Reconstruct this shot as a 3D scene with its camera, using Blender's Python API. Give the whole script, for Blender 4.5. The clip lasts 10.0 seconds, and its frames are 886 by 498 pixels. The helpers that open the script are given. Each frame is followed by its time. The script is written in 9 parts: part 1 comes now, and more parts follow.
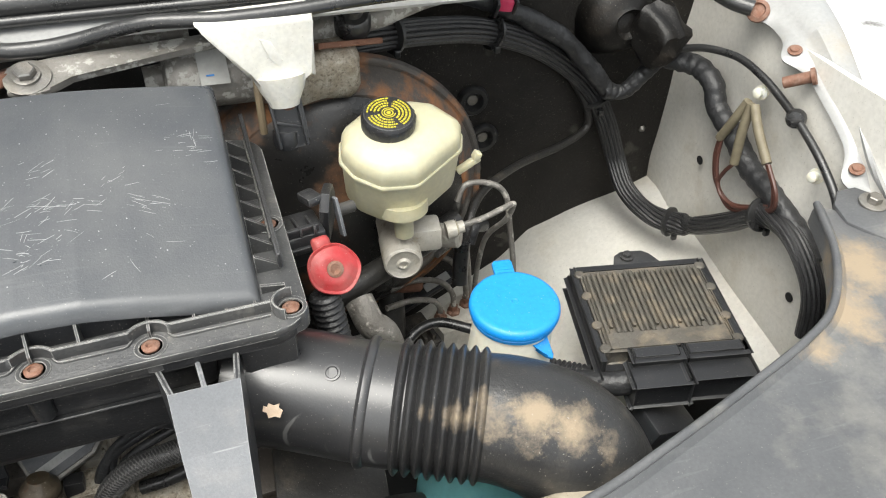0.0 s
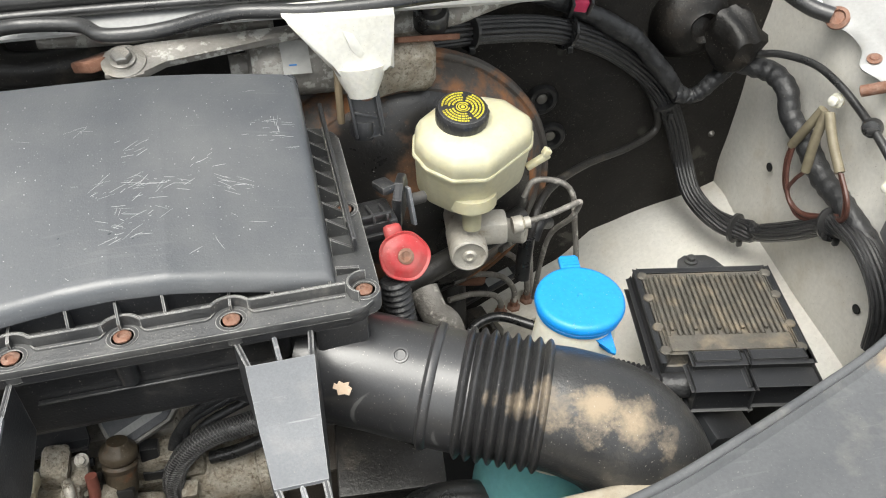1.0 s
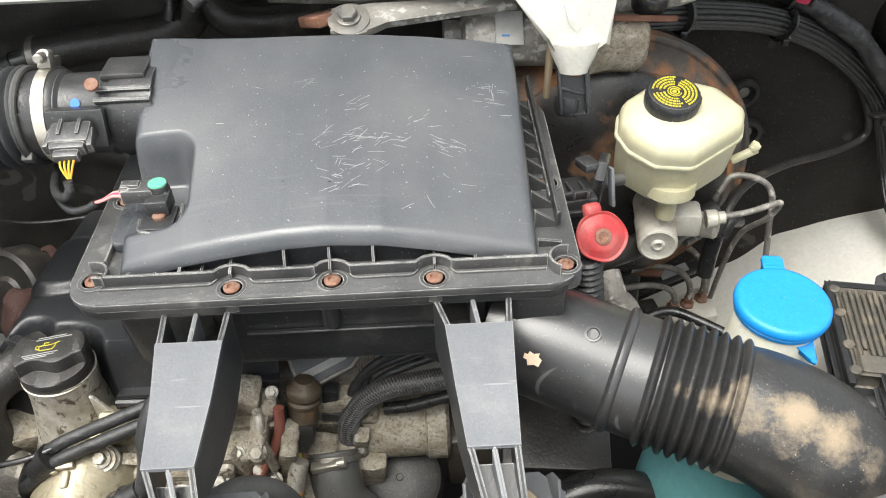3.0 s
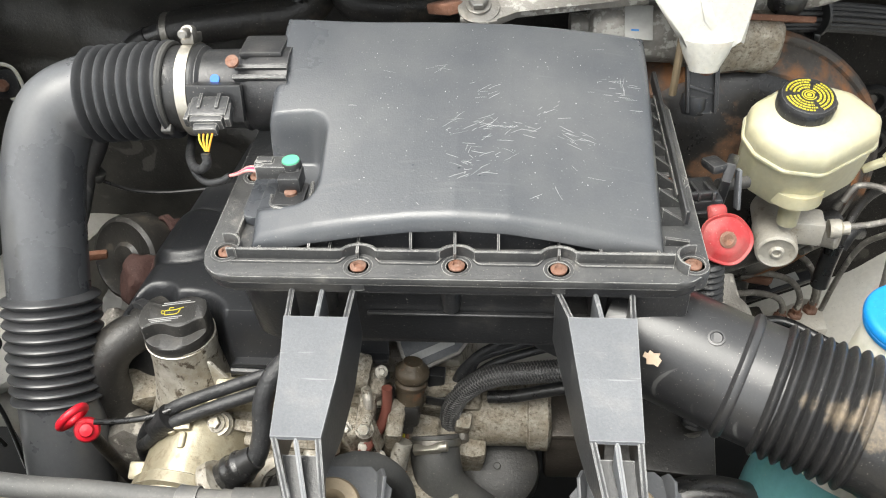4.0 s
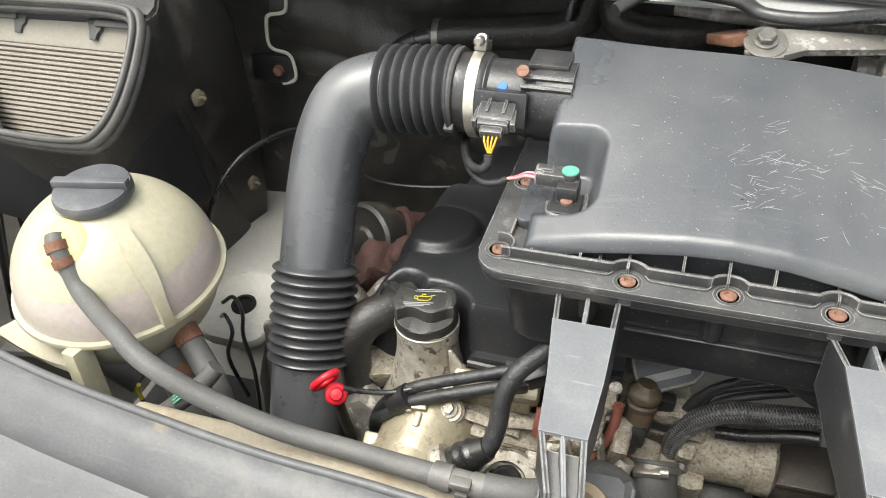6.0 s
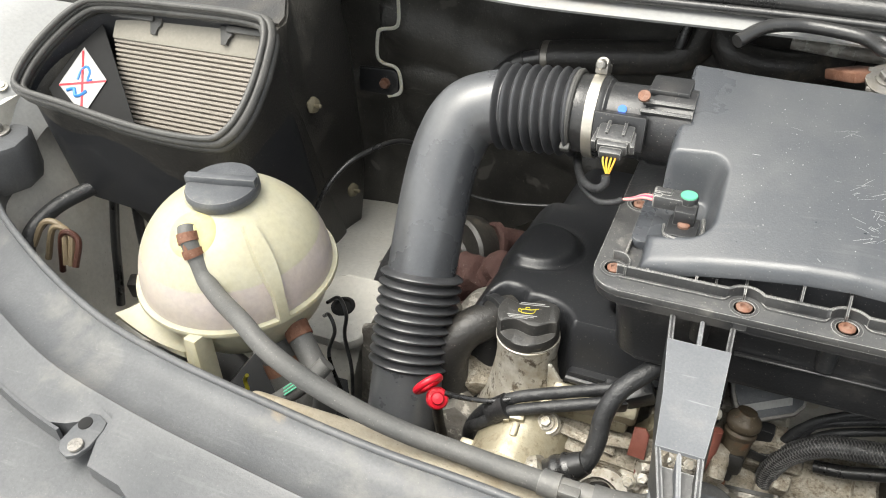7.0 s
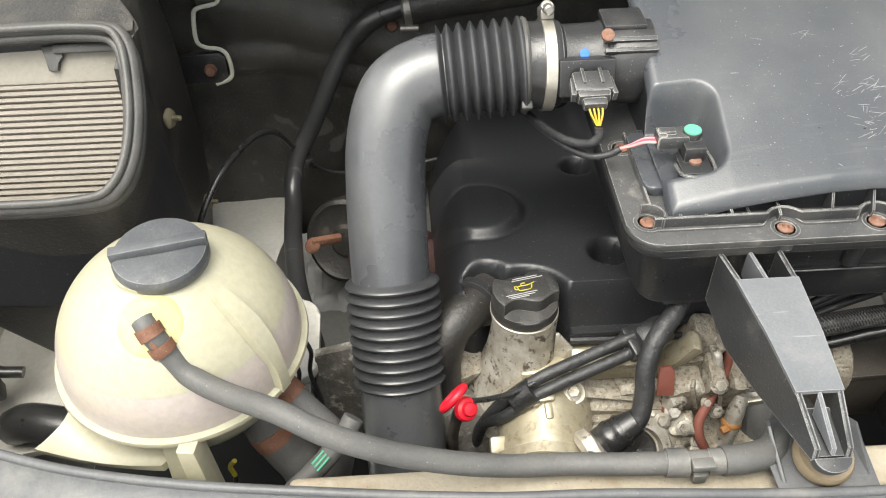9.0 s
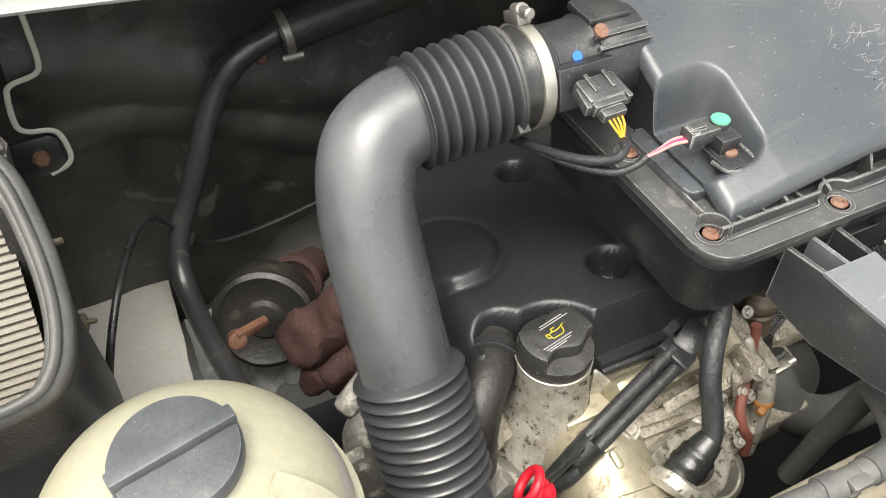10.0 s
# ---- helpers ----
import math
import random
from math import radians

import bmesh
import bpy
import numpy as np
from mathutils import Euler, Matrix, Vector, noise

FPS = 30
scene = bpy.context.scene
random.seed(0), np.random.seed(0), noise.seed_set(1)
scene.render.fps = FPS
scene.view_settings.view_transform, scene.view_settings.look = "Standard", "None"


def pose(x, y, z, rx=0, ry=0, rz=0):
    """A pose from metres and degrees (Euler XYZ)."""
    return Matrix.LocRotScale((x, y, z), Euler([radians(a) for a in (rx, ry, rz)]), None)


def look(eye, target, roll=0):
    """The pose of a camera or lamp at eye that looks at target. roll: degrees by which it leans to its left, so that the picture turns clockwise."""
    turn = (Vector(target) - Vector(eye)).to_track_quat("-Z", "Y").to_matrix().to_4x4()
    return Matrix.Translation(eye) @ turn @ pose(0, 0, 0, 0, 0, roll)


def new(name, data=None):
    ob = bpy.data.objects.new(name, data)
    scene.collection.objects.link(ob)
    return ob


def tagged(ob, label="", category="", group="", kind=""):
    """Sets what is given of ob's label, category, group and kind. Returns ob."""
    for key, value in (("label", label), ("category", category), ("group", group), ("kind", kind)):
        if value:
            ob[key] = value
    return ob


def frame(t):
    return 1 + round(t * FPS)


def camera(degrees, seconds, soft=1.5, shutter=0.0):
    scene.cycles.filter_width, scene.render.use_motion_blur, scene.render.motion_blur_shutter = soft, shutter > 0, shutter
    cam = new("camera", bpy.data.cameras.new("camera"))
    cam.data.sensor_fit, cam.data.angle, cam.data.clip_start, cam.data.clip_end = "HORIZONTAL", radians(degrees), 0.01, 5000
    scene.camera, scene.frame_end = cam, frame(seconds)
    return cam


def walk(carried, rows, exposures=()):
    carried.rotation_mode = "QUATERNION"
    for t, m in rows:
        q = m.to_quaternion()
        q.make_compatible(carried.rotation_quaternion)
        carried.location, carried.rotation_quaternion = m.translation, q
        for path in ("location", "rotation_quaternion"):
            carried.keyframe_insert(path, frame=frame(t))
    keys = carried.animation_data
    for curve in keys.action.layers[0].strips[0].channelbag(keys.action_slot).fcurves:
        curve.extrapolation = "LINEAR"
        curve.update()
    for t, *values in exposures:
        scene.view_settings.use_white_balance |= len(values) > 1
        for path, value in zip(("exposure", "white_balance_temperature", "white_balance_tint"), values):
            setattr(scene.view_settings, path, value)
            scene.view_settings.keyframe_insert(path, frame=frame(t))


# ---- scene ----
# Plan units are 0.78 m; the plan is lifted 0.2 m so that the ground lies at z = 0.
K, LIFT = 0.78, 0.2


def W(p):
    """A plan point in metres."""
    return Vector(p) * K + Vector((0, 0, LIFT))


cam = camera(56.8, 10.0, soft=1.1)
PATH = [
    (0, (0.004, 0.010, 1.767), (0.477, 1.475, 0.491), -0.7),
    (0.5, (-0.007, -0.002, 1.770), (0.410, 1.483, 0.498), -0.9),
    (1, (-0.019, -0.008, 1.773), (0.328, 1.494, 0.499), -1.2),
    (1.5, (-0.029, -0.008, 1.774), (0.241, 1.505, 0.495), -1.4),
    (2, (-0.045, -0.008, 1.769), (0.141, 1.514, 0.486), -1.9),
    (3.5, (-0.110, -0.006, 1.766), (-0.187, 1.510, 0.464), -2.9),
    (4, (-0.138, -0.012, 1.768), (-0.304, 1.495, 0.463), -3.3),
    (4.5, (-0.175, -0.015, 1.769), (-0.427, 1.481, 0.466), -3.5),
    (5, (-0.210, -0.029, 1.773), (-0.555, 1.458, 0.482), -3.7),
    (5.5, (-0.233, -0.047, 1.781), (-0.671, 1.430, 0.505), -3.8),
    (6, (-0.251, -0.063, 1.787), (-0.787, 1.399, 0.532), -3.9),
    (6.2, (-0.258, -0.071, 1.789), (-0.839, 1.384, 0.546), -4.0),
    (7.3, (-0.325, -0.127, 1.803), (-0.997, 1.318, 0.593), -2.8),
    (7.5, (-0.334, -0.134, 1.803), (-0.998, 1.312, 0.591), -2.8),
    (8, (-0.404, -0.159, 1.811), (-0.903, 1.333, 0.576), -1.8),
    (8.5, (-0.584, -0.138, 1.815), (-0.791, 1.357, 0.502), -1.5),
    (9, (-0.674, -0.030, 1.803), (-0.620, 1.423, 0.430), -1.5),
    (9.5, (-0.741, 0.144, 1.766), (-0.399, 1.512, 0.347), -0.4),
    (10, (-0.898, 0.226, 1.760), (-0.285, 1.484, 0.331), 0.3),
]
walk(cam, [(t, look(W(eye), W(target), roll)) for t, eye, target, roll in PATH], exposures=[(0, 1.28, 6650, 6.5), (2, 1.38, 6650, 6.5), (4, 1.5, 6700, 6.5), (7.5, 1.48, 6800, 6.5), (10, 1.5, 6850, 6.5)])

# ---- world and light: an overcast winter sky ----
world = bpy.data.worlds.new("sky")
scene.world = world
world.use_nodes = True
wn, wl = world.node_tree.nodes, world.node_tree.links
sky = wn.new("ShaderNodeTexSky")
sky.sky_type = "NISHITA"
sky.sun_disc = False
sky.sun_elevation, sky.sun_rotation = radians(68), radians(236)
sky.air_density, sky.dust_density, sky.ozone_density = 1.0, 5.0, 1.0
pale = wn.new("ShaderNodeHueSaturation")
pale.inputs["Saturation"].default_value = 0.25
wl.new(sky.outputs["Color"], pale.inputs["Color"])
wl.new(pale.outputs["Color"], wn["Background"].inputs["Color"])
wn["Background"].inputs["Strength"].default_value = 0.15

sun = new("sun", bpy.data.lights.new("sun", "SUN"))
sun.data.energy, sun.data.angle, sun.data.color = 0.80, radians(40), (1.0, 0.98, 0.94)
sun.matrix_world = look(W((-0.5, -0.7, 4.4)), W((-0.2, 0.7, 1.0)))
# ---- materials ----
MATS = {}
SAND = (0.27, 0.215, 0.15)


def mat(name, base, rough=0.5, metal=0.0, second=None, scale=8.0, amount=0.5, bump=0.15, grain=120.0, dust=None, dust_scale=6.0,
        dust_low=0.55, dust_high=0.75, spec=0.5, translucent=0.0, coat=0.0, specks=0.5, speck_colour=(0.42, 0.39, 0.34), splash=(), edge=0.0, edge_colour=(0.36, 0.355, 0.34)):
    """A surface with two-scale variation: broad patches of a second colour, fine grain in relief and gloss, and patchy dust."""
    m = bpy.data.materials.new(name)
    m.use_nodes = True
    n, l = m.node_tree.nodes, m.node_tree.links
    b = n["Principled BSDF"]
    tc = n.new("ShaderNodeTexCoord")

    def noise_tex(s, detail=6.0, rough_=0.6):
        t = n.new("ShaderNodeTexNoise")
        t.inputs["Scale"].default_value, t.inputs["Detail"].default_value, t.inputs["Roughness"].default_value = s, detail, rough_
        l.new(tc.outputs["Object"], t.inputs["Vector"])
        return t

    def ramp(src, lo, hi):
        r = n.new("ShaderNodeMapRange")
        r.inputs["From Min"].default_value, r.inputs["From Max"].default_value = lo, hi
        l.new(src, r.inputs["Value"])
        return r.outputs["Result"]

    def mix(fac, a, c):
        x = n.new("ShaderNodeMix")
        x.data_type = "RGBA"
        l.new(fac, x.inputs["Factor"])
        for sock, v in ((x.inputs[6], a), (x.inputs[7], c)):
            if isinstance(v, tuple):
                sock.default_value = (*v, 1)
            else:
                l.new(v, sock)
        return x.outputs[2]

    big, fine = noise_tex(scale), noise_tex(grain, 4.0)
    second = second or tuple(min(1.0, c * 1.35 + 0.004) for c in base)
    k = n.new("ShaderNodeMath")
    k.operation = "MULTIPLY"
    k.inputs[1].default_value = amount
    l.new(ramp(big.outputs["Fac"], 0.35, 0.7), k.inputs[0])
    col = mix(k.outputs[0], base, second)
    k2 = n.new("ShaderNodeMath")
    k2.operation = "MULTIPLY"
    k2.inputs[1].default_value = 0.4
    l.new(ramp(fine.outputs["Fac"], 0.3, 0.75), k2.inputs[0])
    col = mix(k2.outputs[0], col, tuple(c * 0.6 for c in base))
    rr = n.new("ShaderNodeMapRange")
    rr.inputs["To Min"].default_value, rr.inputs["To Max"].default_value = max(0.05, rough - 0.1), min(1.0, rough + 0.12)
    l.new(big.outputs["Fac"], rr.inputs["Value"])
    rough_out = rr.outputs["Result"]
    if dust:
        d = noise_tex(dust_scale, 8.0, 0.65)
        f = ramp(d.outputs["Fac"], dust_low, dust_high)
        col = mix(f, col, dust)
        rm = n.new("ShaderNodeMix")
        l.new(f, rm.inputs[0])
        l.new(rough_out, rm.inputs[2])
        rm.inputs[3].default_value = 0.9
        rough_out = rm.outputs[0]
        mm = n.new("ShaderNodeMapRange")
        mm.inputs["To Min"].default_value, mm.inputs["To Max"].default_value = metal, 0.0
        l.new(f, mm.inputs["Value"])
        l.new(mm.outputs["Result"], b.inputs["Metallic"])
    else:
        b.inputs["Metallic"].default_value = metal
    for centre, reach in splash:
        # a cake of dried sand with a ragged border round a point (metres, in the mesh's own frame)
        dv = n.new("ShaderNodeVectorMath")
        dv.operation = "DISTANCE"
        dv.inputs[1].default_value = centre
        l.new(tc.outputs["Object"], dv.inputs[0])
        q = n.new("ShaderNodeMath")
        q.operation = "MULTIPLY_ADD"
        q.inputs[1].default_value, q.inputs[2].default_value = -1.0 / reach, 0.12
        l.new(dv.outputs["Value"], q.inputs[0])
        w = n.new("ShaderNodeMath")
        w.operation = "MULTIPLY_ADD"
        rag = noise_tex(26.0, 10.0, 0.75)
        l.new(rag.outputs["Fac"], w.inputs[0])
        w.inputs[1].default_value = 2.0
        l.new(q.outputs[0], w.inputs[2])
        f = ramp(w.outputs[0], 0.50, 1.05)
        col = mix(f, col, SAND)
        rm = n.new("ShaderNodeMix")
        l.new(f, rm.inputs[0])
        l.new(rough_out, rm.inputs[2])
        rm.inputs[3].default_value = 0.92
        rough_out = rm.outputs[0]
    if edge:
        # rubbed pale edges; on the rim they also paint its bright edge highlights
        g = n.new("ShaderNodeNewGeometry")
        bv = n.new("ShaderNodeBevel")
        bv.samples = 4
        bv.inputs["Radius"].default_value = 0.0011
        dt = n.new("ShaderNodeVectorMath")
        dt.operation = "DOT_PRODUCT"
        l.new(bv.outputs["Normal"], dt.inputs[0])
        l.new(g.outputs["Normal"], dt.inputs[1])
        rub = noise_tex(40.0, 6.0, 0.7)
        pm = n.new("ShaderNodeMath")
        pm.operation = "MULTIPLY"
        l.new(ramp(dt.outputs["Value"], 0.985, 0.90), pm.inputs[0])
        l.new(ramp(rub.outputs["Fac"], 0.30, 0.52), pm.inputs[1])
        pk = n.new("ShaderNodeMath")
        pk.operation = "MULTIPLY"
        pk.inputs[1].default_value = edge
        l.new(pm.outputs[0], pk.inputs[0])
        col = mix(pk.outputs[0], col, edge_colour)
    if specks:
        sp = noise_tex(620.0, 2.0, 0.5)
        k3 = n.new("ShaderNodeMath")
        k3.operation = "MULTIPLY"
        k3.inputs[1].default_value = specks
        l.new(ramp(sp.outputs["Fac"], 0.69, 0.745), k3.inputs[0])
        col = mix(k3.outputs[0], col, speck_colour)
    l.new(col, b.inputs["Base Color"])
    l.new(rough_out, b.inputs["Roughness"])
    b.inputs["Specular IOR Level"].default_value = spec
    b.inputs["Coat Weight"].default_value = coat
    bp = n.new("ShaderNodeBump")
    bp.inputs["Strength"].default_value, bp.inputs["Distance"].default_value = bump, 0.002
    l.new(fine.outputs["Fac"], bp.inputs["Height"])
    l.new(bp.outputs["Normal"], b.inputs["Normal"])
    if translucent:
        b.inputs["Subsurface Weight"].default_value = translucent
        b.inputs["Subsurface Radius"].default_value = (1.0, 0.8, 0.45)
        b.inputs["Subsurface Scale"].default_value = 0.012
    MATS[name] = m
    return m


def flecked(m, centre, reach, strength=0.8, colour=(0.5, 0.5, 0.48), scales=((420.0, 9.0, 20.0), (380.0, 7.0, -35.0), (330.0, 8.0, 75.0)), width=0.035, everywhere=0.0):
    """Fine pale scratches in a worn patch (centre in the mesh's own metres)."""
    n, l = m.node_tree.nodes, m.node_tree.links
    b = n["Principled BSDF"]
    tc = n.new("ShaderNodeTexCoord")
    total = None
    for fine, along, turn in scales:
        mp = n.new("ShaderNodeMapping")
        mp.inputs["Rotation"].default_value = (0, 0, radians(turn))
        mp.inputs["Scale"].default_value = (along, fine * 0.25, along)
        l.new(tc.outputs["Object"], mp.inputs["Vector"])
        t = n.new("ShaderNodeTexNoise")
        t.inputs["Scale"].default_value, t.inputs["Detail"].default_value = 1.6, 2.0
        l.new(mp.outputs["Vector"], t.inputs["Vector"])
        r = n.new("ShaderNodeMapRange")
        r.inputs["From Min"].default_value, r.inputs["From Max"].default_value = 0.69, 0.69 + width
        l.new(t.outputs["Fac"], r.inputs["Value"])
        if total is None:
            total = r.outputs["Result"]
        else:
            mx = n.new("ShaderNodeMath")
            mx.operation = "MAXIMUM"
            l.new(total, mx.inputs[0])
            l.new(r.outputs["Result"], mx.inputs[1])
            total = mx.outputs[0]
    dist = n.new("ShaderNodeVectorMath")
    dist.operation = "DISTANCE"
    dist.inputs[1].default_value = centre
    l.new(tc.outputs["Object"], dist.inputs[0])
    near = n.new("ShaderNodeMapRange")
    near.inputs["From Min"].default_value, near.inputs["From Max"].default_value = reach * 0.3, reach
    near.inputs["To Min"].default_value, near.inputs["To Max"].default_value = strength, everywhere
    l.new(dist.outputs["Value"], near.inputs["Value"])
    f = n.new("ShaderNodeMath")
    f.operation = "MULTIPLY"
    l.new(total, f.inputs[0])
    l.new(near.outputs["Result"], f.inputs[1])
    old = b.inputs["Base Color"].links[0].from_socket
    x = n.new("ShaderNodeMix")
    x.data_type = "RGBA"
    l.new(f.outputs[0], x.inputs["Factor"])
    l.new(old, x.inputs[6])
    x.inputs[7].default_value = (*colour, 1)
    l.new(x.outputs[2], b.inputs["Base Color"])
    return m


black_plastic = mat("black_plastic", (0.018, 0.0185, 0.020), 0.30, second=(0.038, 0.038, 0.040), scale=9, amount=0.8, bump=0.2, grain=420, dust=(0.15, 0.14, 0.125), dust_scale=12, dust_low=0.54, dust_high=0.95, spec=0.6, edge=0.3)
lid_plastic = mat("lid_plastic", (0.056, 0.061, 0.069), 0.28, second=(0.076, 0.081, 0.089), scale=3, amount=0.8, bump=0.12, grain=600, dust=(0.20, 0.197, 0.19), dust_scale=4, dust_low=0.44, dust_high=1.25, spec=0.7, specks=0.3, speck_colour=(0.42, 0.42, 0.40), edge=0.5)
# pale rim edges: rubbed wear plus edge highlights put into the colour
rim_plastic = mat("rim_plastic", (0.040, 0.041, 0.043), 0.34, second=(0.095, 0.094, 0.091), scale=22, amount=0.8, bump=0.3, grain=300, dust=(0.28, 0.26, 0.23), dust_scale=24, dust_low=0.60, dust_high=0.9, spec=0.7, specks=0.7, edge=0.9, edge_colour=(0.5, 0.49, 0.46))
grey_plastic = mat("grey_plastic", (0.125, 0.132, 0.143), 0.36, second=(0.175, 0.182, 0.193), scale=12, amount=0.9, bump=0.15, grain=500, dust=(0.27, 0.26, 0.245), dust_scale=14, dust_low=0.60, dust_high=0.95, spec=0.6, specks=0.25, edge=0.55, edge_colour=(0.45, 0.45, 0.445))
duct_plastic = mat("duct_plastic", (0.026, 0.026, 0.028), 0.30, second=(0.055, 0.055, 0.056), scale=8, amount=0.8, spec=0.75, bump=0.05, grain=500, dust=(0.15, 0.135, 0.11), dust_scale=12, dust_low=0.58, dust_high=0.95)
dusty_duct = mat("dusty_duct", (0.020, 0.020, 0.021), 0.32, second=(0.042, 0.042, 0.041), scale=10, amount=0.8, bump=0.3, grain=300, dust=(0.15, 0.13, 0.10), dust_scale=11, dust_low=0.56, dust_high=0.9, splash=tuple((tuple(Vector(p) * K - Vector((0.15, 0.53, 1.0)) * K), r) for p, r in (((0.165, 0.476, 1.150), 0.032), ((0.205, 0.468, 1.150), 0.040), ((0.240, 0.460, 1.146), 0.043), ((0.275, 0.448, 1.128), 0.040), ((0.305, 0.436, 1.098), 0.022), ((0.14, 0.492, 1.152), 0.020))))
hose_plastic = mat("hose_plastic", (0.055, 0.058, 0.064), 0.27, second=(0.105, 0.108, 0.114), scale=7, amount=1.0, bump=0.04, grain=260, dust=(0.19, 0.187, 0.175), dust_scale=5, dust_low=0.46, dust_high=1.25, spec=0.9, specks=0.2)
rubber = mat("rubber", (0.017, 0.017, 0.0175), 0.28, second=(0.040, 0.040, 0.040), scale=25, amount=0.8, bump=0.2, grain=300, spec=0.7, specks=0.3)
grey_rubber = mat("grey_rubber", (0.082, 0.082, 0.080), 0.55, second=(0.125, 0.122, 0.115), scale=18, amount=0.9, bump=0.2, grain=350, specks=0.4)
felt = mat("felt", (0.014, 0.0135, 0.0125), 0.42, second=(0.042, 0.040, 0.036), scale=5, amount=0.9, bump=0.5, grain=260, dust=(0.13, 0.122, 0.105), dust_scale=4, dust_low=0.50, dust_high=0.90, spec=0.7, specks=0.6, speck_colour=(0.34, 0.31, 0.26))
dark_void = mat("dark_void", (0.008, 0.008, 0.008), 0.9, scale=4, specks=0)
white_paint = mat("white_paint", (0.33, 0.335, 0.335), 0.30, second=(0.30, 0.295, 0.28), scale=7, amount=0.8, bump=0.05, grain=200, dust=(0.36, 0.31, 0.23), dust_scale=6, dust_low=0.57, dust_high=0.85, coat=0.2, specks=0.5, speck_colour=(0.22, 0.18, 0.13))
cream_paint = mat("cream_paint", (0.68, 0.665, 0.62), 0.40, second=(0.60, 0.575, 0.51), scale=9, amount=0.9, bump=0.1, grain=160, dust=(0.40, 0.34, 0.25), dust_scale=9, dust_low=0.58, dust_high=0.92, specks=0.7, speck_colour=(0.16, 0.12, 0.08))
panel_grey = mat("panel_grey", (0.078, 0.081, 0.086), 0.42, second=(0.135, 0.137, 0.140), scale=8, amount=0.9, bump=0.15, grain=300, dust=(0.25, 0.24, 0.215), dust_scale=7, dust_low=0.52, dust_high=0.80, specks=0.22, speck_colour=(0.45, 0.42, 0.36), splash=tuple((tuple(W(p)), r) for p, r in (((0.66, 0.525, 1.10), 0.07), ((0.74, 0.58, 1.09), 0.08), ((0.60, 0.475, 1.10), 0.04), ((0.69, 0.43, 1.09), 0.045), ((0.62, 0.36, 1.08), 0.03), ((-0.75, 0.38, 1.10), 0.02))))
tank_plastic = mat("tank_plastic", (0.42, 0.40, 0.305), 0.36, second=(0.41, 0.385, 0.265), scale=8, amount=0.9, bump=0.03, grain=150, translucent=0.3, specks=0.15, splash=())
tank_pink = mat("tank_pink", (0.44, 0.385, 0.365), 0.36, second=(0.43, 0.385, 0.31), scale=11, amount=0.9, bump=0.03, grain=150, translucent=0.3, specks=0.15)
reservoir_plastic = mat("reservoir_plastic", (0.52, 0.50, 0.36), 0.36, second=(0.50, 0.455, 0.29), scale=14, amount=0.9, bump=0.05, grain=150, translucent=0.3, specks=0.4, speck_colour=(0.3, 0.24, 0.14))
bottle_plastic = mat("bottle_plastic", (0.70, 0.69, 0.60), 0.4, second=(0.62, 0.60, 0.50), scale=12, amount=0.8, bump=0.05, grain=150, translucent=0.25, specks=0.4, speck_colour=(0.3, 0.25, 0.18))
bottle_teal = mat("bottle_teal", (0.16, 0.42, 0.44), 0.4, second=(0.22, 0.5, 0.5), scale=7, bump=0.03, grain=150, translucent=0.3)
funnel_plastic = mat("funnel_plastic", (0.66, 0.65, 0.60), 0.40, second=(0.72, 0.70, 0.63), scale=14, amount=0.8, bump=0.05, grain=200, translucent=0.12, specks=0.5, speck_colour=(0.3, 0.24, 0.16))
blue_plastic = mat("blue_plastic", (0.008, 0.24, 0.66), 0.4, second=(0.015, 0.31, 0.78), scale=12, bump=0.05, grain=250)
red_plastic = mat("red_plastic", (0.36, 0.018, 0.022), 0.40, second=(0.46, 0.07, 0.07), scale=30, amount=0.9, bump=0.2, grain=220, dust=(0.24, 0.13, 0.11), dust_scale=38, dust_low=0.44, dust_high=0.9, specks=0.5)
bright_red = mat("bright_red", (0.60, 0.012, 0.028), 0.38, scale=20, amount=0.2, bump=0.03)
alloy = mat("alloy", (0.58, 0.555, 0.50), 0.38, 0.4, second=(0.26, 0.22, 0.155), scale=60, amount=1.0, bump=0.6, grain=260, dust=(0.07, 0.054, 0.036), dust_scale=90, dust_low=0.55, dust_high=0.63, specks=1.0, speck_colour=(0.05, 0.04, 0.03), edge=0.7, edge_colour=(0.7, 0.69, 0.65))
gold_alloy = mat("gold_alloy", (0.44, 0.40, 0.30), 0.40, 0.45, second=(0.33, 0.285, 0.19), scale=22, amount=0.9, bump=0.3, grain=170, dust=(0.11, 0.085, 0.052), dust_scale=60, dust_low=0.54, dust_high=0.70, specks=0.9, speck_colour=(0.07, 0.055, 0.04), edge=0.7, edge_colour=(0.66, 0.64, 0.58))
grey_cast = mat("grey_cast", (0.30, 0.285, 0.26), 0.5, 0.35, second=(0.12, 0.105, 0.09), scale=40, amount=0.95, bump=0.9, grain=200, dust=(0.50, 0.47, 0.42), dust_scale=70, dust_low=0.55, dust_high=0.64, specks=0.9, speck_colour=(0.06, 0.05, 0.04), edge=0.5)
steel = mat("steel", (0.34, 0.33, 0.31), 0.38, 0.8, second=(0.22, 0.20, 0.17), scale=50, amount=0.9, bump=0.3, grain=300, specks=0.6)
steel_band = mat("steel_band", (0.66, 0.63, 0.56), 0.33, 0.8, second=(0.52, 0.47, 0.38), scale=40, bump=0.1, grain=300)
rust = mat("rust", (0.15, 0.062, 0.034), 0.75, second=(0.22, 0.115, 0.075), scale=60, amount=0.9, bump=0.6, grain=300)
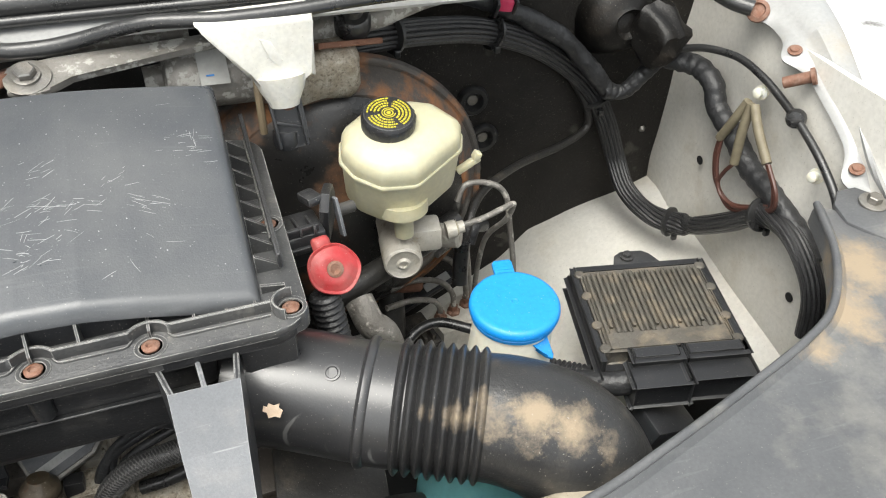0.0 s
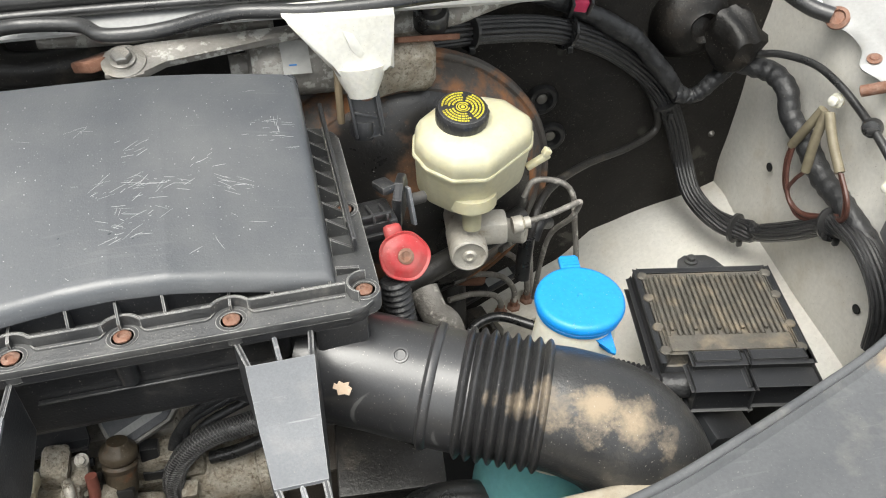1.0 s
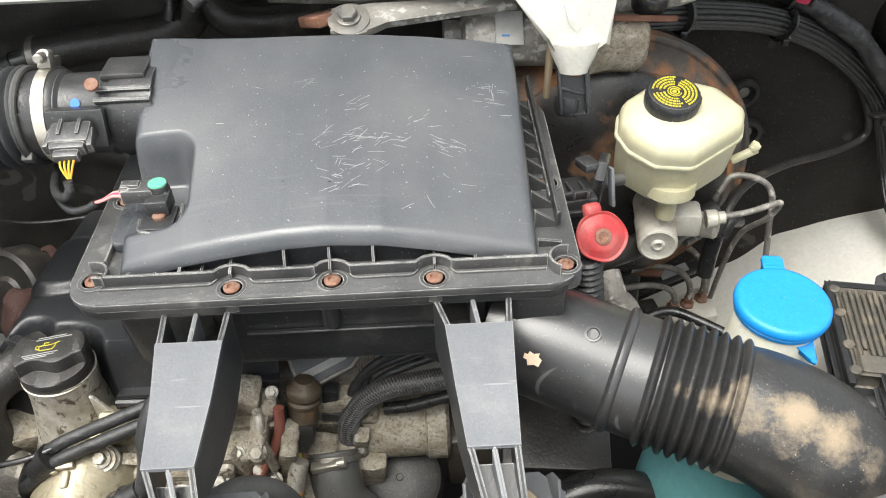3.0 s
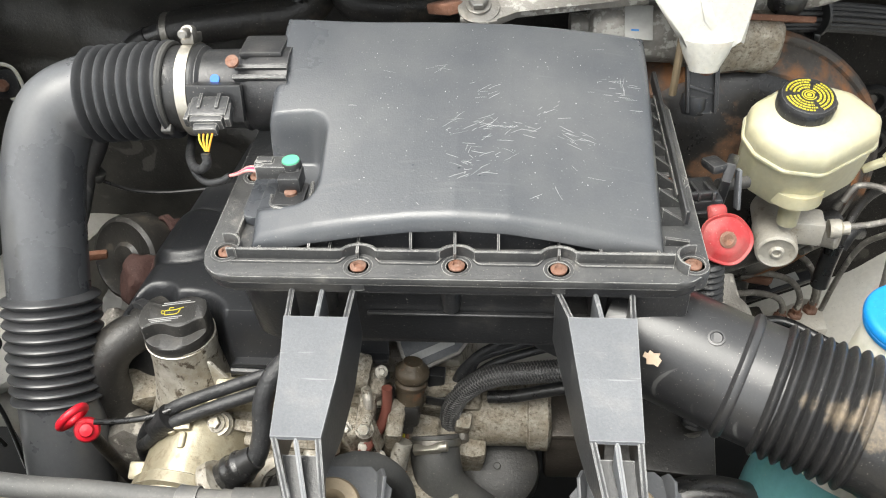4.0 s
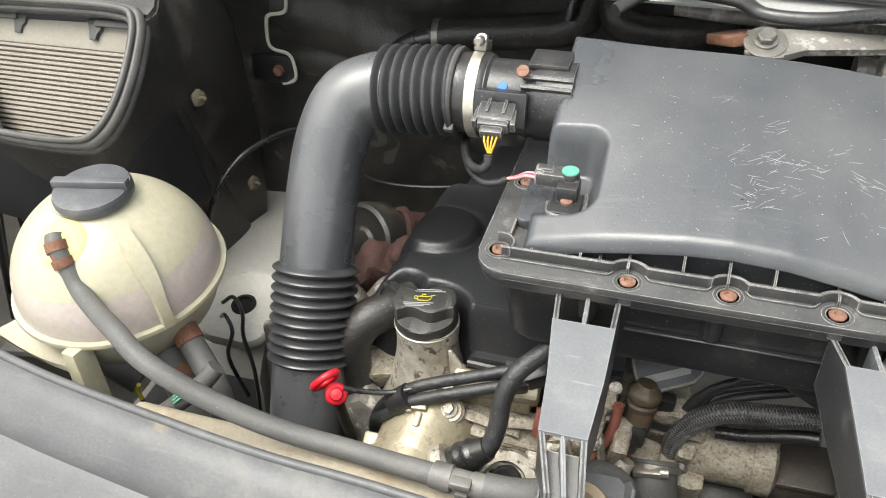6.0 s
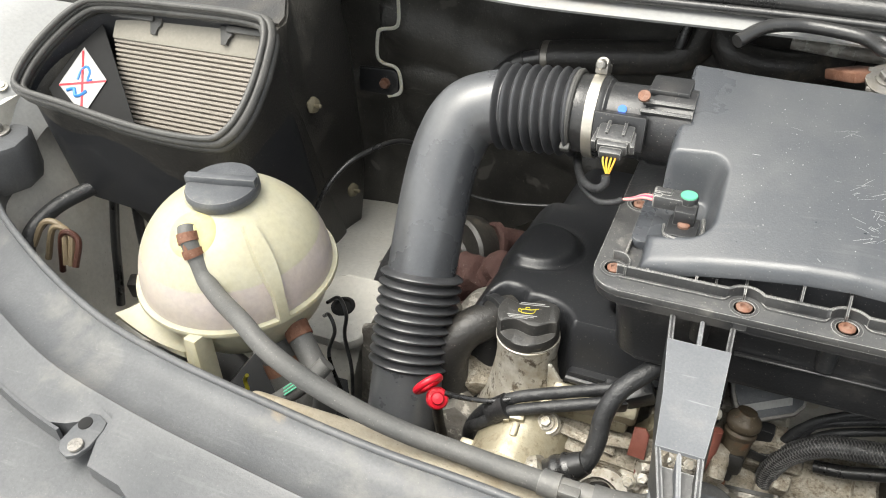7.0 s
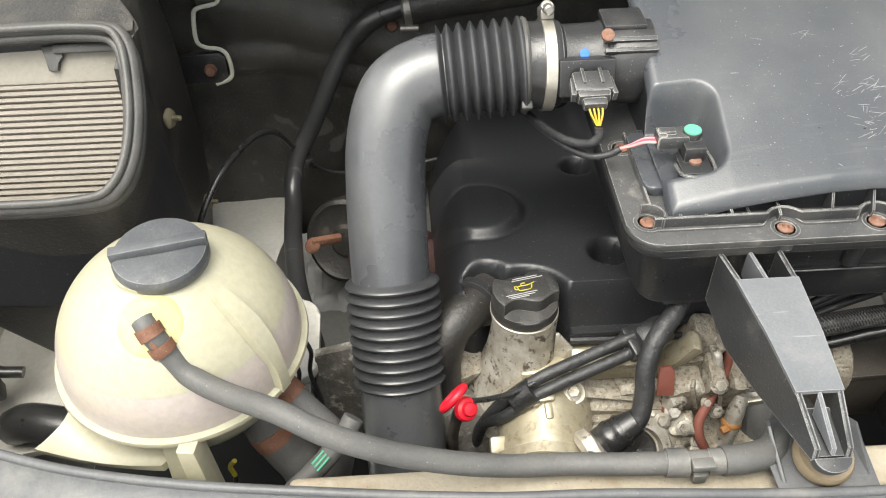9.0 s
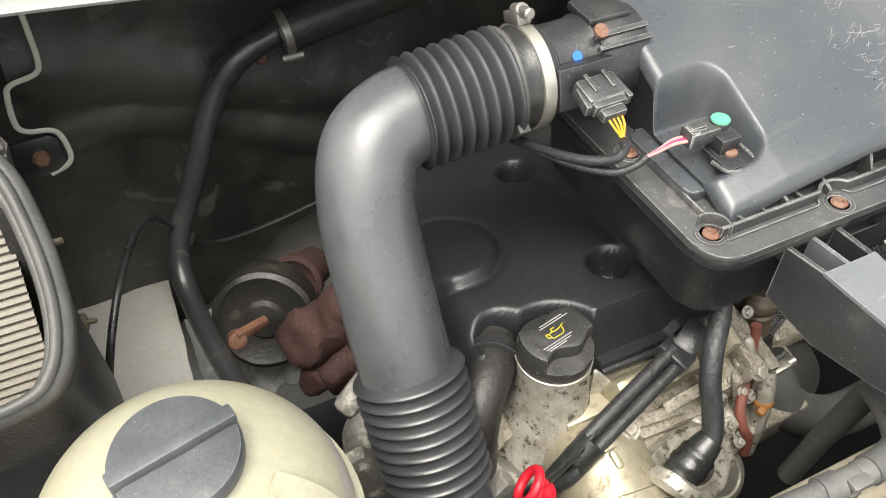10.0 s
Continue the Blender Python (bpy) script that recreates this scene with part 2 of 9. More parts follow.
rust_bolt = mat("rust_bolt", (0.20, 0.088, 0.052), 0.6, 0.25, second=(0.27, 0.18, 0.14), scale=120, amount=0.95, bump=0.6, grain=400)
exhaust_rust = mat("exhaust_rust", (0.045, 0.019, 0.016), 0.8, second=(0.085, 0.042, 0.035), scale=25, amount=0.8, bump=0.6, grain=220, specks=0.6)
copper_red = mat("copper_red", (0.22, 0.07, 0.05), 0.6, second=(0.30, 0.12, 0.09), scale=40, bump=0.3, specks=0.6, speck_colour=(0.05, 0.03, 0.025))
booster_paint = mat("booster_paint", (0.014, 0.014, 0.014), 0.28, second=(0.045, 0.04, 0.036), scale=9, amount=0.8, bump=0.2, grain=240, dust=(0.24, 0.12, 0.06), dust_scale=9, dust_low=0.53, dust_high=0.68)
booster_rust = mat("booster_rust", (0.055, 0.050, 0.046), 0.5, second=(0.12, 0.105, 0.09), scale=14, amount=0.9, bump=0.5, grain=200, dust=(0.30, 0.135, 0.058), dust_scale=13, dust_low=0.46, dust_high=0.60, specks=0.7, speck_colour=(0.3, 0.25, 0.2))
pale_cast = mat("pale_cast", (0.58, 0.555, 0.50), 0.42, 0.15, second=(0.44, 0.40, 0.33), scale=40, amount=0.9, bump=0.5, grain=260, dust=(0.20, 0.16, 0.11), dust_scale=40, dust_low=0.58, dust_high=0.75, specks=0.6, speck_colour=(0.1, 0.08, 0.06), edge=0.5, edge_colour=(0.7, 0.69, 0.65))
pitted = mat("pitted", (0.44, 0.405, 0.34), 0.55, 0.15, second=(0.22, 0.18, 0.125), scale=75, amount=1.0, bump=1.0, grain=300, dust=(0.13, 0.104, 0.072), dust_scale=260, dust_low=0.50, dust_high=0.68, specks=1.0, speck_colour=(0.05, 0.04, 0.03), edge=0.6, edge_colour=(0.62, 0.60, 0.55))
box_felt = mat("box_felt", (0.015, 0.0143, 0.0132), 0.45, second=(0.042, 0.039, 0.035), scale=7, amount=0.9, bump=0.5, grain=280, dust=(0.17, 0.155, 0.128), dust_scale=5, dust_low=0.52, dust_high=0.86, spec=0.6, specks=0.8, speck_colour=(0.30, 0.28, 0.24))
bellows_plastic = mat("bellows_plastic", (0.034, 0.035, 0.038), 0.30, second=(0.070, 0.071, 0.074), scale=14, amount=0.8, bump=0.08, grain=300, spec=0.8, specks=0.2)
dirty_black = mat("dirty_black", (0.018, 0.0175, 0.017), 0.42, spec=0.55, edge=0.12, second=(0.042, 0.038, 0.033), scale=18, amount=0.9, bump=0.4, grain=200, dust=(0.16, 0.135, 0.10), dust_scale=18, dust_low=0.55, dust_high=0.85, specks=0.6)
fin_alloy = mat("fin_alloy", (0.17, 0.16, 0.14), 0.55, 0.5, second=(0.10, 0.09, 0.075), scale=30, amount=0.95, bump=0.6, grain=220, dust=(0.24, 0.195, 0.14), dust_scale=34, dust_low=0.48, dust_high=0.72)
tape = mat("tape", (0.020, 0.0205, 0.022), 0.42, second=(0.045, 0.046, 0.048), scale=40, amount=0.9, bump=0.7, grain=140, specks=0.5)
loom = mat("loom", (0.018, 0.018, 0.019), 0.32, second=(0.044, 0.044, 0.045), scale=40, amount=0.9, bump=0.5, grain=300, specks=0.3)
braid = mat("braid", (0.050, 0.050, 0.054), 0.5, second=(0.13, 0.128, 0.126), scale=420, amount=1.0, bump=0.8, grain=500, edge=0.4)
brown_wire = mat("brown_wire", (0.075, 0.030, 0.022), 0.45, scale=40, bump=0.05)
beige_plug = mat("beige_plug", (0.23, 0.18, 0.115), 0.5, second=(0.15, 0.11, 0.07), scale=40, bump=0.15, grain=200)
yellow = mat("yellow", (0.46, 0.40, 0.035), 0.5, scale=40, amount=0.3, bump=0.05)
orange = mat("orange", (0.75, 0.33, 0.03), 0.45, scale=40, bump=0.05)
pink = mat("pink", (0.72, 0.05, 0.14), 0.45, scale=40, bump=0.05)
wire_pink = mat("wire_pink", (0.70, 0.30, 0.28), 0.45, scale=40, bump=0.05)
green = mat("green", (0.10, 0.42, 0.26), 0.45, scale=60, amount=0.4, bump=0.05)
blue_mark = mat("blue_mark", (0.03, 0.17, 0.75), 0.5, scale=60, amount=0.3, bump=0.05)
sticker_white = mat("sticker_white", (0.40, 0.40, 0.39), 0.45, scale=30, amount=0.3, bump=0.05)
sticker_grey = mat("sticker_grey", (0.42, 0.42, 0.40), 0.5, second=(0.3, 0.3, 0.28), scale=30, bump=0.05)
sticker_blue = mat("sticker_blue", (0.03, 0.20, 0.55), 0.45, scale=30, amount=0.3, bump=0.05)
filter_paper = mat("filter_paper", (0.29, 0.262, 0.228), 0.9, second=(0.25, 0.225, 0.19), scale=12, amount=0.8, bump=0.3, grain=300)
filter_frame_mat = mat("filter_frame", (0.27, 0.253, 0.215), 0.75, second=(0.30, 0.275, 0.23), scale=14, bump=0.15, grain=250)
seal_rubber = mat("seal_rubber", (0.050, 0.050, 0.048), 0.42, second=(0.098, 0.095, 0.089), scale=18, amount=0.9, bump=0.15, grain=300, specks=0.5)
leaf_dry = mat("leaf_dry", (0.55, 0.40, 0.28), 0.7, second=(0.7, 0.62, 0.52), scale=90, bump=0.3)
snow = mat("snow", (0.78, 0.79, 0.80), 0.8, second=(0.55, 0.54, 0.52), scale=0.7, amount=0.7, bump=0.4, grain=12, dust=(0.06, 0.055, 0.05), dust_scale=1.6, dust_low=0.5, dust_high=0.6)
scratch_pale = mat("scratch_pale", (0.50, 0.50, 0.495), 0.6, second=(0.36, 0.36, 0.35), scale=60, bump=0.1, specks=0)
relay_brown = mat("relay_brown", (0.055, 0.046, 0.038), 0.55, second=(0.09, 0.078, 0.065), scale=20, amount=0.9, bump=0.4, grain=220, dust=(0.20, 0.17, 0.13), dust_scale=20, dust_low=0.55, dust_high=0.85, edge=0.5)
cap_plastic = mat("cap_plastic", (0.022, 0.022, 0.022), 0.45, second=(0.045, 0.043, 0.040), scale=14, amount=0.9, bump=0.3, grain=350, dust=(0.13, 0.115, 0.095), dust_scale=16, dust_low=0.55, dust_high=0.9, edge=0.4)
cap_grey = mat("cap_grey", (0.062, 0.066, 0.073), 0.42, second=(0.13, 0.135, 0.142), scale=18, amount=0.9, bump=0.2, grain=350, dust=(0.22, 0.215, 0.20), dust_scale=20, dust_low=0.58, dust_high=0.9, edge=0.5)
tank_yellow = mat("tank_yellow", (0.60, 0.52, 0.22), 0.38, second=(0.60, 0.56, 0.36), scale=20, amount=0.9, bump=0.03, grain=150, translucent=0.3, specks=0.1)
felt_dark = mat("felt_dark", (0.0135, 0.0125, 0.0115), 0.60, second=(0.032, 0.029, 0.0255), scale=8, amount=0.9, bump=0.7, grain=280, dust=(0.085, 0.073, 0.058), dust_scale=6, dust_low=0.56, dust_high=0.96, spec=0.22, specks=0.9, speck_colour=(0.30, 0.28, 0.24))
flecked(felt_dark, (0, 0, 0), 0.1, 0.3, colour=(0.16, 0.15, 0.13), everywhere=0.3)
flecked(felt, (0, 0, 0), 0.1, 0.3, colour=(0.22, 0.21, 0.19), everywhere=0.25)
galvanised = mat("galvanised", (0.34, 0.325, 0.30), 0.5, 0.3, second=(0.17, 0.155, 0.135), scale=36, amount=0.9, bump=0.5, grain=200, dust=(0.44, 0.43, 0.40), dust_scale=75, dust_low=0.52, dust_high=0.58, specks=0.5, speck_colour=(0.20, 0.10, 0.06))
dirty_sleeve = mat("dirty_sleeve", (0.21, 0.185, 0.125), 0.55, second=(0.14, 0.115, 0.075), scale=60, amount=0.9, bump=0.2, grain=200)
boot_rubber = mat("boot_rubber", (0.007, 0.0066, 0.0062), 0.42, spec=0.3, second=(0.016, 0.014, 0.012), scale=12, amount=0.9, bump=0.3, grain=240, dust=(0.06, 0.046, 0.033), dust_scale=14, dust_low=0.52, dust_high=0.9)
cover_black = mat("cover_black", (0.017, 0.018, 0.0205), 0.38, second=(0.030, 0.031, 0.034), scale=8, amount=0.8, bump=0.15, grain=420, dust=(0.10, 0.095, 0.085), dust_scale=9, dust_low=0.58, dust_high=1.0, spec=0.6, edge=0.12)
sand_paint = mat("sand_paint", (0.40, 0.36, 0.285), 0.6, second=(0.36, 0.31, 0.23), scale=16, amount=0.9, bump=0.5, grain=200, dust=(0.28, 0.225, 0.15), dust_scale=18, dust_low=0.48, dust_high=0.7, specks=0.9, speck_colour=(0.10, 0.08, 0.06))
connector_grey = mat("connector_grey", (0.10, 0.10, 0.098), 0.45, second=(0.20, 0.19, 0.17), scale=30, amount=0.9, bump=0.2, grain=250, edge=0.4, edge_colour=(0.45, 0.44, 0.42))
# leg plastic darkened to paint shade on side walls, pocket floors and toe
leg_shaded = mat("leg_shaded", (0.028, 0.029, 0.031), 0.34, second=(0.055, 0.056, 0.058), scale=14, amount=0.9, bump=0.2, grain=400, dust=(0.14, 0.135, 0.125), dust_scale=14, dust_low=0.58, dust_high=0.95, edge=0.8, edge_colour=(0.42, 0.42, 0.415))
flecked(panel_grey, (0, 0, 0), 0.1, 0.08, colour=(0.26, 0.26, 0.255), everywhere=0.08)
flecked(grey_plastic, (0, 0, 0), 0.1, 0.3, colour=(0.45, 0.45, 0.44), everywhere=0.25)
flecked(lid_plastic, (0, 0, 0), 0.1, 0.08, colour=(0.24, 0.24, 0.24), everywhere=0.06)
sensor_brown = mat("sensor_brown", (0.11, 0.085, 0.055), 0.5, second=(0.055, 0.042, 0.030), scale=40, amount=0.9, bump=0.4, grain=200, dust=(0.20, 0.09, 0.045), dust_scale=45, dust_low=0.56, dust_high=0.70)
dull_orange = mat("dull_orange", (0.42, 0.19, 0.055), 0.5, second=(0.30, 0.13, 0.05), scale=60, amount=0.9, bump=0.2)
# ---- building helpers: meshes are drawn in plan units and stored in metres ----


def thing(name, base, label, category, group="", kind=""):
    """An empty at a thing's base that will hold its parts."""
    ob = new(name)
    ob.location = W(base)
    ob.empty_display_size = 0.02
    return tagged(ob, label, category, group, kind)


def part(name, bm, material, parent=None, label="", smooth=40):
    """Links a bmesh, drawn at its place in the plan, as one mesh under its thing."""
    home = Vector((0, 0, 0))
    p = parent
    while p is not None:
        home += p.location
        p = p.parent
    for v in bm.verts:
        v.co = W(v.co) - home
    bmesh.ops.recalc_face_normals(bm, faces=bm.faces[:])
    me = bpy.data.meshes.new(name)
    bm.to_mesh(me)
    bm.free()
    for p in me.polygons:
        p.use_smooth = smooth > 0
    if smooth > 0:
        me.set_sharp_from_angle(angle=radians(smooth))
    me.materials.append(material)
    ob = new(name, me)
    if parent is not None:
        ob.parent = parent
    if label:
        tagged(ob, label)
    return ob


def solo(name, bm, material, label, category, group="", kind="", smooth=40):
    """A thing of one mesh, with its origin at its base."""
    lo = [min(v.co[i] for v in bm.verts) for i in range(3)]
    hi = [max(v.co[i] for v in bm.verts) for i in range(3)]
    base = W(((lo[0] + hi[0]) / 2, (lo[1] + hi[1]) / 2, lo[2]))
    ob = part(name, bm, material, None, "", smooth)
    ob.data.transform(Matrix.Translation(-base))
    ob.location = base
    return tagged(ob, label, category, group, kind)


def spline(pts, per=8, closed=False):
    """A smooth line through the points (Catmull-Rom)."""
    p = [Vector(q) for q in pts]
    if len(p) < 3:
        return [p[0].lerp(p[-1], i / per) for i in range(per + 1)]
    n, out = len(p), []
    for i in range(n if closed else n - 1):
        if closed:
            a, b, c, d = p[i - 1], p[i], p[(i + 1) % n], p[(i + 2) % n]
        else:
            b, c = p[i], p[i + 1]
            a = p[i - 1] if i else b * 2 - c
            d = p[i + 2] if i + 2 < n else c * 2 - b
        for k in range(per):
            t = k / per
            out.append(0.5 * (2 * b + (c - a) * t + (2 * a - 5 * b + 4 * c - d) * t * t + (3 * b - a - 3 * c + d) * t**3))
    if not closed:
        out.append(p[-1])
    return out


def even(line, step):
    """The same line with points at even steps."""
    out, left = [line[0]], step
    for a, b in zip(line, line[1:]):
        gap, at = (b - a).length, 0.0
        while gap - at >= left:
            at += left
            out.append(a.lerp(b, at / gap))
            left = step
        left -= gap - at
    out.append(line[-1])
    return out


def sweep(bm, line, radius, seg=12, caps=True, closed=False, squash=None):
    """A round tube along a line; radius is a number or a function of the length run and of the whole length."""
    n = len(line)
    run = [0.0]
    for a, b in zip(line, line[1:]):
        run.append(run[-1] + (b - a).length)
    rings, side = [], None
    for i, c in enumerate(line):
        if closed:
            way = line[(i + 1) % n] - line[i - 1]
        else:
            way = line[min(i + 1, n - 1)] - line[max(i - 1, 0)]
        way = way.normalized()
        if side is None:
            side = way.orthogonal().normalized()
        side = (side - way * side.dot(way)).normalized()
        up = way.cross(side)
        r = radius(run[i], run[-1]) if callable(radius) else radius
        ring = []
        for k in range(seg):
            a = 2 * math.pi * k / seg
            off = side * math.cos(a) * r + up * math.sin(a) * r
            if squash:
                s, d = squash
                d = Vector(d)
                off -= d * off.dot(d) * (1 - s)
            ring.append(bm.verts.new(c + off))
        rings.append(ring)
    pairs = list(zip(rings, rings[1:])) + ([(rings[-1], rings[0])] if closed else [])
    for a, b in pairs:
        for k in range(seg):
            bm.faces.new((a[k], a[(k + 1) % seg], b[(k + 1) % seg], b[k]))
    if caps and not closed:
        bm.faces.new(rings[0])
        bm.faces.new(rings[-1])
    return bm


def tube(pts, r, seg=12, per=8, bm=None, caps=True):
    return sweep(bm or bmesh.new(), spline(pts, per), r, seg, caps)


def axes_of(way):
    z = Vector(way).normalized()
    x = Vector((1, 0, 0))
    if abs(z.dot(x)) > 0.9:
        x = Vector((0, 1, 0))
    y = z.cross(x).normalized()
    return y.cross(z).normalized(), y, z


def lathe(bm, base, way, profile, seg=32, dent=None):
    """A body of revolution: profile rows of (radius, height along way). dent(angle, height) scales the radius."""
    x, y, z = axes_of(way)
    base = Vector(base)
    rings = []
    for r, h in profile:
        ring = []
        for k in range(seg):
            a = 2 * math.pi * k / seg
            rr = r * (dent(a, h) if dent else 1.0)
            ring.append(bm.verts.new(base + z * h + (x * math.cos(a) + y * math.sin(a)) * rr))
        rings.append(ring)
    for a, b in zip(rings, rings[1:]):
        for k in range(seg):
            bm.faces.new((a[k], a[(k + 1) % seg], b[(k + 1) % seg], b[k]))
    if profile[0][0] > 1e-5:
        bm.faces.new(rings[0])
    if profile[-1][0] > 1e-5:
        bm.faces.new(rings[-1])
    return bm


def box(bm, centre, size, turn=(0, 0, 0), bevel=0.0, seg=2, taper=1.0):
    """A box, turned by degrees, with rounded edges; taper scales its top."""
    made = bmesh.ops.create_cube(bm, size=1.0)["verts"]
    m = Matrix.LocRotScale(Vector(centre), Euler([radians(a) for a in turn]), Vector(size))
    for v in made:
        if v.co.z > 0:
            v.co.x *= taper
            v.co.y *= taper
        v.co = m @ v.co
    if bevel:
        edges = list({e for v in made for e in v.link_edges})
        bmesh.ops.bevel(bm, geom=edges, offset=bevel, segments=seg, affect="EDGES", profile=0.5)
    return bm


def plate(bm, outline, thick, origin=(0, 0, 0), x=(1, 0, 0), y=(0, 1, 0), bevel=0.0, seg=2, top_scale=1.0):
    """A flat piece: an outline in its own x and y, thickened along their normal."""
    x, y, o = Vector(x).normalized(), Vector(y).normalized(), Vector(origin)
    z = x.cross(y).normalized()
    cx = sum(p[0] for p in outline) / len(outline)
    cy = sum(p[1] for p in outline) / len(outline)
    low = [bm.verts.new(o + x * a + y * b) for a, b in outline]
    high = [bm.verts.new(o + x * (cx + (a - cx) * top_scale) + y * (cy + (b - cy) * top_scale) + z * thick) for a, b in outline]
    n = len(outline)
    faces = [bm.faces.new(low[::-1]), bm.faces.new(high)]
    for i in range(n):
        faces.append(bm.faces.new((low[i], low[(i + 1) % n], high[(i + 1) % n], high[i])))
    if bevel:
        edges = list({e for f in faces[:2] for e in f.edges})
        bmesh.ops.bevel(bm, geom=edges, offset=bevel, segments=seg, affect="EDGES", profile=0.5)
    return bm


def rounded(x0, x1, y0, y1, r, n=6):
    """The outline of a rectangle with round corners."""
    out = []
    for cx, cy, a0 in ((x1 - r, y1 - r, 0), (x0 + r, y1 - r, 90), (x0 + r, y0 + r, 180), (x1 - r, y0 + r, 270)):
        for k in range(n + 1):
            a = radians(a0 + 90 * k / n)
            out.append((cx + r * math.cos(a), cy + r * math.sin(a)))
    return out


def sheet(bm, f, us, vs):
    """A sheet of the points f(u, v)."""
    rows = [[bm.verts.new(Vector(f(u, v))) for u in us] for v in vs]
    for a, b in zip(rows, rows[1:]):
        for k in range(len(us) - 1):
            bm.faces.new((a[k], a[k + 1], b[k + 1], b[k]))
    return rows


def steps(a, b, n):
    return [a + (b - a) * i / n for i in range(n + 1)]


def thicken(bm, t):
    """Gives an open sheet a thickness."""
    bmesh.ops.recalc_face_normals(bm, faces=bm.faces[:])
    bmesh.ops.solidify(bm, geom=bm.faces[:], thickness=t)
    return bm


def rough_up(bm, size, scale=30.0, seed=0.0):
    """An uneven cast surface."""
    for v in bm.verts:
        v.co += noise.noise_vector(v.co * scale + Vector((seed, seed * 2, 0))) * size
    return bm


def hexbolt(bm, at, way, r=0.008, h=0.006, washer=1.5):
    x, y, z = axes_of(way)
    r *= 0.85
    if washer:
        lathe(bm, at, way, [(r * washer, 0), (r * washer, h * 0.3), (r * washer * 0.9, h * 0.36)], 16)
    p0 = Vector(at) + z * h * 0.3
    out = [(r * math.cos(radians(60 * k)), r * math.sin(radians(60 * k))) for k in range(6)]
    plate(bm, out, h * 0.9, p0, x, y, bevel=r * 0.12, seg=1)
    return bm


def bellows(line, r_in, r_out, pitch, seg=36, crest=0.9):
    """A corrugated sleeve along a line."""
    def radius(s, whole):
        w = 0.5 - 0.5 * math.cos(2 * math.pi * s / pitch)
        return r_in + (r_out - r_in) * w**crest
    return sweep(bmesh.new(), even(line, pitch / 10), radius, seg)


# ---- the bay: ground, firewall, wings, shelves, front panel ----
bm = bmesh.new()
sheet(bm, lambda u, v: (u, v, -LIFT / K), [-300, -30, -3, 3, 30, 300], [-300, -30, -3, 3, 30, 300])
tagged(part("ground", bm, snow, smooth=0), "trodden snow with dark wet patches round the van", "ground", kind="structure")

# firewall: a painted sheet with thick felt pads over it
bm = bmesh.new()
box(bm, (-0.31, 1.315, 0.78), (2.5, 0.04, 1.2))
tagged(part("wall_firewall", bm, cream_paint, smooth=0), "cream painted steel firewall behind the engine", "wall", kind="structure")


def lower_edge_right(x):
    xs = (0.30, 0.513, 0.587, 0.676, 0.779, 0.868, 0.95)
    zs = (0.52, 0.644, 0.701, 0.724, 0.752, 0.783, 0.80)
    return float(np.interp(x, xs, zs))


def pad_right(u, v):
    x = u
    z0, z1 = lower_edge_right(x), 1.34
    z = z0 + (z1 - z0) * v
    y = 1.252 + 0.012 * noise.noise(Vector((x * 4, z * 4, 1))) + 0.004 * noise.noise(Vector((x * 14, z * 14, 3)))
    for gx, gz in ((0.46, 1.029), (0.481, 0.947)):
        d = math.hypot(x - gx, z - gz)
        y += 0.014 * math.exp(-((d / 0.03) ** 2))
    return x, y, z


bm = bmesh.new()
sheet(bm, pad_right, steps(0.02, 0.905, 60), steps(0, 1, 44))
thicken(bm, 0.02)
ins = part("wall_insulation_right", bm, felt_dark)
tagged(ins, "matted black felt insulation pad on the firewall", "insulation", kind="structure")
for gx, gz, gr in ((0.46, 1.029, 0.030), (0.481, 0.947, 0.030)):
    bm = bmesh.new()
    lathe(bm, (gx, 1.246, gz), (0, -1, 0), [(gr, 0), (gr, 0.01), (gr * 0.85, 0.016), (gr * 0.62, 0.016), (gr * 0.5, 0.010), (gr * 0.45, 0.004), (0.0, 0.003)], 28)
    g = solo("grommet", bm, rubber, "round black rubber grommet in the firewall felt", "grommet", "firewall grommets")
    bm = bmesh.new()
    lathe(bm, (gx, 1.2425, gz), (0, -1, 0), [(gr * 0.33, 0), (gr * 0.33, 0.004), (0, 0.005)], 16)
    p = part("plug", bm, steel, g, "small dull metal plug")
bm = bmesh.new()
lathe(bm, (0.821, 1.24, 0.901), (0, -1, 0), [(0.009, 0), (0.007, 0.008), (0.003, 0.013), (0, 0.014)], 14)
solo("stud", bm, steel, "small bright stud through the felt pad", "stud", smooth=60)


def pad_left(u, v):
    z0 = float(np.interp(u, (-1.5, -1.10, -0.93, -0.87, -0.81, -0.71, -0.62), (0.70, 0.700, 0.690, 0.705, 0.755, 0.815, 0.845)))
    z = z0 + (1.36 - z0) * v
    y = 1.225 + 0.028 * noise.noise(Vector((u * 3.2, z * 3.5, 5))) + 0.009 * noise.noise(Vector((u * 12, z * 9, 8))) + 0.003 * noise.noise(Vector((u * 34, z * 30, 2))) - 0.014 * math.exp(-(((z - 0.98 - 0.12 * math.sin(u * 5)) / 0.02) ** 2))
    y -= 0.02 * math.exp(-(((z - 1.16 + 0.35 * (u + 0.85)) / 0.035) ** 2)) * (1 if u > -1.0 else 0.2)
    y += 0.03 * max(0.0, (u + 0.75)) 
    return u, y, z


bm = bmesh.new()
sheet(bm, pad_left, steps(-1.46, 0.02, 130), steps(0, 1, 70))
thicken(bm, 0.02)
tagged(part("wall_insulation_left", bm, felt), "creased black felt insulation pad on the firewall", "insulation", kind="structure")


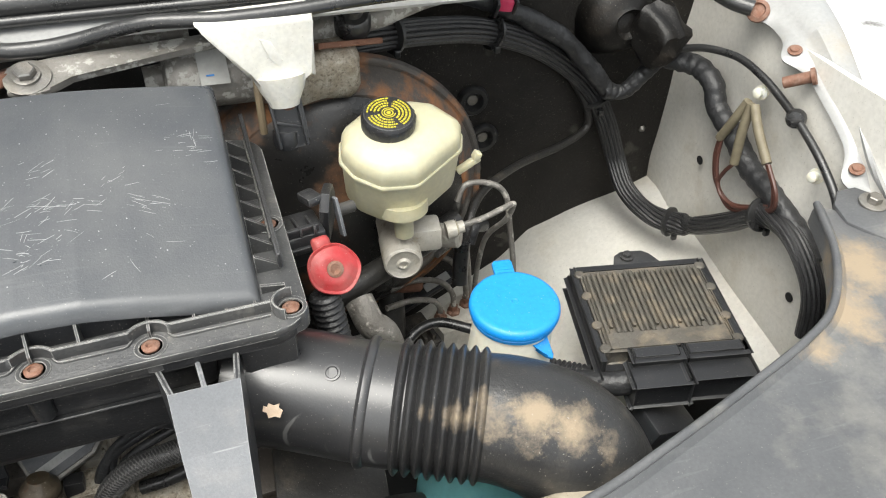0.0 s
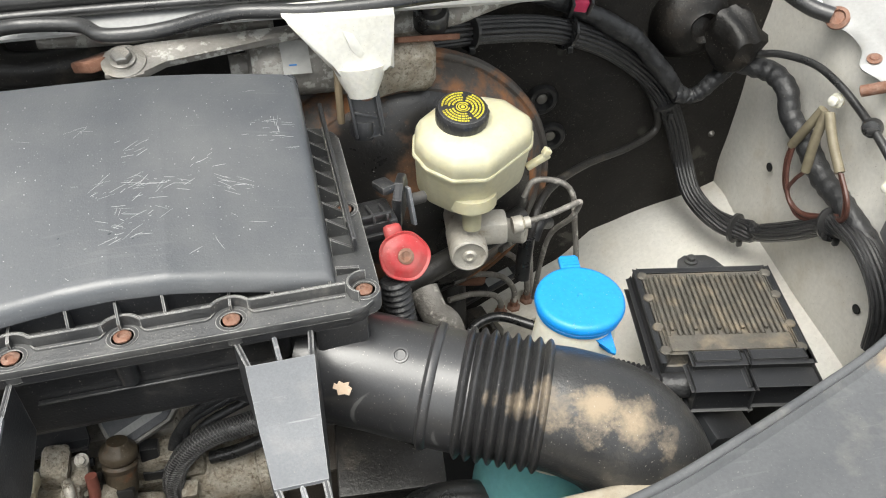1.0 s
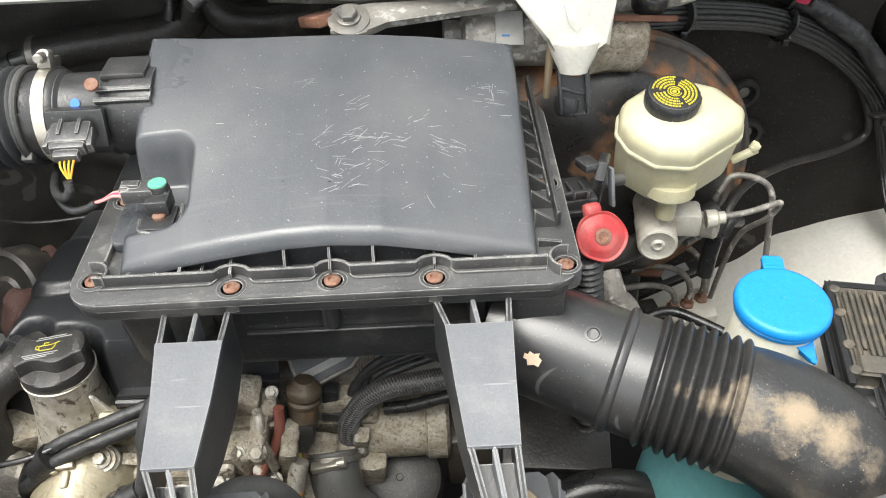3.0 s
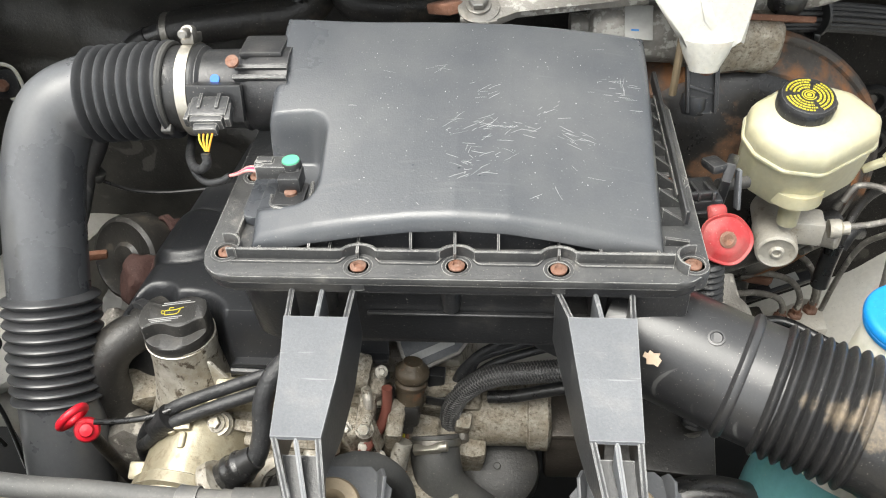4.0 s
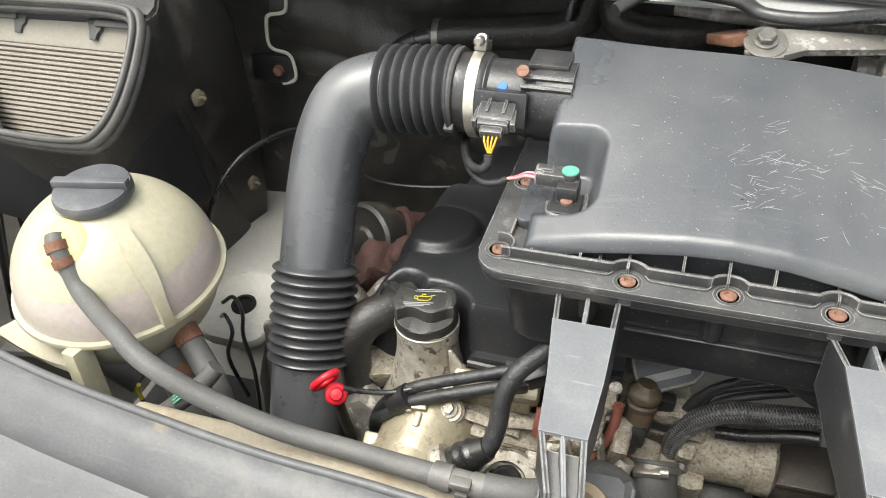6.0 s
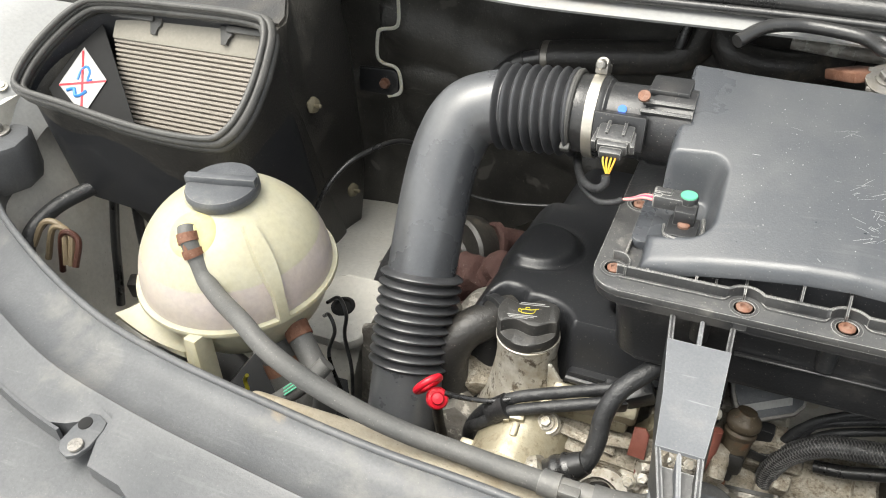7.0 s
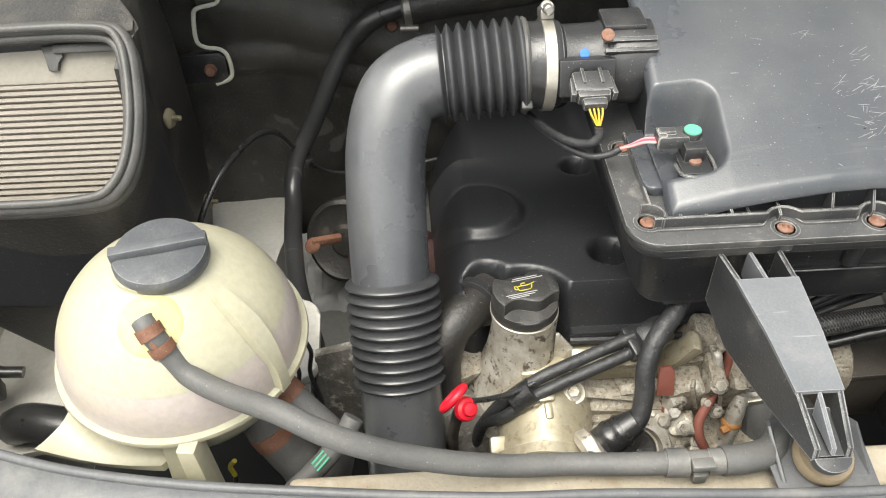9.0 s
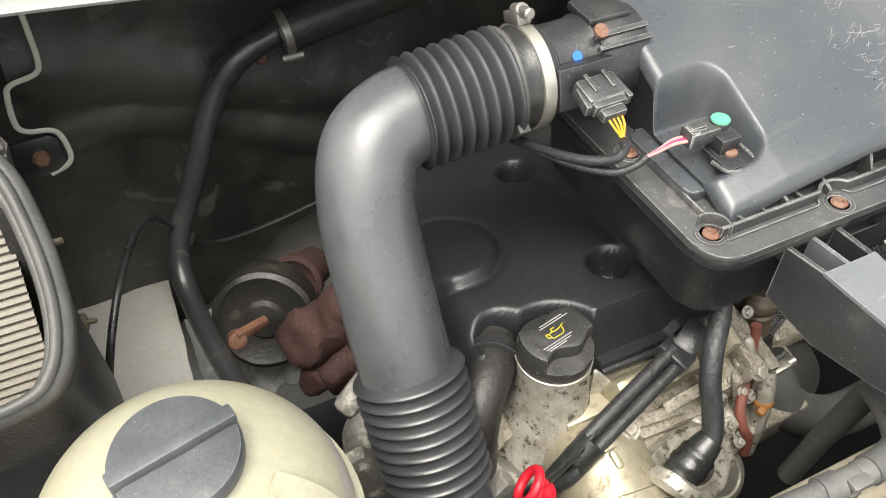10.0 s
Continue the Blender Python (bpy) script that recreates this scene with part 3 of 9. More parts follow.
# inner wings
def wing(side):
    def f(u, v):
        # u runs back along the bay, v upwards
        y = u
        z = 0.45 + (1.20 - 0.45) * v
        x = 0.862 + 0.045 * max(0, z - 0.78) / 0.25 * 0.5
        x += 0.010 * noise.noise(Vector((y * 5, z * 5, 11 if side > 0 else 17)))
        ridge = (y - 0.92) * 0.7 + (z - 0.92)
        x -= 0.010 * math.exp(-((ridge / 0.03) ** 2))
        # the left wing leans inwards lower down, so that it catches more light
        if side < 0:
            fold = 0.014 * math.sin((y - 0.5) * 26 + (z - 0.8) * 9) * max(0.0, 1.0 - abs(z - 0.98) / 0.25)
            return -1.492 + 0.24 * max(0.0, 1.16 - z) + fold, y, z
        return x, y, z
    bm = bmesh.new()
    sheet(bm, f, steps(0.45, 1.31, 44), steps(0, 1, 36))
    thicken(bm, 0.012)
    return bm


# wings share the fenders' white paint; the lighter cream offsets their shade
tagged(part("wall_wing_right", wing(1), cream_paint), "dusty inner wing panel, cream-white paint lightened against the shade", "inner wing", kind="structure")
tagged(part("wall_wing_left", wing(-1), cream_paint), "grimy inner wing panel, cream-white paint lightened against the shade", "inner wing", kind="structure")


def shelf_right(u, v):
    # u across, v towards the front
    x = 0.30 + (0.90 - 0.30) * u
    y = 1.30 - (1.30 - 0.60) * v
    z = lower_edge_right(x) + 0.004 - 0.10 * max(0, v - 0.15) ** 1.1 + 0.005 * noise.noise(Vector((x * 7, y * 7, 2)))
    d = math.hypot(x - 0.70, y - 1.13)
    z += 0.012 * math.exp(-((d / 0.09) ** 2))
    return x, y, z


bm = bmesh.new()
sheet(bm, shelf_right, steps(0, 1, 40), steps(0, 1, 40))
thicken(bm, 0.012)
tagged(part("shelf_right", bm, cream_paint), "dusty cream painted wheel arch shelf", "wheel arch", kind="structure")


def arch_edge(y):
    return float(np.interp(y, (0.66, 0.82, 0.92, 1.28), (-0.848, -0.850, -0.925, -0.912)))


def shelf_left(u, v):
    y = 1.28 - (1.28 - 0.665) * v
    inner_x = arch_edge(y)
    x = inner_x - (1.50 + inner_x) * u
    high = float(np.interp(y, (0.55, 0.64, 0.69, 0.74, 0.85, 1.06, 1.28), (0.74, 0.80, 0.865, 0.895, 0.885, 0.835, 0.775)))
    low = 0.735 + 0.05 * math.sin(math.pi * u)
    k = min(1.0, max(0.0, (u - 0.30) / 0.35))
    z = high + (low - high) * k * k * (3 - 2 * k) + 0.006 * noise.noise(Vector((x * 7, y * 7, 4)))
    return x, y, z


bm = bmesh.new()
sheet(bm, shelf_left, steps(0, 1, 36), steps(0, 1, 36))
thicken(bm, 0.012)
tagged(part("shelf_left", bm, cream_paint), "stained cream painted wheel arch shelf", "wheel arch", kind="structure")
bm = bmesh.new()
sheet(bm, lambda u, v: (arch_edge(1.28 - 0.615 * u) - 0.002 - 0.03 * (1 - v) + 0.004 * noise.noise(Vector((u * 9, v * 5, 6))), 1.28 - 0.615 * u, 0.45 + (shelf_left(0, u)[2] - 0.45) * v), steps(0, 1, 36), steps(0, 1, 12))
thicken(bm, 0.010)
tagged(part("wall_arch_left", bm, cream_paint), "cream painted side of the wheel arch", "wheel arch", kind="structure")

# added near-black floor and front sheet that close the bay's depths
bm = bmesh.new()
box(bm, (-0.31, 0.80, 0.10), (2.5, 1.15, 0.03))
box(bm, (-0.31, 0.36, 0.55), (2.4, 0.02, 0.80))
tagged(part("undertray", bm, dark_void, smooth=0), "near-black sheets added to close the bay below and in front", "undertray", kind="structure")

# cowl above the firewall: white lip with a rubber seal, dark box behind
bm = bmesh.new()
line = [(-1.25, 1.10, 1.345), (-1.0, 1.045, 1.36), (-0.80, 1.005, 1.362), (-0.64, 0.986, 1.36), (-0.3, 0.984, 1.36), (0.0, 0.962, 1.36), (0.3, 0.925, 1.362), (0.6, 0.91, 1.36)]
L = spline(line, 8)


def cowl(u, v):
    c = L[u]
    prof = [(0.0, -0.004), (-0.002, 0.0), (0.004, 0.003), (0.05, 0.010), (0.10, 0.03), (0.20, 0.10), (0.5, 0.16)]
    dy, dz = prof[v]
    return c.x, c.y + dy, c.z + dz


sheet(bm, cowl, range(len(L)), range(7))
thicken(bm, 0.006)
tagged(part("cowl_panel", bm, white_paint), "white painted cowl edge below the windscreen", "cowl", kind="structure")
bm = bmesh.new()
sweep(bm, [p + Vector((0, 0.040, 0.030)) for p in L], 0.0165, 14)
sweep(bm, [p + Vector((0, 0.020, 0.018)) for p in L], 0.006, 10)
solo("cowl_seal", bm, rubber, "long black rubber seal along the cowl edge", "rubber seal")
bm = bmesh.new()
tube([(-0.365, 0.925, 1.368), (-0.340, 0.955, 1.376), (-0.315, 0.970, 1.378), (-0.279, 0.979, 1.376), (-0.221, 0.962, 1.376), (-0.194, 0.930, 1.375), (-0.155, 0.922, 1.375), (-0.12, 0.925, 1.376), (-0.079, 0.938, 1.377), (-0.041, 0.946, 1.377), (0.0, 0.938, 1.377), (0.044, 0.927, 1.377), (0.121, 0.922, 1.378), (0.19, 0.922, 1.38), (0.3, 0.91, 1.385)], 0.0088, 12, bm=bm)
solo("washer_hose", bm, rubber, "thin black washer hose lying along the cowl", "hose")

# the raised bonnet stands behind the bay, out of view, and shades it from the back
bm = bmesh.new()
sheet(bm, lambda u, v: (-0.315 + 1.02 * u * (1 - 0.06 * v), 1.46 - 0.22 * v + 0.05 * u * u * v, 1.50 + 1.05 * v - 0.03 * u * u), steps(-1, 1, 24), steps(0, 1, 12))
thicken(bm, 0.03)
tagged(part("bonnet", bm, white_paint), "raised white painted bonnet", "bonnet", kind="structure")

# front panel with its rim, bowed round the bay
RIM = spline([(-1.49, 0.72, 1.09), (-1.427, 0.608, 1.10), (-1.274, 0.519, 1.10), (-1.085, 0.441, 1.10), (-0.938, 0.405, 1.10), (-0.754, 0.381, 1.10), (-0.619, 0.368, 1.10), (-0.503, 0.364, 1.10),
              (-0.30, 0.352, 1.10), (-0.05, 0.352, 1.10), (0.15, 0.365, 1.10), (0.27, 0.385, 1.10), (0.364, 0.413, 1.10), (0.48, 0.452, 1.10), (0.588, 0.492, 1.10), (0.652, 0.53, 1.10), (0.715, 0.607, 1.10), (0.77, 0.71, 1.09)], 8)


def rim_frame(i):
    a, b = RIM[max(i - 1, 0)], RIM[min(i + 1, len(RIM) - 1)]
    way = (b - a).normalized()
    return RIM[i], Vector((way.y, -way.x, 0))


def front(i, j):
    c, out = rim_frame(i)
    left = c.x < -0.3
    wide = 1.0 if left else 1.7
    prof = [(-0.004, -0.16), (-0.003, -0.01), (0.0, 0.0), (0.006, 0.003), (0.012, -0.004), (0.03, -0.009), (0.055, -0.010), (0.072, -0.009), (0.082, -0.002), (0.092, -0.006), (0.115, -0.010), (0.134, -0.012), (0.137, -0.013), (0.137, -0.034)]
    d, h = prof[j]
    if left and j > 4:
        wide = float(np.interp(c.x, (-1.5, -0.962, -0.950, -0.918, -0.905, -0.83, -0.80, -0.5), (1.0, 1.0, 0.80, 0.80, 1.12, 1.14, 1.35, 1.5)))
        if j < 10:
            wide = 1.0
    d = d if j < 5 else d * wide
    if j == 0 and (c.x > 0.60 or c.x < -1.3):
        h = -0.03
    p = c + out * d
    bump = 0.004 * noise.noise(Vector((p.x * 6, p.y * 6, 9))) if j > 4 else 0
    return p.x, p.y, p.z + h + bump


bm = bmesh.new()
sheet(bm, front, range(len(RIM)), range(14))
thicken(bm, 0.005)
tagged(part("front_panel", bm, panel_grey), "dusty grey plastic panel bowed round the front of the bay", "front panel", kind="structure")
bm = bmesh.new()
sweep(bm, [p + Vector((0, 0.0, 0.002)) for p in RIM], 0.0052, 10)
solo("rim_seal", bm, panel_grey, "worn grey rubber edge on the front panel", "rubber seal")


def lower_front(i, j):
    c, out = rim_frame(i)
    prof = [(0.09, -0.038), (0.145, -0.036), (0.25, -0.045), (0.40, -0.08), (0.46, -0.2)]
    d, h = prof[j]
    p = c + out * d
    return p.x, p.y, p.z + h


bm = bmesh.new()
sheet(bm, lower_front, range(0, len(RIM)), range(5))
thicken(bm, 0.006)
tagged(part("front_apron", bm, panel_grey), "grey plastic apron below the front panel", "front panel", kind="structure")

bm = bmesh.new()
up = []
for i in range(len(RIM)):
    c, out = rim_frame(i)
    if -1.36 < c.x < -0.945:
        up.append(c + out * 0.140)
lo_v, hi_v = [bm.verts.new(p + Vector((0, 0, -0.040))) for p in up], [bm.verts.new(p + Vector((0, 0, -0.012))) for p in up]
for k in range(len(up) - 1):
    bm.faces.new((lo_v[k], lo_v[k + 1], hi_v[k + 1], hi_v[k]))
thicken(bm, 0.004)
tagged(part("apron_upstand", bm, panel_grey), "upright grey edge of the lower apron", "front panel", kind="structure")

# dirty cross rail behind the rim
bm = bmesh.new()
box(bm, (-0.25, 0.396, 1.043), (1.14, 0.050, 0.06), bevel=0.010, seg=3)
rough_up(bm, 0.002, 25)
tagged(part("cross_rail", bm, sand_paint), "sand-covered painted cross rail over the radiator", "cross rail", kind="structure")
bm = bmesh.new()
box(bm, (-0.22, 0.405, 0.72), (1.1, 0.05, 0.56), bevel=0.01)
solo("radiator", bm, dirty_black, "dirty black radiator pack behind the rail", "radiator")

# fender flanges and outer wings
for side in (1, -1):
    def fx(x, s=side):
        return x if s > 0 else -0.63 - x
    bm = bmesh.new()
    pts = [(1.30, 1.285), (1.1, 1.245), (1.02, 1.227), (0.94, 1.205), (0.88, 1.178), (0.80, 1.135), (0.73, 1.085), (0.64, 1.05)]
    if side < 0:
        pts = [(1.30, 1.300), (1.1, 1.285), (0.98, 1.268), (0.90, 1.25), (0.83, 1.236), (0.75, 1.215), (0.69, 1.185), (0.64, 1.16)]
    edge = spline([(0, a, b) for a, b in pts], 12)

    def flange(i, j, e=edge, g=fx):
        c = e[i]
        wob = sum(0.024 * math.exp(-(((c.y - q) / 0.022) ** 2)) for q in (0.752, 0.935, 1.04))
        k = 0.22 * (c.y - 0.90)
        prof = [(0.872 - wob, -0.014), (0.878 - wob * 0.6, -0.004), (0.886, 0.0), (0.893 + 0.3 * k, 0.008), (0.899 + 0.6 * k, 0.020), (0.916 + k, 0.025), (0.940 + k, 0.018), (0.955 + k, -0.004), (0.964 + k, -0.06), (0.970 + k, -0.6)]
        if g(0.9) < 0:
            prof = [(0.822, -0.080), (0.838, -0.050), (0.862 - wob * 0.3, -0.014), (0.880, 0.003), (0.900, 0.012), (0.93, 0.034), (0.98, 0.058), (1.04, 0.060), (1.10, 0.0), (1.12, -0.6)]
        x, dz = prof[j]
        return g(x), c.y, c.z + dz
    sheet(bm, flange, range(len(edge)), range(10))
    thicken(bm, 0.006)
    nm = "wing_flange_right" if side > 0 else "wing_flange_left"
    tagged(part(nm, bm, white_paint), "white painted fender with its bolted inner flange", "fender", kind="structure")
    for by, bz in ((0.935, 1.202), (0.752, 1.102)) if side > 0 else ((0.935, 1.262), (0.745, 1.217)):
        bm = bmesh.new()
        lathe(bm, (fx(0.868 if side > 0 else 0.874), by, bz - 0.002), (-0.3 * side, -0.2, 1), [(0.011, 0), (0.011, 0.002), (0.007, 0.003), (0.006, 0.005), (0, 0.0055)], 18)
        solo("fender_bolt", bm, rust_bolt if side > 0 else steel_band, "small bolt head in the fender flange", "bolt", "fender bolts")
    # hinge post where the front panel meets the fender
    hg = thing("panel_bracket", (fx(0.80), 0.69, 1.04), "grey steel bracket bolting the front panel to the fender", "bracket", "panel brackets")
    bm = bmesh.new()
    plate(bm, [(fx(a), b) for a, b in ((0.785, 0.665), (0.795, 0.705), (0.82, 0.73), (0.85, 0.73), (0.875, 0.69), (0.87, 0.60), (0.82, 0.60))], 0.012 if side > 0 else 0.085, (0, 0, 1.078), bevel=0.004 if side > 0 else 0.012)
    part("plate", bm, panel_grey, hg)
    bm = bmesh.new()
    hexbolt(bm, (fx(0.845), 0.688, 1.09 if side > 0 else 1.163), (0, -0.1, 1), 0.012, 0.012, 1.9)
    part("bolt", bm, steel, hg, "dull zinc bolt with a wide washer")
# ---- air filter housing ----
LID_X = (-0.408, -0.380, -0.340, -0.298, -0.241, -0.195, -0.141, -0.091, -0.030, 0.016)
LID_FRONT = (1.2285, 1.2370, 1.2480, 1.2560, 1.2640, 1.2665, 1.2630, 1.2535, 1.2390, 1.2290)
LID_REAR = (1.3490, 1.3480, 1.3455, 1.3440, 1.3435, 1.3425, 1.3400, 1.3350, 1.3270, 1.3190)


def lid_top(x, y):
    """The arched top: low along the front, steeper over the middle, level towards the back."""
    t = min(max((y - 0.612) / 0.273, 0), 1.02)
    zf, zr = float(np.interp(x, LID_X, LID_FRONT)), float(np.interp(x, LID_X, LID_REAR))
    return zf + (zr - zf) * (1.14 * t - 0.14 * t ** 5)


def notch_gap(x, y):
    """How far a point lies outside the rounded recess for the sensor (negative inside)."""
    r = 0.016
    dx, dy = x - (-0.3475 - r), abs(y - 0.699) - (0.0435 - r)
    return min(max(dx, dy), 0.0) + math.hypot(max(dx, 0.0), max(dy, 0.0)) - r


def roll(d, w):
    """An edge that rolls over within the width w."""
    k = min(max(d / w, 0.0), 1.0)
    return math.sqrt(1 - (1 - k) ** 2)


def lid_height(x, y):
    top = lid_top(x, y)
    edge = min(x + 0.408, 0.0145 - x, y - 0.612, 0.892 - y)
    z = top - 0.012 + 0.012 * roll(edge, 0.011)
    gap = notch_gap(x, y)
    if gap < 0.012:
        floor = 1.2395 + 0.05 * max(0.0, y - 0.70)
        k = min(max((gap + 0.006) / 0.018, 0.0), 1.0)
        k = k * k * (3 - 2 * k)
        z = min(z, floor + (z - floor) * k) if z > floor else z
    return z


air = thing("air_filter_housing", (-0.2, 0.76, 1.10), "large black plastic air filter housing with a scratched arched lid", "air filter housing")
bm = bmesh.new()
xs = steps(-0.408, 0.0145, 200)
ys = steps(0.612, 0.892, 130)
rows = sheet(bm, lambda u, v: (u, v, lid_height(u, v)), xs, ys)
loop = rows[0] + [r[-1] for r in rows[1:]] + rows[-1][-2::-1] + [r[0] for r in rows[-2:0:-1]]
# a short lip turned down all round, then the walls set back under it
lip = [bm.verts.new((v.co.x, v.co.y, max(v.co.z - 0.003, 1.2225))) for v in loop]
for k in range(len(loop)):
    j = (k + 1) % len(loop)
    bm.faces.new((loop[k], loop[j], lip[j], lip[k]))
part("lid", bm, lid_plastic, air, "satin black arched lid with pale scratches", smooth=55)
bm = bmesh.new()
WALL = [(x, 0.6205) for x in steps(-0.405, 0.011, 90)] + [(0.011, y) for y in steps(0.6205, 0.889, 40)[1:]] + [(x, 0.889) for x in steps(0.011, -0.405, 40)[1:]] + [(-0.405, y) for y in steps(0.889, 0.6205, 60)[1:-1]]
w_hi = [bm.verts.new((x, y, max(lid_height(x, y) - 0.007, 1.2205))) for x, y in WALL]
w_lo = [bm.verts.new((x, y, 1.2190)) for x, y in WALL]
for k in range(len(WALL)):
    j = (k + 1) % len(WALL)
    bm.faces.new((w_hi[k], w_hi[j], w_lo[j], w_lo[k]))
part("lid_wall", bm, cover_black, air, "black upright wall below the lid's lip")
bm = bmesh.new()
plate(bm, rounded(-0.426, -0.352, 0.652, 0.760, 0.012), 0.012, (0, 0, 1.2215), bevel=0.003)
part("sensor_step", bm, lid_plastic, air, "flat step that carries the sensor")

bm = bmesh.new()
plate(bm, rounded(-0.455, 0.056, 0.573, 0.925, 0.035), 0.009, (0, 0, 1.2125), bevel=0.0025)
part("rim", bm, rim_plastic, air, "dusty flat flange round the lid")
bm = bmesh.new()
plate(bm, rounded(-0.453, 0.054, 0.576, 0.923, 0.034), 0.012, (0, 0, 1.1995), bevel=0.003)
part("lower_flange", bm, black_plastic, air, "flange of the lower half under the seam")
# upright ledge that swings round the screws, with a channel behind it
bm = bmesh.new()


def upright(bm, line, thick, z0, z1):
    """A thin wall along a flat line, with a slightly rounded top."""
    n = len(line)
    side = []
    for k in range(n):
        d = (Vector(line[min(k + 1, n - 1)]) - Vector(line[max(k - 1, 0)])).normalized()
        side.append(Vector((-d.y, d.x)))
    rings = []
    for off, z in ((0, z0), (0, z1 - 0.001), (0.25, z1), (0.75, z1), (1, z1 - 0.001), (1, z0)):
        rings.append([bm.verts.new((p[0] + q.x * thick * off, p[1] + q.y * thick * off, z)) for p, q in zip(line, side)])
    for r0, r1 in zip(rings, rings[1:]):
        for k in range(n - 1):
            bm.faces.new((r0[k], r0[k + 1], r1[k + 1], r1[k]))
    for k in (0, n - 1):
        bm.faces.new([r[k] for r in rings])


front_line = [(x, max([0.6005] + [0.589 + math.sqrt(0.0205 ** 2 - (x - q) ** 2) for q in (-0.291, -0.192, -0.091) if abs(x - q) < 0.0205])) for x in steps(-0.428, 0.022, 220)]
upright(bm, front_line, 0.0036, 1.219, 1.2345)
part("ledge", bm, rim_plastic, air)
bm = bmesh.new()
upright(bm, [(x, 0.5935 + 0.019 * math.exp(-((min(abs(x - q) for q in (-0.291, -0.192, -0.091)) / 0.016) ** 4))) for x in steps(-0.424, 0.020, 160)], 0.0022, 1.220, 1.2238)
part("bead", bm, rim_plastic, air, "low worn bead along the flange")
for cx0, cy0, a0, a1 in ((-0.432, 0.609, -35, 110), (0.040, 0.600, 75, 245)):
    bm = bmesh.new()
    upright(bm, [(cx0 + 0.0175 * math.cos(radians(a)), cy0 + 0.0175 * math.sin(radians(a))) for a in steps(a0, a1, 18)], 0.0030, 1.219, 1.2345)
    part("screw_cup", bm, rim_plastic, air, "curved wall behind a corner screw")
bm = bmesh.new()
upright(bm, [(0.0400, y) for y in steps(0.70, 0.905, 8)], 0.0036, 1.219, 1.2330)
part("ledge", bm, rim_plastic, air)
bm = bmesh.new()
upright(bm, [(-0.4265, y) for y in steps(0.764, 0.632, 10)], 0.0030, 1.219, 1.2290)
part("ledge", bm, rim_plastic, air)

# scratches scored into the lid, and flecks of grit
rnd = random.Random(4)
bm = bmesh.new()


def score(x, y, ang, ln, w):
    d, s = Vector((math.cos(ang), math.sin(ang))), Vector((-math.sin(ang), math.cos(ang)))
    bend = rnd.uniform(-0.12, 0.12)
    a, b = [], []
    for t in steps(-0.5, 0.5, 5):
        c = Vector((x, y)) + d * (t * ln) + s * (bend * ln * t * t)
        ww = w * (1 - 1.6 * t * t)
        for sg, lst in ((-1, a), (1, b)):
            p = c + s * (sg * ww)
            px, py = min(max(p.x, -0.33), 0.002), min(max(p.y, 0.626), 0.880)
            lst.append(bm.verts.new((px, py, lid_top(px, py) + 0.0007)))
    for k in range(5):
        bm.faces.new((a[k], a[k + 1], b[k + 1], b[k]))


for cx0, cy0, sx0, sy0, num, base_a, spread in ((-0.172, 0.724, 0.026, 0.007, 22, 0.35, 0.35), (-0.150, 0.728, 0.016, 0.005, 9, -0.25, 0.2), (-0.175, 0.688, 0.016, 0.007, 16, 0.25, 0.5), (-0.178, 0.662, 0.010, 0.006, 6, 0.1, 0.4), (-0.074, 0.722, 0.010, 0.005, 12, -0.25, 0.2),
                                            (-0.103, 0.760, 0.008, 0.008, 5, 0.6, 0.4), (-0.166, 0.770, 0.010, 0.006, 6, 0.4, 0.3), (-0.022, 0.795, 0.013, 0.012, 12, 0.05, 0.15), (-0.015, 0.80, 0.004, 0.010, 3, 1.4, 0.2), (-0.22, 0.802, 0.006, 0.006, 4, 0.3, 0.6), (-0.15, 0.74, 0.08, 0.06, 10, 0.3, 0.6)):
    for _ in range(int(num * 1.35)):
        score(rnd.gauss(cx0, sx0), rnd.gauss(cy0, sy0), rnd.gauss(base_a, spread), rnd.uniform(0.003, 0.019), rnd.uniform(0.00007, 0.00021))
for _ in range(110):
    x, y = rnd.uniform(-0.325, 0.0), rnd.uniform(0.63, 0.875)
    score(x, y, rnd.uniform(0, 3.1), rnd.uniform(0.0006, 0.0016), rnd.uniform(0.0002, 0.0005))
tagged(part("scratching", bm, scratch_pale, air, "pale scratches and grit on the lid", smooth=0), kind="stuff")

bm = bmesh.new()
plate(bm, rounded(-0.432, 0.036, 0.598, 0.915, 0.03), -0.103, (0, 0, 1.202), bevel=0.006, top_scale=0.97)
part("lower_body", bm, black_plastic, air)
for cx in (-0.2, -0.33, -0.05):
    bm = bmesh.new()
    lathe(bm, (cx, 0.598, 1.205), (0, 0, -1), [(0.012, 0), (0.010, 0.046), (0.004, 0.050), (0, 0.050)], 14)
    part("peg", bm, black_plastic, air)
bm = bmesh.new()
box(bm, (-0.17, 0.597, 1.150), (0.24, 0.006, 0.003), bevel=0.001, seg=1)
part("ledge", bm, black_plastic, air)
bm = bmesh.new()
box(bm, (0.012, 0.596, 1.172), (0.055, 0.03, 0.06), bevel=0.006)
part("corner_box", bm, black_plastic, air)
bm = bmesh.new()
plate(bm, [(-0.14, 1.108), (-0.012, 1.108), (-0.03, 1.050), (-0.045, 1.046)], 0.004, (0, 0.612, 0), (1, 0, 0), (0, 0, 1), bevel=0.001, seg=1)
part("skirt", bm, black_plastic, air, smooth=0)

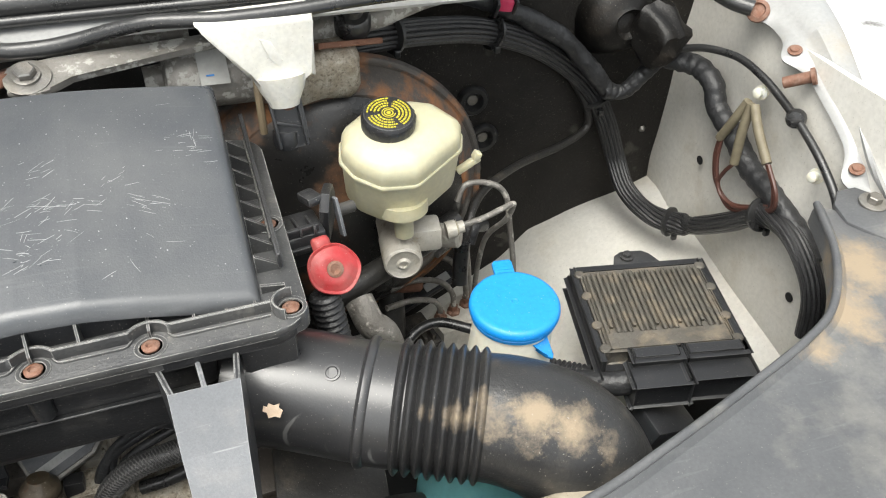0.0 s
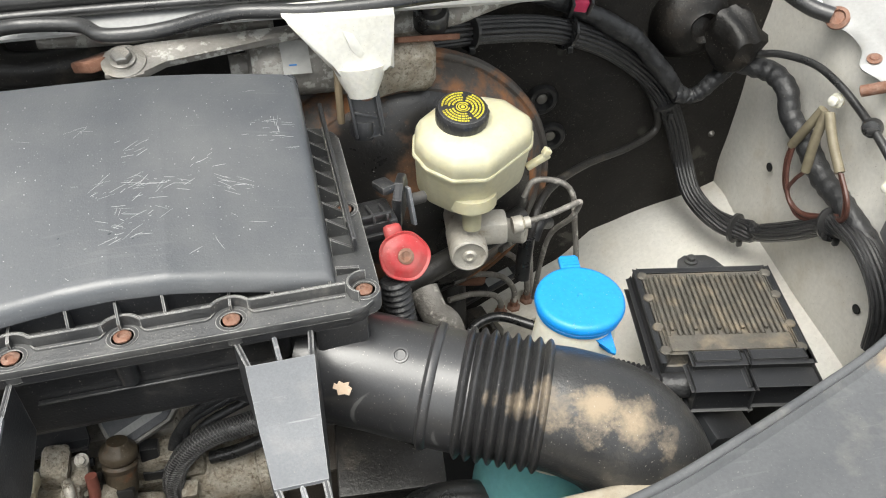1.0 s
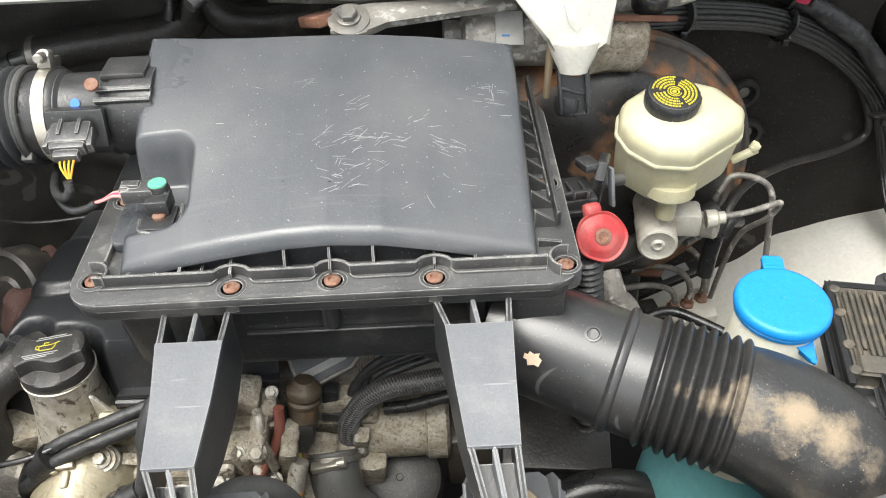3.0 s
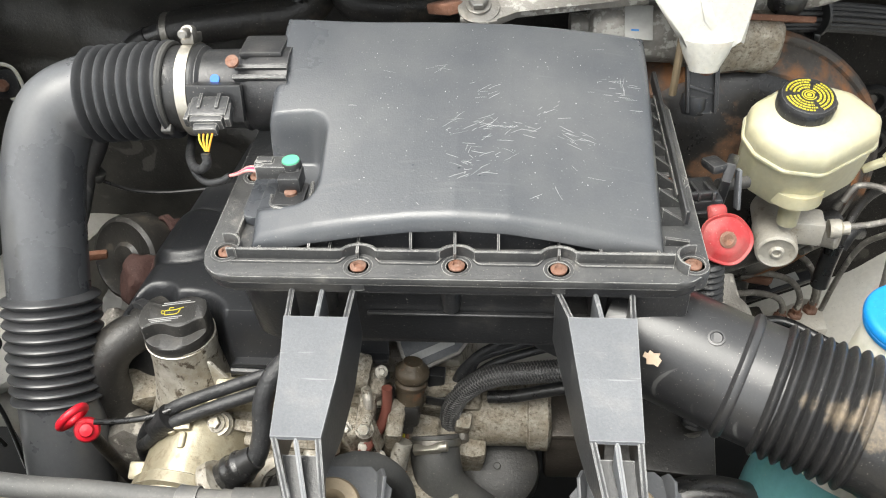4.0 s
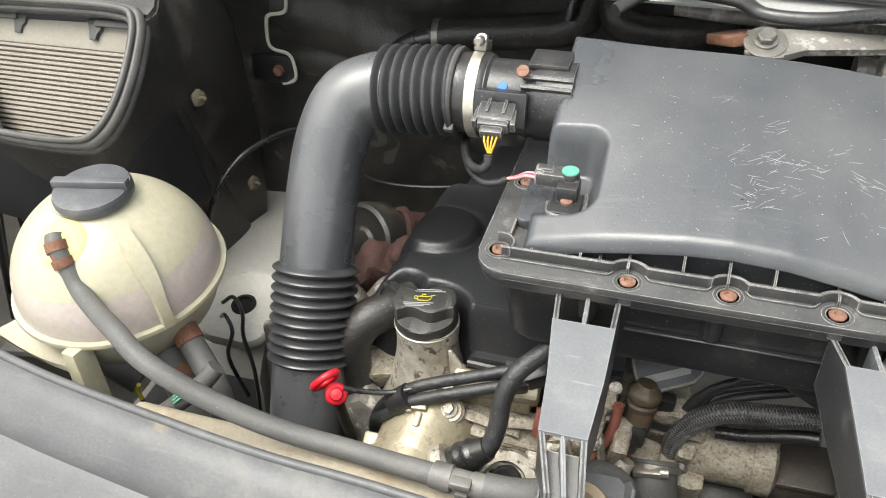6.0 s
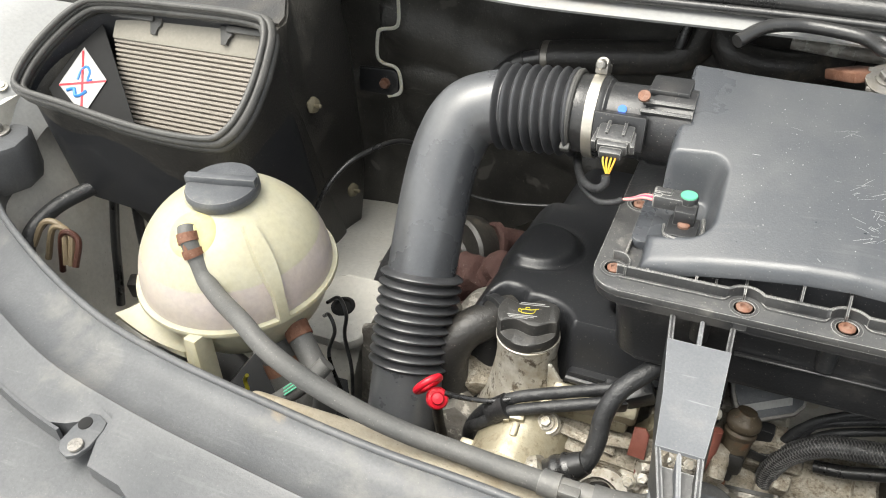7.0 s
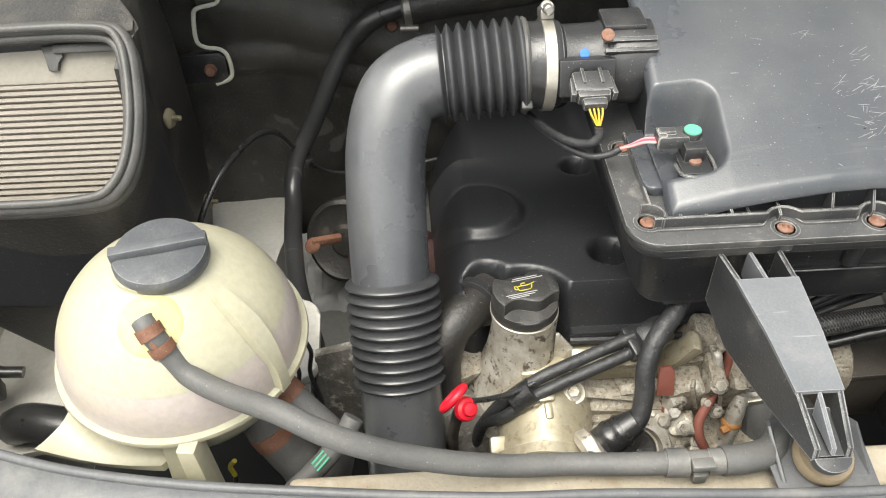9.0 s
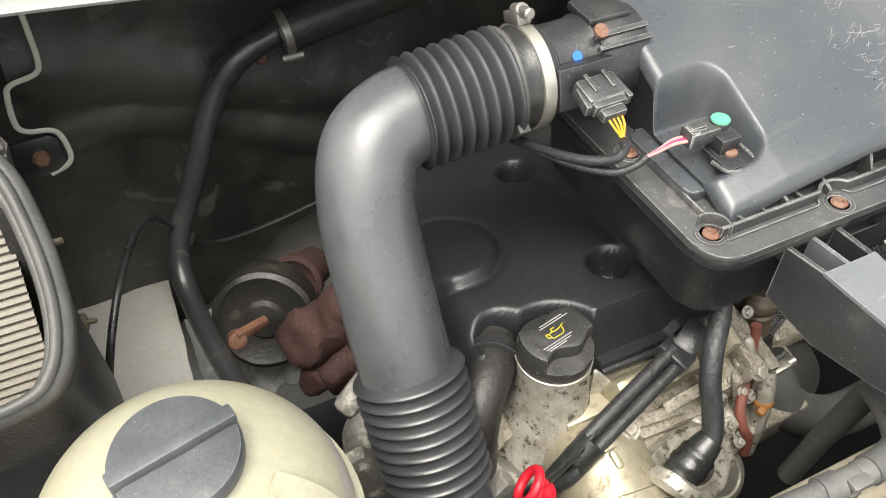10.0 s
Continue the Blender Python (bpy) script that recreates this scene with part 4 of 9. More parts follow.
for x, tall in ((-0.397, 0.5), (-0.370, 0.8), (-0.344, 0.9), (-0.3235, 0.3), (-0.2932, 0.55), (-0.2385, 0.93), (-0.1941, 0.8), (-0.1507, 0.95), (-0.0906, 0.6), (-0.0494, 0.9), (-0.0194, 0.9), (0.0077, 0.9)):
    zt = 1.222 + (lid_height(x, 0.6125) - 1.226) * tall
    bm = bmesh.new()
    plate(bm, [(0.602, 1.2200), (0.622, 1.2200), (0.622, max(zt + 0.001, 1.228)), (0.6135, max(zt, 1.2275)), (0.602, 1.2300)], 0.0026, (x - 0.0013, 0, 0), (0, 1, 0), (0, 0, 1))
    part("rib", bm, rim_plastic, air, smooth=0)
for k in range(9):
    y = 0.632 + 0.032 * k
    bm = bmesh.new()
    zt = min(lid_top(0.014, y) - 0.006, 1.245)
    bm2 = [(0.016, 1.220), (0.040, 1.220), (0.040, 1.227), (0.016, zt)]
    plate(bm, bm2, 0.0035, (0, y, 0), (1, 0, 0), (0, 0, 1))
    part("rib", bm, rim_plastic, air, smooth=0)
bm = bmesh.new()
box(bm, (0.0405, 0.80, 1.236), (0.005, 0.29, 0.018), bevel=0.001, seg=1)
part("side_rail", bm, black_plastic, air)

BOLTS = [(-0.432, 0.609), (-0.291, 0.590), (-0.192, 0.593), (-0.091, 0.590), (0.040, 0.600), (0.040, 0.737), (-0.432, 0.742)]
for n_b, (x, y) in enumerate(BOLTS):
    bm = bmesh.new()
    if n_b in (1, 2, 3):
        lathe(bm, (x, y, 1.203), (0, 0, 1), [(0.0155, 0), (0.0155, 0.0184), (0.0150, 0.0192), (0.0110, 0.0192), (0.0105, 0.0185), (0, 0.0185)], 28)
    else:
        lathe(bm, (x, y, 1.203), (0, 0, 1), [(0.0165, 0), (0.0165, 0.018), (0.0155, 0.0200), (0.0115, 0.0203), (0.011, 0.0185), (0, 0.0185)], 28)
    boss = part("boss", bm, rim_plastic, air)
    bm = bmesh.new()
    lathe(bm, (x, y, 1.2215), (0, 0, 1), [(0.0084, 0), (0.0084, 0.0015), (0.0066, 0.003), (0.0042, 0.0034), (0.003, 0.001), (0, 0.001)], 18, dent=lambda a, h: 1 + 0.03 * math.sin(a * 5))
    part("screw", bm, rust_bolt, boss, "rusty flanged screw")

# moulded outlet towards the air hose
bm = bmesh.new()
AX = (0.829, 1.287)
lathe(bm, (-0.392, AX[0], AX[1]), (-1, 0, 0), [(0.050, 0), (0.050, 0.045), (0.047, 0.05), (0.047, 0.06)], 40)
part("outlet", bm, black_plastic, air)
bm = bmesh.new()
box(bm, (-0.425, 0.838, 1.336), (0.05, 0.044, 0.010), bevel=0.003)
part("lug", bm, black_plastic, air)
for ly, lz in ((0.803, 1.329), (0.792, 1.322)):
    bm = bmesh.new()
    box(bm, (-0.422, ly, lz), (0.062, 0.006, 0.010), bevel=0.002, turn=(35, 0, 0))
    part("outlet_rib", bm, rim_plastic, air)

# sensor in the corner step
sen = bmesh.new()
box(sen, (-0.372, 0.668, 1.251), (0.034, 0.040, 0.006), bevel=0.002)
box(sen, (-0.372, 0.682, 1.262), (0.024, 0.028, 0.020), bevel=0.003)
box(sen, (-0.372, 0.691, 1.266), (0.020, 0.018, 0.016), bevel=0.003)
lathe(sen, (-0.372, 0.691, 1.268), (0, 0, 1), [(0.0105, 0), (0.0105, 0.011), (0.010, 0.012)], 22)
sensor = part("sensor", sen, black_plastic, air, "small black pressure sensor")
bm = bmesh.new()
lathe(bm, (-0.372, 0.691, 1.280), (0, 0, 1), [(0.0095, 0), (0.0092, 0.0015), (0, 0.002)], 22)
part("cap", bm, green, sensor, "round green sealing cap")
bm = bmesh.new()
lathe(bm, (-0.371, 0.668, 1.254), (0, 0, 1), [(0.007, 0), (0.007, 0.003), (0.005, 0.0045), (0, 0.0045)], 16)
part("screw", bm, rust_bolt, sensor, "rusty screw")
bm = bmesh.new()
tube([(-0.392, 0.668, 1.251), (-0.388, 0.650, 1.251), (-0.371, 0.645, 1.251), (-0.354, 0.650, 1.251), (-0.350, 0.668, 1.251), (-0.352, 0.69, 1.252)], 0.0022, 8, bm=bm)
part("moulding", bm, rim_plastic, sensor)


def bracket(chain, wide, ring_at):
    """A moulded plastic leg from the housing down to the rail: a flush face between two side walls, open windows above and pockets below."""
    rear, top, mid, low, foot = map(Vector, chain)
    br = thing("housing_leg", foot, "grey ribbed plastic leg carrying the air filter housing", "bracket", "housing legs")
    ex, t = Vector((1, 0, 0)), 0.0055
    bm = bmesh.new()
    upper, under = [], []
    for p, w in ((top, wide[1]), (mid, wide[2]), (low, wide[3])):
        upper.append([bm.verts.new(p + ex * (k * (w / 2 + 0.0003)) + Vector((0, -0.0004, 0.0010))) for k in (-1, 1)])
        under.append([bm.verts.new(p + ex * (k * (w / 2 + 0.0003)) - Vector((0, 0.0006, 0.0030))) for k in (-1, 1)])
    for k in range(2):
        bm.faces.new((upper[k][0], upper[k][1], upper[k + 1][1], upper[k + 1][0]))
        bm.faces.new((under[k][0], under[k][1], under[k + 1][1], under[k + 1][0]))
    for k in (0, 2):
        bm.faces.new((upper[k][0], upper[k][1], under[k][1], under[k][0]))
    for k in (0, 1):
        for e in (0, 1):
            bm.faces.new((upper[k][e], upper[k + 1][e], under[k + 1][e], under[k][e]))
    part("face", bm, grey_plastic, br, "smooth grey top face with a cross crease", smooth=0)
    depth = (0.070, 0.085, 0.070, 0.046, 0.016)

    def wall(off, thick, deep, first=0, last=5):
        pts = [p + ex * (off * (w / 2 - t / 2)) for p, w in zip((rear, top, mid, low, foot), wide)][first:last]
        dd = [d * deep for d in depth][first:last]
        lo = [p - Vector((0, d * 0.22, d)) for p, d in zip(pts, dd)]
        if first == 0:
            lo[0] = pts[0] - Vector((0, 0, dd[0]))
        bm = bmesh.new()
        sides = [[[bm.verts.new(p + ex * (s * thick / 2)) for p in row] for row in (pts, lo)] for s in (-1, 1)]
        (a, c), (b, d) = sides
        n = len(pts)
        for k in range(n - 1):
            for q in ((a, b), (c, d), (a, c), (b, d)):
                bm.faces.new((q[0][k], q[0][k + 1], q[1][k + 1], q[1][k]))
        for k in (0, n - 1):
            bm.faces.new((a[k], b[k], d[k], c[k]))
        bmesh.ops.recalc_face_normals(bm, faces=bm.faces[:])
        bmesh.ops.bevel(bm, geom=[e for e in bm.edges if len(e.link_faces) == 2 and e.calc_face_angle() > 0.8], offset=0.0011, segments=2, affect="EDGES")
        return bm

    # walls take the darkened plastic because they face away from the sky
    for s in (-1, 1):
        part("side_wall", wall(s, t, 1.0), leg_shaded, br, "side wall in plastic darkened to paint its shade", smooth=30)
    part("rib", wall(0.0, 0.0045, 0.5, 0, 2), grey_plastic, br, smooth=30)
    part("rib", wall(0.0, 0.0045, 0.6, 3, 5), grey_plastic, br, smooth=30)
    # recessed floors of the windows and the pockets, in the darkened plastic as shade
    for a, b, da, db, wa, wb in ((rear.lerp(top, 0.45), top, 0.030, 0.030, wide[0], wide[1]), (low, foot, 0.026, 0.012, wide[3], wide[4])):
        bm = bmesh.new()
        quad = [a - ex * (wa / 2 - t) - Vector((0, 0, da)), a + ex * (wa / 2 - t) - Vector((0, 0, da)), b + ex * (wb / 2 - t) - Vector((0, 0, db)), b - ex * (wb / 2 - t) - Vector((0, 0, db))]
        f1 = [bm.verts.new(p) for p in quad]
        f2 = [bm.verts.new(p - Vector((0, 0, 0.004))) for p in quad]
        bm.faces.new(f1)
        bm.faces.new(f2[::-1])
        for k in range(4):
            bm.faces.new((f1[k], f1[(k + 1) % 4], f2[(k + 1) % 4], f2[k]))
        part("pocket_floor", bm, leg_shaded, br, smooth=0)
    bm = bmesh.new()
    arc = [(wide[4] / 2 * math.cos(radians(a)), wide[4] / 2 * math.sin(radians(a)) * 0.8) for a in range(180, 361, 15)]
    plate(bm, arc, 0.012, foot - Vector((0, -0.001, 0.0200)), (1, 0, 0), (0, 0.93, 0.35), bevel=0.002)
    part("toe", bm, leg_shaded, br, "rounded toe")
    # the rubber ring and the steel bracket on the rail that take the toe
    c = Vector(ring_at)
    rb = thing("leg_mount", c - Vector((0, 0, 0.03)), "folded grey steel bracket with a tan rubber ring", "bracket", "leg mounts")
    bm = bmesh.new()
    lathe(bm, c, (0.05, -0.25, 1), [(0.016, -0.010), (0.026, -0.009), (0.0285, -0.004), (0.0285, 0.004), (0.026, 0.008), (0.016, 0.009), (0.013, 0.004), (0.013, -0.010)], 36)
    part("rubber_ring", bm, beige_plug, rb, "worn tan rubber ring")
    bm = bmesh.new()
    plate(bm, [(-0.047, -0.030), (0.050, -0.026), (0.052, 0.030), (0.030, 0.052), (-0.030, 0.050), (-0.050, 0.025)], 0.004, c - Vector((0, 0, 0.016)), (1, 0, 0), (0, 1, 0.1), bevel=0.0012)
    part("base_plate", bm, panel_grey, rb)
    for s in (-1, 1):
        bm = bmesh.new()
        plate(bm, [(-0.022, -0.014), (0.050, -0.010), (0.046, 0.006), (0.034, 0.012), (-0.014, -0.006)], 0.004, c + Vector((s * 0.044, 0, -0.006)), (-0.15 * s, 1, 0), (0.5 * s, 0, 1), bevel=0.0012)
        part("side_flange", bm, panel_grey, rb)
    return br


bracket(((-0.328, 0.578, 1.203), (-0.3255, 0.534, 1.206), (-0.321, 0.465, 1.200), (-0.320, 0.402, 1.194), (-0.310, 0.364, 1.158)), (0.068, 0.063, 0.053, 0.044, 0.036), (-0.298, 0.386, 1.110))
bracket(((-0.055, 0.580, 1.203), (-0.051, 0.540, 1.206), (-0.0495, 0.470, 1.200), (-0.047, 0.411, 1.190), (-0.039, 0.372, 1.155)), (0.078, 0.064, 0.054, 0.045, 0.037), (-0.031, 0.394, 1.106))
# ---- air hose from the outlet down beside the engine ----
hose = thing("air_intake_hose", (-0.70, 0.55, 0.75), "thick dark grey air hose with bellows and a long bend", "air hose")
bm = bmesh.new()
path = spline([(-0.628, 0.830, 1.279), (-0.655, 0.829, 1.277), (-0.690, 0.815, 1.262), (-0.708, 0.785, 1.222), (-0.713, 0.745, 1.165), (-0.713, 0.690, 1.080), (-0.712, 0.684, 1.070)], 10)
sweep(bm, path, 0.0485, 40)
part("bend", bm, hose_plastic, hose, "smooth bent pipe section with pale scuffs")
bm = bellows([Vector((-0.536, AX[0], AX[1])), Vector((-0.640, 0.8295, 1.279))], 0.0470, 0.0585, 0.0140, 44, 0.7)
part("bellows", bm, bellows_plastic, hose)
bm = bmesh.new()
lathe(bm, (-0.500, AX[0], AX[1]), (-1, 0, 0), [(0.050, 0), (0.053, 0.004), (0.053, 0.022), (0.051, 0.026), (0.051, 0.04)], 40)
part("cuff", bm, rubber, hose)
bm = bellows([Vector((-0.712, 0.690, 1.080)), Vector((-0.709, 0.618, 0.958))], 0.0490, 0.0592, 0.0140, 44, 0.7)
part("bellows", bm, bellows_plastic, hose)
bm = tube([(-0.709, 0.622, 0.965), (-0.706, 0.570, 0.87), (-0.702, 0.525, 0.77), (-0.70, 0.50, 0.66)], 0.052, 36)
part("lower_pipe", bm, hose_plastic, hose)
bm = bmesh.new()
lathe(bm, (-0.5075, AX[0], AX[1]), (-1, 0, 0), [(0.0532, 0), (0.0552, 0.0), (0.0555, 0.013), (0.0532, 0.0135)], 44)
clamp = part("clamp", bm, steel_band, hose, "bright steel hose clamp band")
bm = bmesh.new()
box(bm, (-0.514, 0.850, 1.343), (0.016, 0.030, 0.012), turn=(-20, 0, 0), bevel=0.002)
lathe(bm, (-0.514, 0.845, 1.350), (0, -0.5, 0.8), [(0.009, -0.006), (0.009, 0.004), (0.007, 0.008), (0, 0.0085)], 16)
lathe(bm, (-0.514, 0.856, 1.349), (0, -1, 0.3), [(0.006, 0), (0.006, 0.03), (0.004, 0.032), (0, 0.032)], 14)
part("screw", bm, steel, clamp, "dull worm screw of the clamp")
bm = bmesh.new()
ring = [Vector((-0.541, AX[0] + 0.053 * math.cos(radians(a)), AX[1] + 0.053 * math.sin(radians(a)))) for a in range(0, 360, 12)]
sweep(bm, ring, 0.0042, 8, closed=True)
box(bm, (-0.541, 0.780, 1.262), (0.013, 0.010, 0.012), turn=(40, 0, 0), bevel=0.002)
part("cable_tie", bm, seal_rubber, hose, "black cable tie round the hose end")

# mass air meter between housing and hose
maf = thing("air_flow_meter", (-0.465, 0.80, 1.24), "black tubular air flow meter with a plugged sensor", "air flow meter")
bm = bmesh.new()
lathe(bm, (-0.445, AX[0], AX[1]), (-1, 0, 0), [(0.047, 0), (0.049, 0.004), (0.0465, 0.010), (0.046, 0.05), (0.050, 0.054), (0.050, 0.06), (0.047, 0.066)], 40)
part("body", bm, black_plastic, maf)
bm = bmesh.new()
box(bm, (-0.474, 0.778, 1.298), (0.064, 0.010, 0.044), turn=(-14, 0, 0), bevel=0.003)
box(bm, (-0.474, 0.786, 1.300), (0.056, 0.016, 0.036), turn=(-14, 0, 0), bevel=0.003)
part("sensor_seat", bm, black_plastic, maf)
bm = bmesh.new()
box(bm, (-0.473, 0.756, 1.300), (0.044, 0.030, 0.022), turn=(14, 0, 2), bevel=0.004)
box(bm, (-0.473, 0.741, 1.297), (0.038, 0.014, 0.016), turn=(14, 0, 2), bevel=0.004)
box(bm, (-0.473, 0.731, 1.293), (0.028, 0.012, 0.013), turn=(14, 0, 2), bevel=0.004)
plug = part("plug", bm, rim_plastic, maf, "dusty black connector")
for k in (-1, 1):
    bm = bmesh.new()
    box(bm, (-0.473 + 0.022 * k, 0.750, 1.300), (0.006, 0.026, 0.013), turn=(14, 0, 2 + 6 * k), bevel=0.0015)
    part("side_latch", bm, rim_plastic, plug)
    bm = bmesh.new()
    box(bm, (-0.473 + 0.010 * k, 0.758, 1.3125), (0.004, 0.022, 0.004), turn=(14, 0, 2), bevel=0.001)
    part("ridge", bm, rim_plastic, plug)
for k, m_w in enumerate((yellow, orange, yellow, orange)):
    bm = tube([(-0.480 + 0.005 * k, 0.727, 1.291), (-0.478 + 0.004 * k, 0.719, 1.286), (-0.472 + 0.001 * k, 0.713, 1.276)], 0.0012, 7)
    part("wire", bm, m_w, plug)
bm = bmesh.new()
lathe(bm, (-0.4755, 0.7950, 1.3192), (0, -0.75, 0.66), [(0.0055, 0), (0.0055, 0.0008), (0, 0.001)], 14)
part("paint_dot", bm, blue_mark, maf, "dab of blue paint")
bm = bmesh.new()
lathe(bm, (-0.451, 0.797, 1.339), (0, -0.6, 0.8), [(0.0075, 0), (0.0075, 0.004), (0, 0.005)], 14)
part("screw", bm, rust_bolt, maf, "rusty screw")
bm = tube([(-0.471, 0.709, 1.276), (-0.471, 0.706, 1.266), (-0.480, 0.708, 1.256), (-0.498, 0.728, 1.246), (-0.516, 0.765, 1.236), (-0.532, 0.818, 1.224), (-0.54, 0.86, 1.21)], 0.0052, 10)
solo("sensor_cable", bm, tape, "taped black cable from the air meter under the hose", "cable", "sensor cables")
bm = tube([(-0.446, 0.700, 1.253), (-0.458, 0.700, 1.246), (-0.478, 0.706, 1.240), (-0.502, 0.735, 1.235), (-0.520, 0.775, 1.230), (-0.536, 0.822, 1.222), (-0.545, 0.86, 1.205)], 0.0042, 10)
solo("sensor_cable", bm, tape, "taped black cable joining the pink sensor wires", "cable", "sensor cables")
con = thing("sensor_plug", (-0.398, 0.692, 1.25), "black plug with pink wires on the pressure sensor", "connector")
bm = bmesh.new()
box(bm, (-0.393, 0.692, 1.270), (0.034, 0.022, 0.017), bevel=0.003)
box(bm, (-0.400, 0.692, 1.279), (0.018, 0.010, 0.006), bevel=0.0015)
box(bm, (-0.406, 0.692, 1.270), (0.010, 0.018, 0.020), bevel=0.002)
part("shell", bm, rim_plastic, con)
for k, m_w in enumerate((wire_pink, pink, wire_pink)):
    bm = tube([(-0.409, 0.688 + 0.004 * k, 1.268), (-0.422, 0.692 + 0.003 * k, 1.266), (-0.435, 0.697 + 0.001 * k, 1.258), (-0.447, 0.700, 1.253)], 0.0017, 7)
    part("wire", bm, m_w, con)

# ---- intake duct at the other end ----
duct = thing("intake_duct", (0.15, 0.53, 1.0), "black plastic intake duct with bellows, caked in sand", "air duct")
base = [(-0.03, 0.625, 1.115), (0.03, 0.600, 1.108), (0.088, 0.573, 1.098), (0.105, 0.565, 1.096)]
bm = tube(base, 0.0640, 44)
part("neck", bm, flecked(duct_plastic, (0, 0, 0), 0.5, 0.14, everywhere=0.05), duct)
bm = bmesh.new()
c0, c1 = Vector((0.096, 0.5690, 1.0972)), Vector((0.133, 0.552, 1.093))
way = (c1 - c0).normalized()
lathe(bm, c0, way, [(0.064, -0.003), (0.0675, -0.001), (0.0695, 0.001), (0.0695, 0.005), (0.0675, 0.008), (0.0655, 0.009), (0.0655, 0.045)], 48)
part("collar", bm, duct_plastic, duct)
bm = bellows([Vector((0.126, 0.5555, 1.094)), Vector((0.212, 0.517, 1.0875))], 0.0645, 0.0718, 0.0118, 52, 0.7)
part("bellows", bm, dusty_duct, duct, "ribbed bellows with sand in the grooves")
bm = tube([(0.200, 0.522, 1.088), (0.235, 0.506, 1.084), (0.275, 0.486, 1.068), (0.305, 0.468, 1.035), (0.320, 0.455, 0.985), (0.325, 0.448, 0.92), (0.325, 0.445, 0.8)], lambda s, w: 0.0655 + 0.006 * min(1, s / 0.1), 44)
part("elbow", bm, dusty_duct, duct, "smooth elbow crusted with dried sand")
bm = bmesh.new()
lathe(bm, (0.0655, 0.5600, 1.1615), (-0.15, -0.36, 0.93), [(0.0085, -0.002), (0.0085, 0.0012), (0.0065, 0.0014), (0.0055, 0.0002), (0, 0.0002)], 20)
part("moulded_mark", bm, duct_plastic, duct)
bm = bmesh.new()
n0 = Vector((0, -0.80, 0.60))
lv = [(x * 0.8, y * 0.75) for x, y in [(-0.011, -0.003), (-0.006, -0.004), (-0.004, -0.011), (0.004, -0.008), (0.010, -0.009), (0.013, 0.001), (0.008, 0.004), (0.009, 0.009), (0.002, 0.006), (-0.004, 0.008), (-0.006, 0.003), (-0.010, 0.004)]]
plate(bm, lv, 0.0015, Vector((0.002, 0.549, 1.145)) + n0 * 0.006, (0.95, -0.2, -0.3), (0.2, 0.5, 0.75))
solo("dry_leaf", bm, leaf_dry, "small pale dry leaf lying on the duct", "leaf", smooth=0)

# ---- coolant expansion tank ----
TC = Vector((-0.944, 0.585, 1.108))
tank = thing("expansion_tank", (TC.x, TC.y, 0.93), "round cream translucent coolant tank with a grey cap", "coolant tank")


def ball(lo, hi, n, rr=1.0):
    return [(0.131 * rr * math.cos(a), 0.126 * rr * math.sin(a)) for a in steps(lo, hi, n)]


bm = bmesh.new()
lathe(bm, TC, (0.02, -0.03, 1), ball(radians(24), radians(68), 14) + [(0.046, 0.120), (0.046, 0.126), (0.0, 0.126)], 64)
part("upper_shell", bm, tank_plastic, tank)
bm = bmesh.new()
lathe(bm, TC, (0.02, -0.03, 1), ball(radians(-2.5), radians(24.5), 8), 64)
part("coolant_band", bm, tank_pink, tank, "pinkish band where the coolant shows through")
bm = bmesh.new()
lathe(bm, TC, (0.02, -0.03, 1), ball(radians(-80), radians(-2), 14, 0.97), 64)
part("lower_shell", bm, tank_plastic, tank)
bm = bmesh.new()
lathe(bm, TC + Vector((0, 0, -0.009)), (0.02, -0.03, 1), [(0.126, 0), (0.1375, 0.001), (0.1385, 0.004), (0.1375, 0.008), (0.127, 0.009)], 64)
part("seam_flange", bm, tank_plastic, tank, "welded seam flange round the tank")
# raised strap moulded into the shell
bm = bmesh.new()
strap = []
for a in steps(radians(56), radians(-4), 14):
    d = Vector((0.857, -0.515, 0)).normalized()
    strap.append(TC + d * (0.1405 * math.cos(a)) + Vector((0, 0, 0.1335 * math.sin(a))))
side = Vector((0.515, 0.857, 0)).normalized()
wid = [0.014 + 0.008 * math.sin(math.pi * min(1, k / 10)) for k in range(len(strap))]
r1 = [bm.verts.new(p - side * w / 2) for p, w in zip(strap, wid)]
r2 = [bm.verts.new(p + side * w / 2) for p, w in zip(strap, wid)]
r3 = [bm.verts.new(p - side * w / 2 * 1.2 - (p - TC) * 0.09) for p, w in zip(strap, wid)]
r4 = [bm.verts.new(p + side * w / 2 * 1.2 - (p - TC) * 0.09) for p, w in zip(strap, wid)]
for k in range(len(strap) - 1):
    bm.faces.new((r1[k], r1[k + 1], r2[k + 1], r2[k]))
    bm.faces.new((r1[k], r1[k + 1], r3[k + 1], r3[k]))
    bm.faces.new((r2[k], r2[k + 1], r4[k + 1], r4[k]))
for k in (0, -1):
    bm.faces.new((r1[k], r2[k], r4[k], r3[k]))
part("strap", bm, tank_plastic, tank)
bm = bmesh.new()
CC = TC + Vector((0.008, -0.003, 0.120))
lathe(bm, CC, (0.02, -0.05, 1), [(0.046, 0), (0.0480, 0.003), (0.0480, 0.012), (0.046, 0.0165), (0.041, 0.018), (0.0, 0.017)], 56, dent=lambda a, h: 1 + 0.006 * math.sin(a * 28))
cap = part("cap", bm, cap_grey, tank, "dark grey screw cap with a raised grip bar")
bm = bmesh.new()
box(bm, CC + Vector((0, 0, 0.020)), (0.096, 0.013, 0.013), turn=(0, 0, 12), bevel=0.002)
part("grip_bar", bm, cap_grey, cap)
bm = bmesh.new()
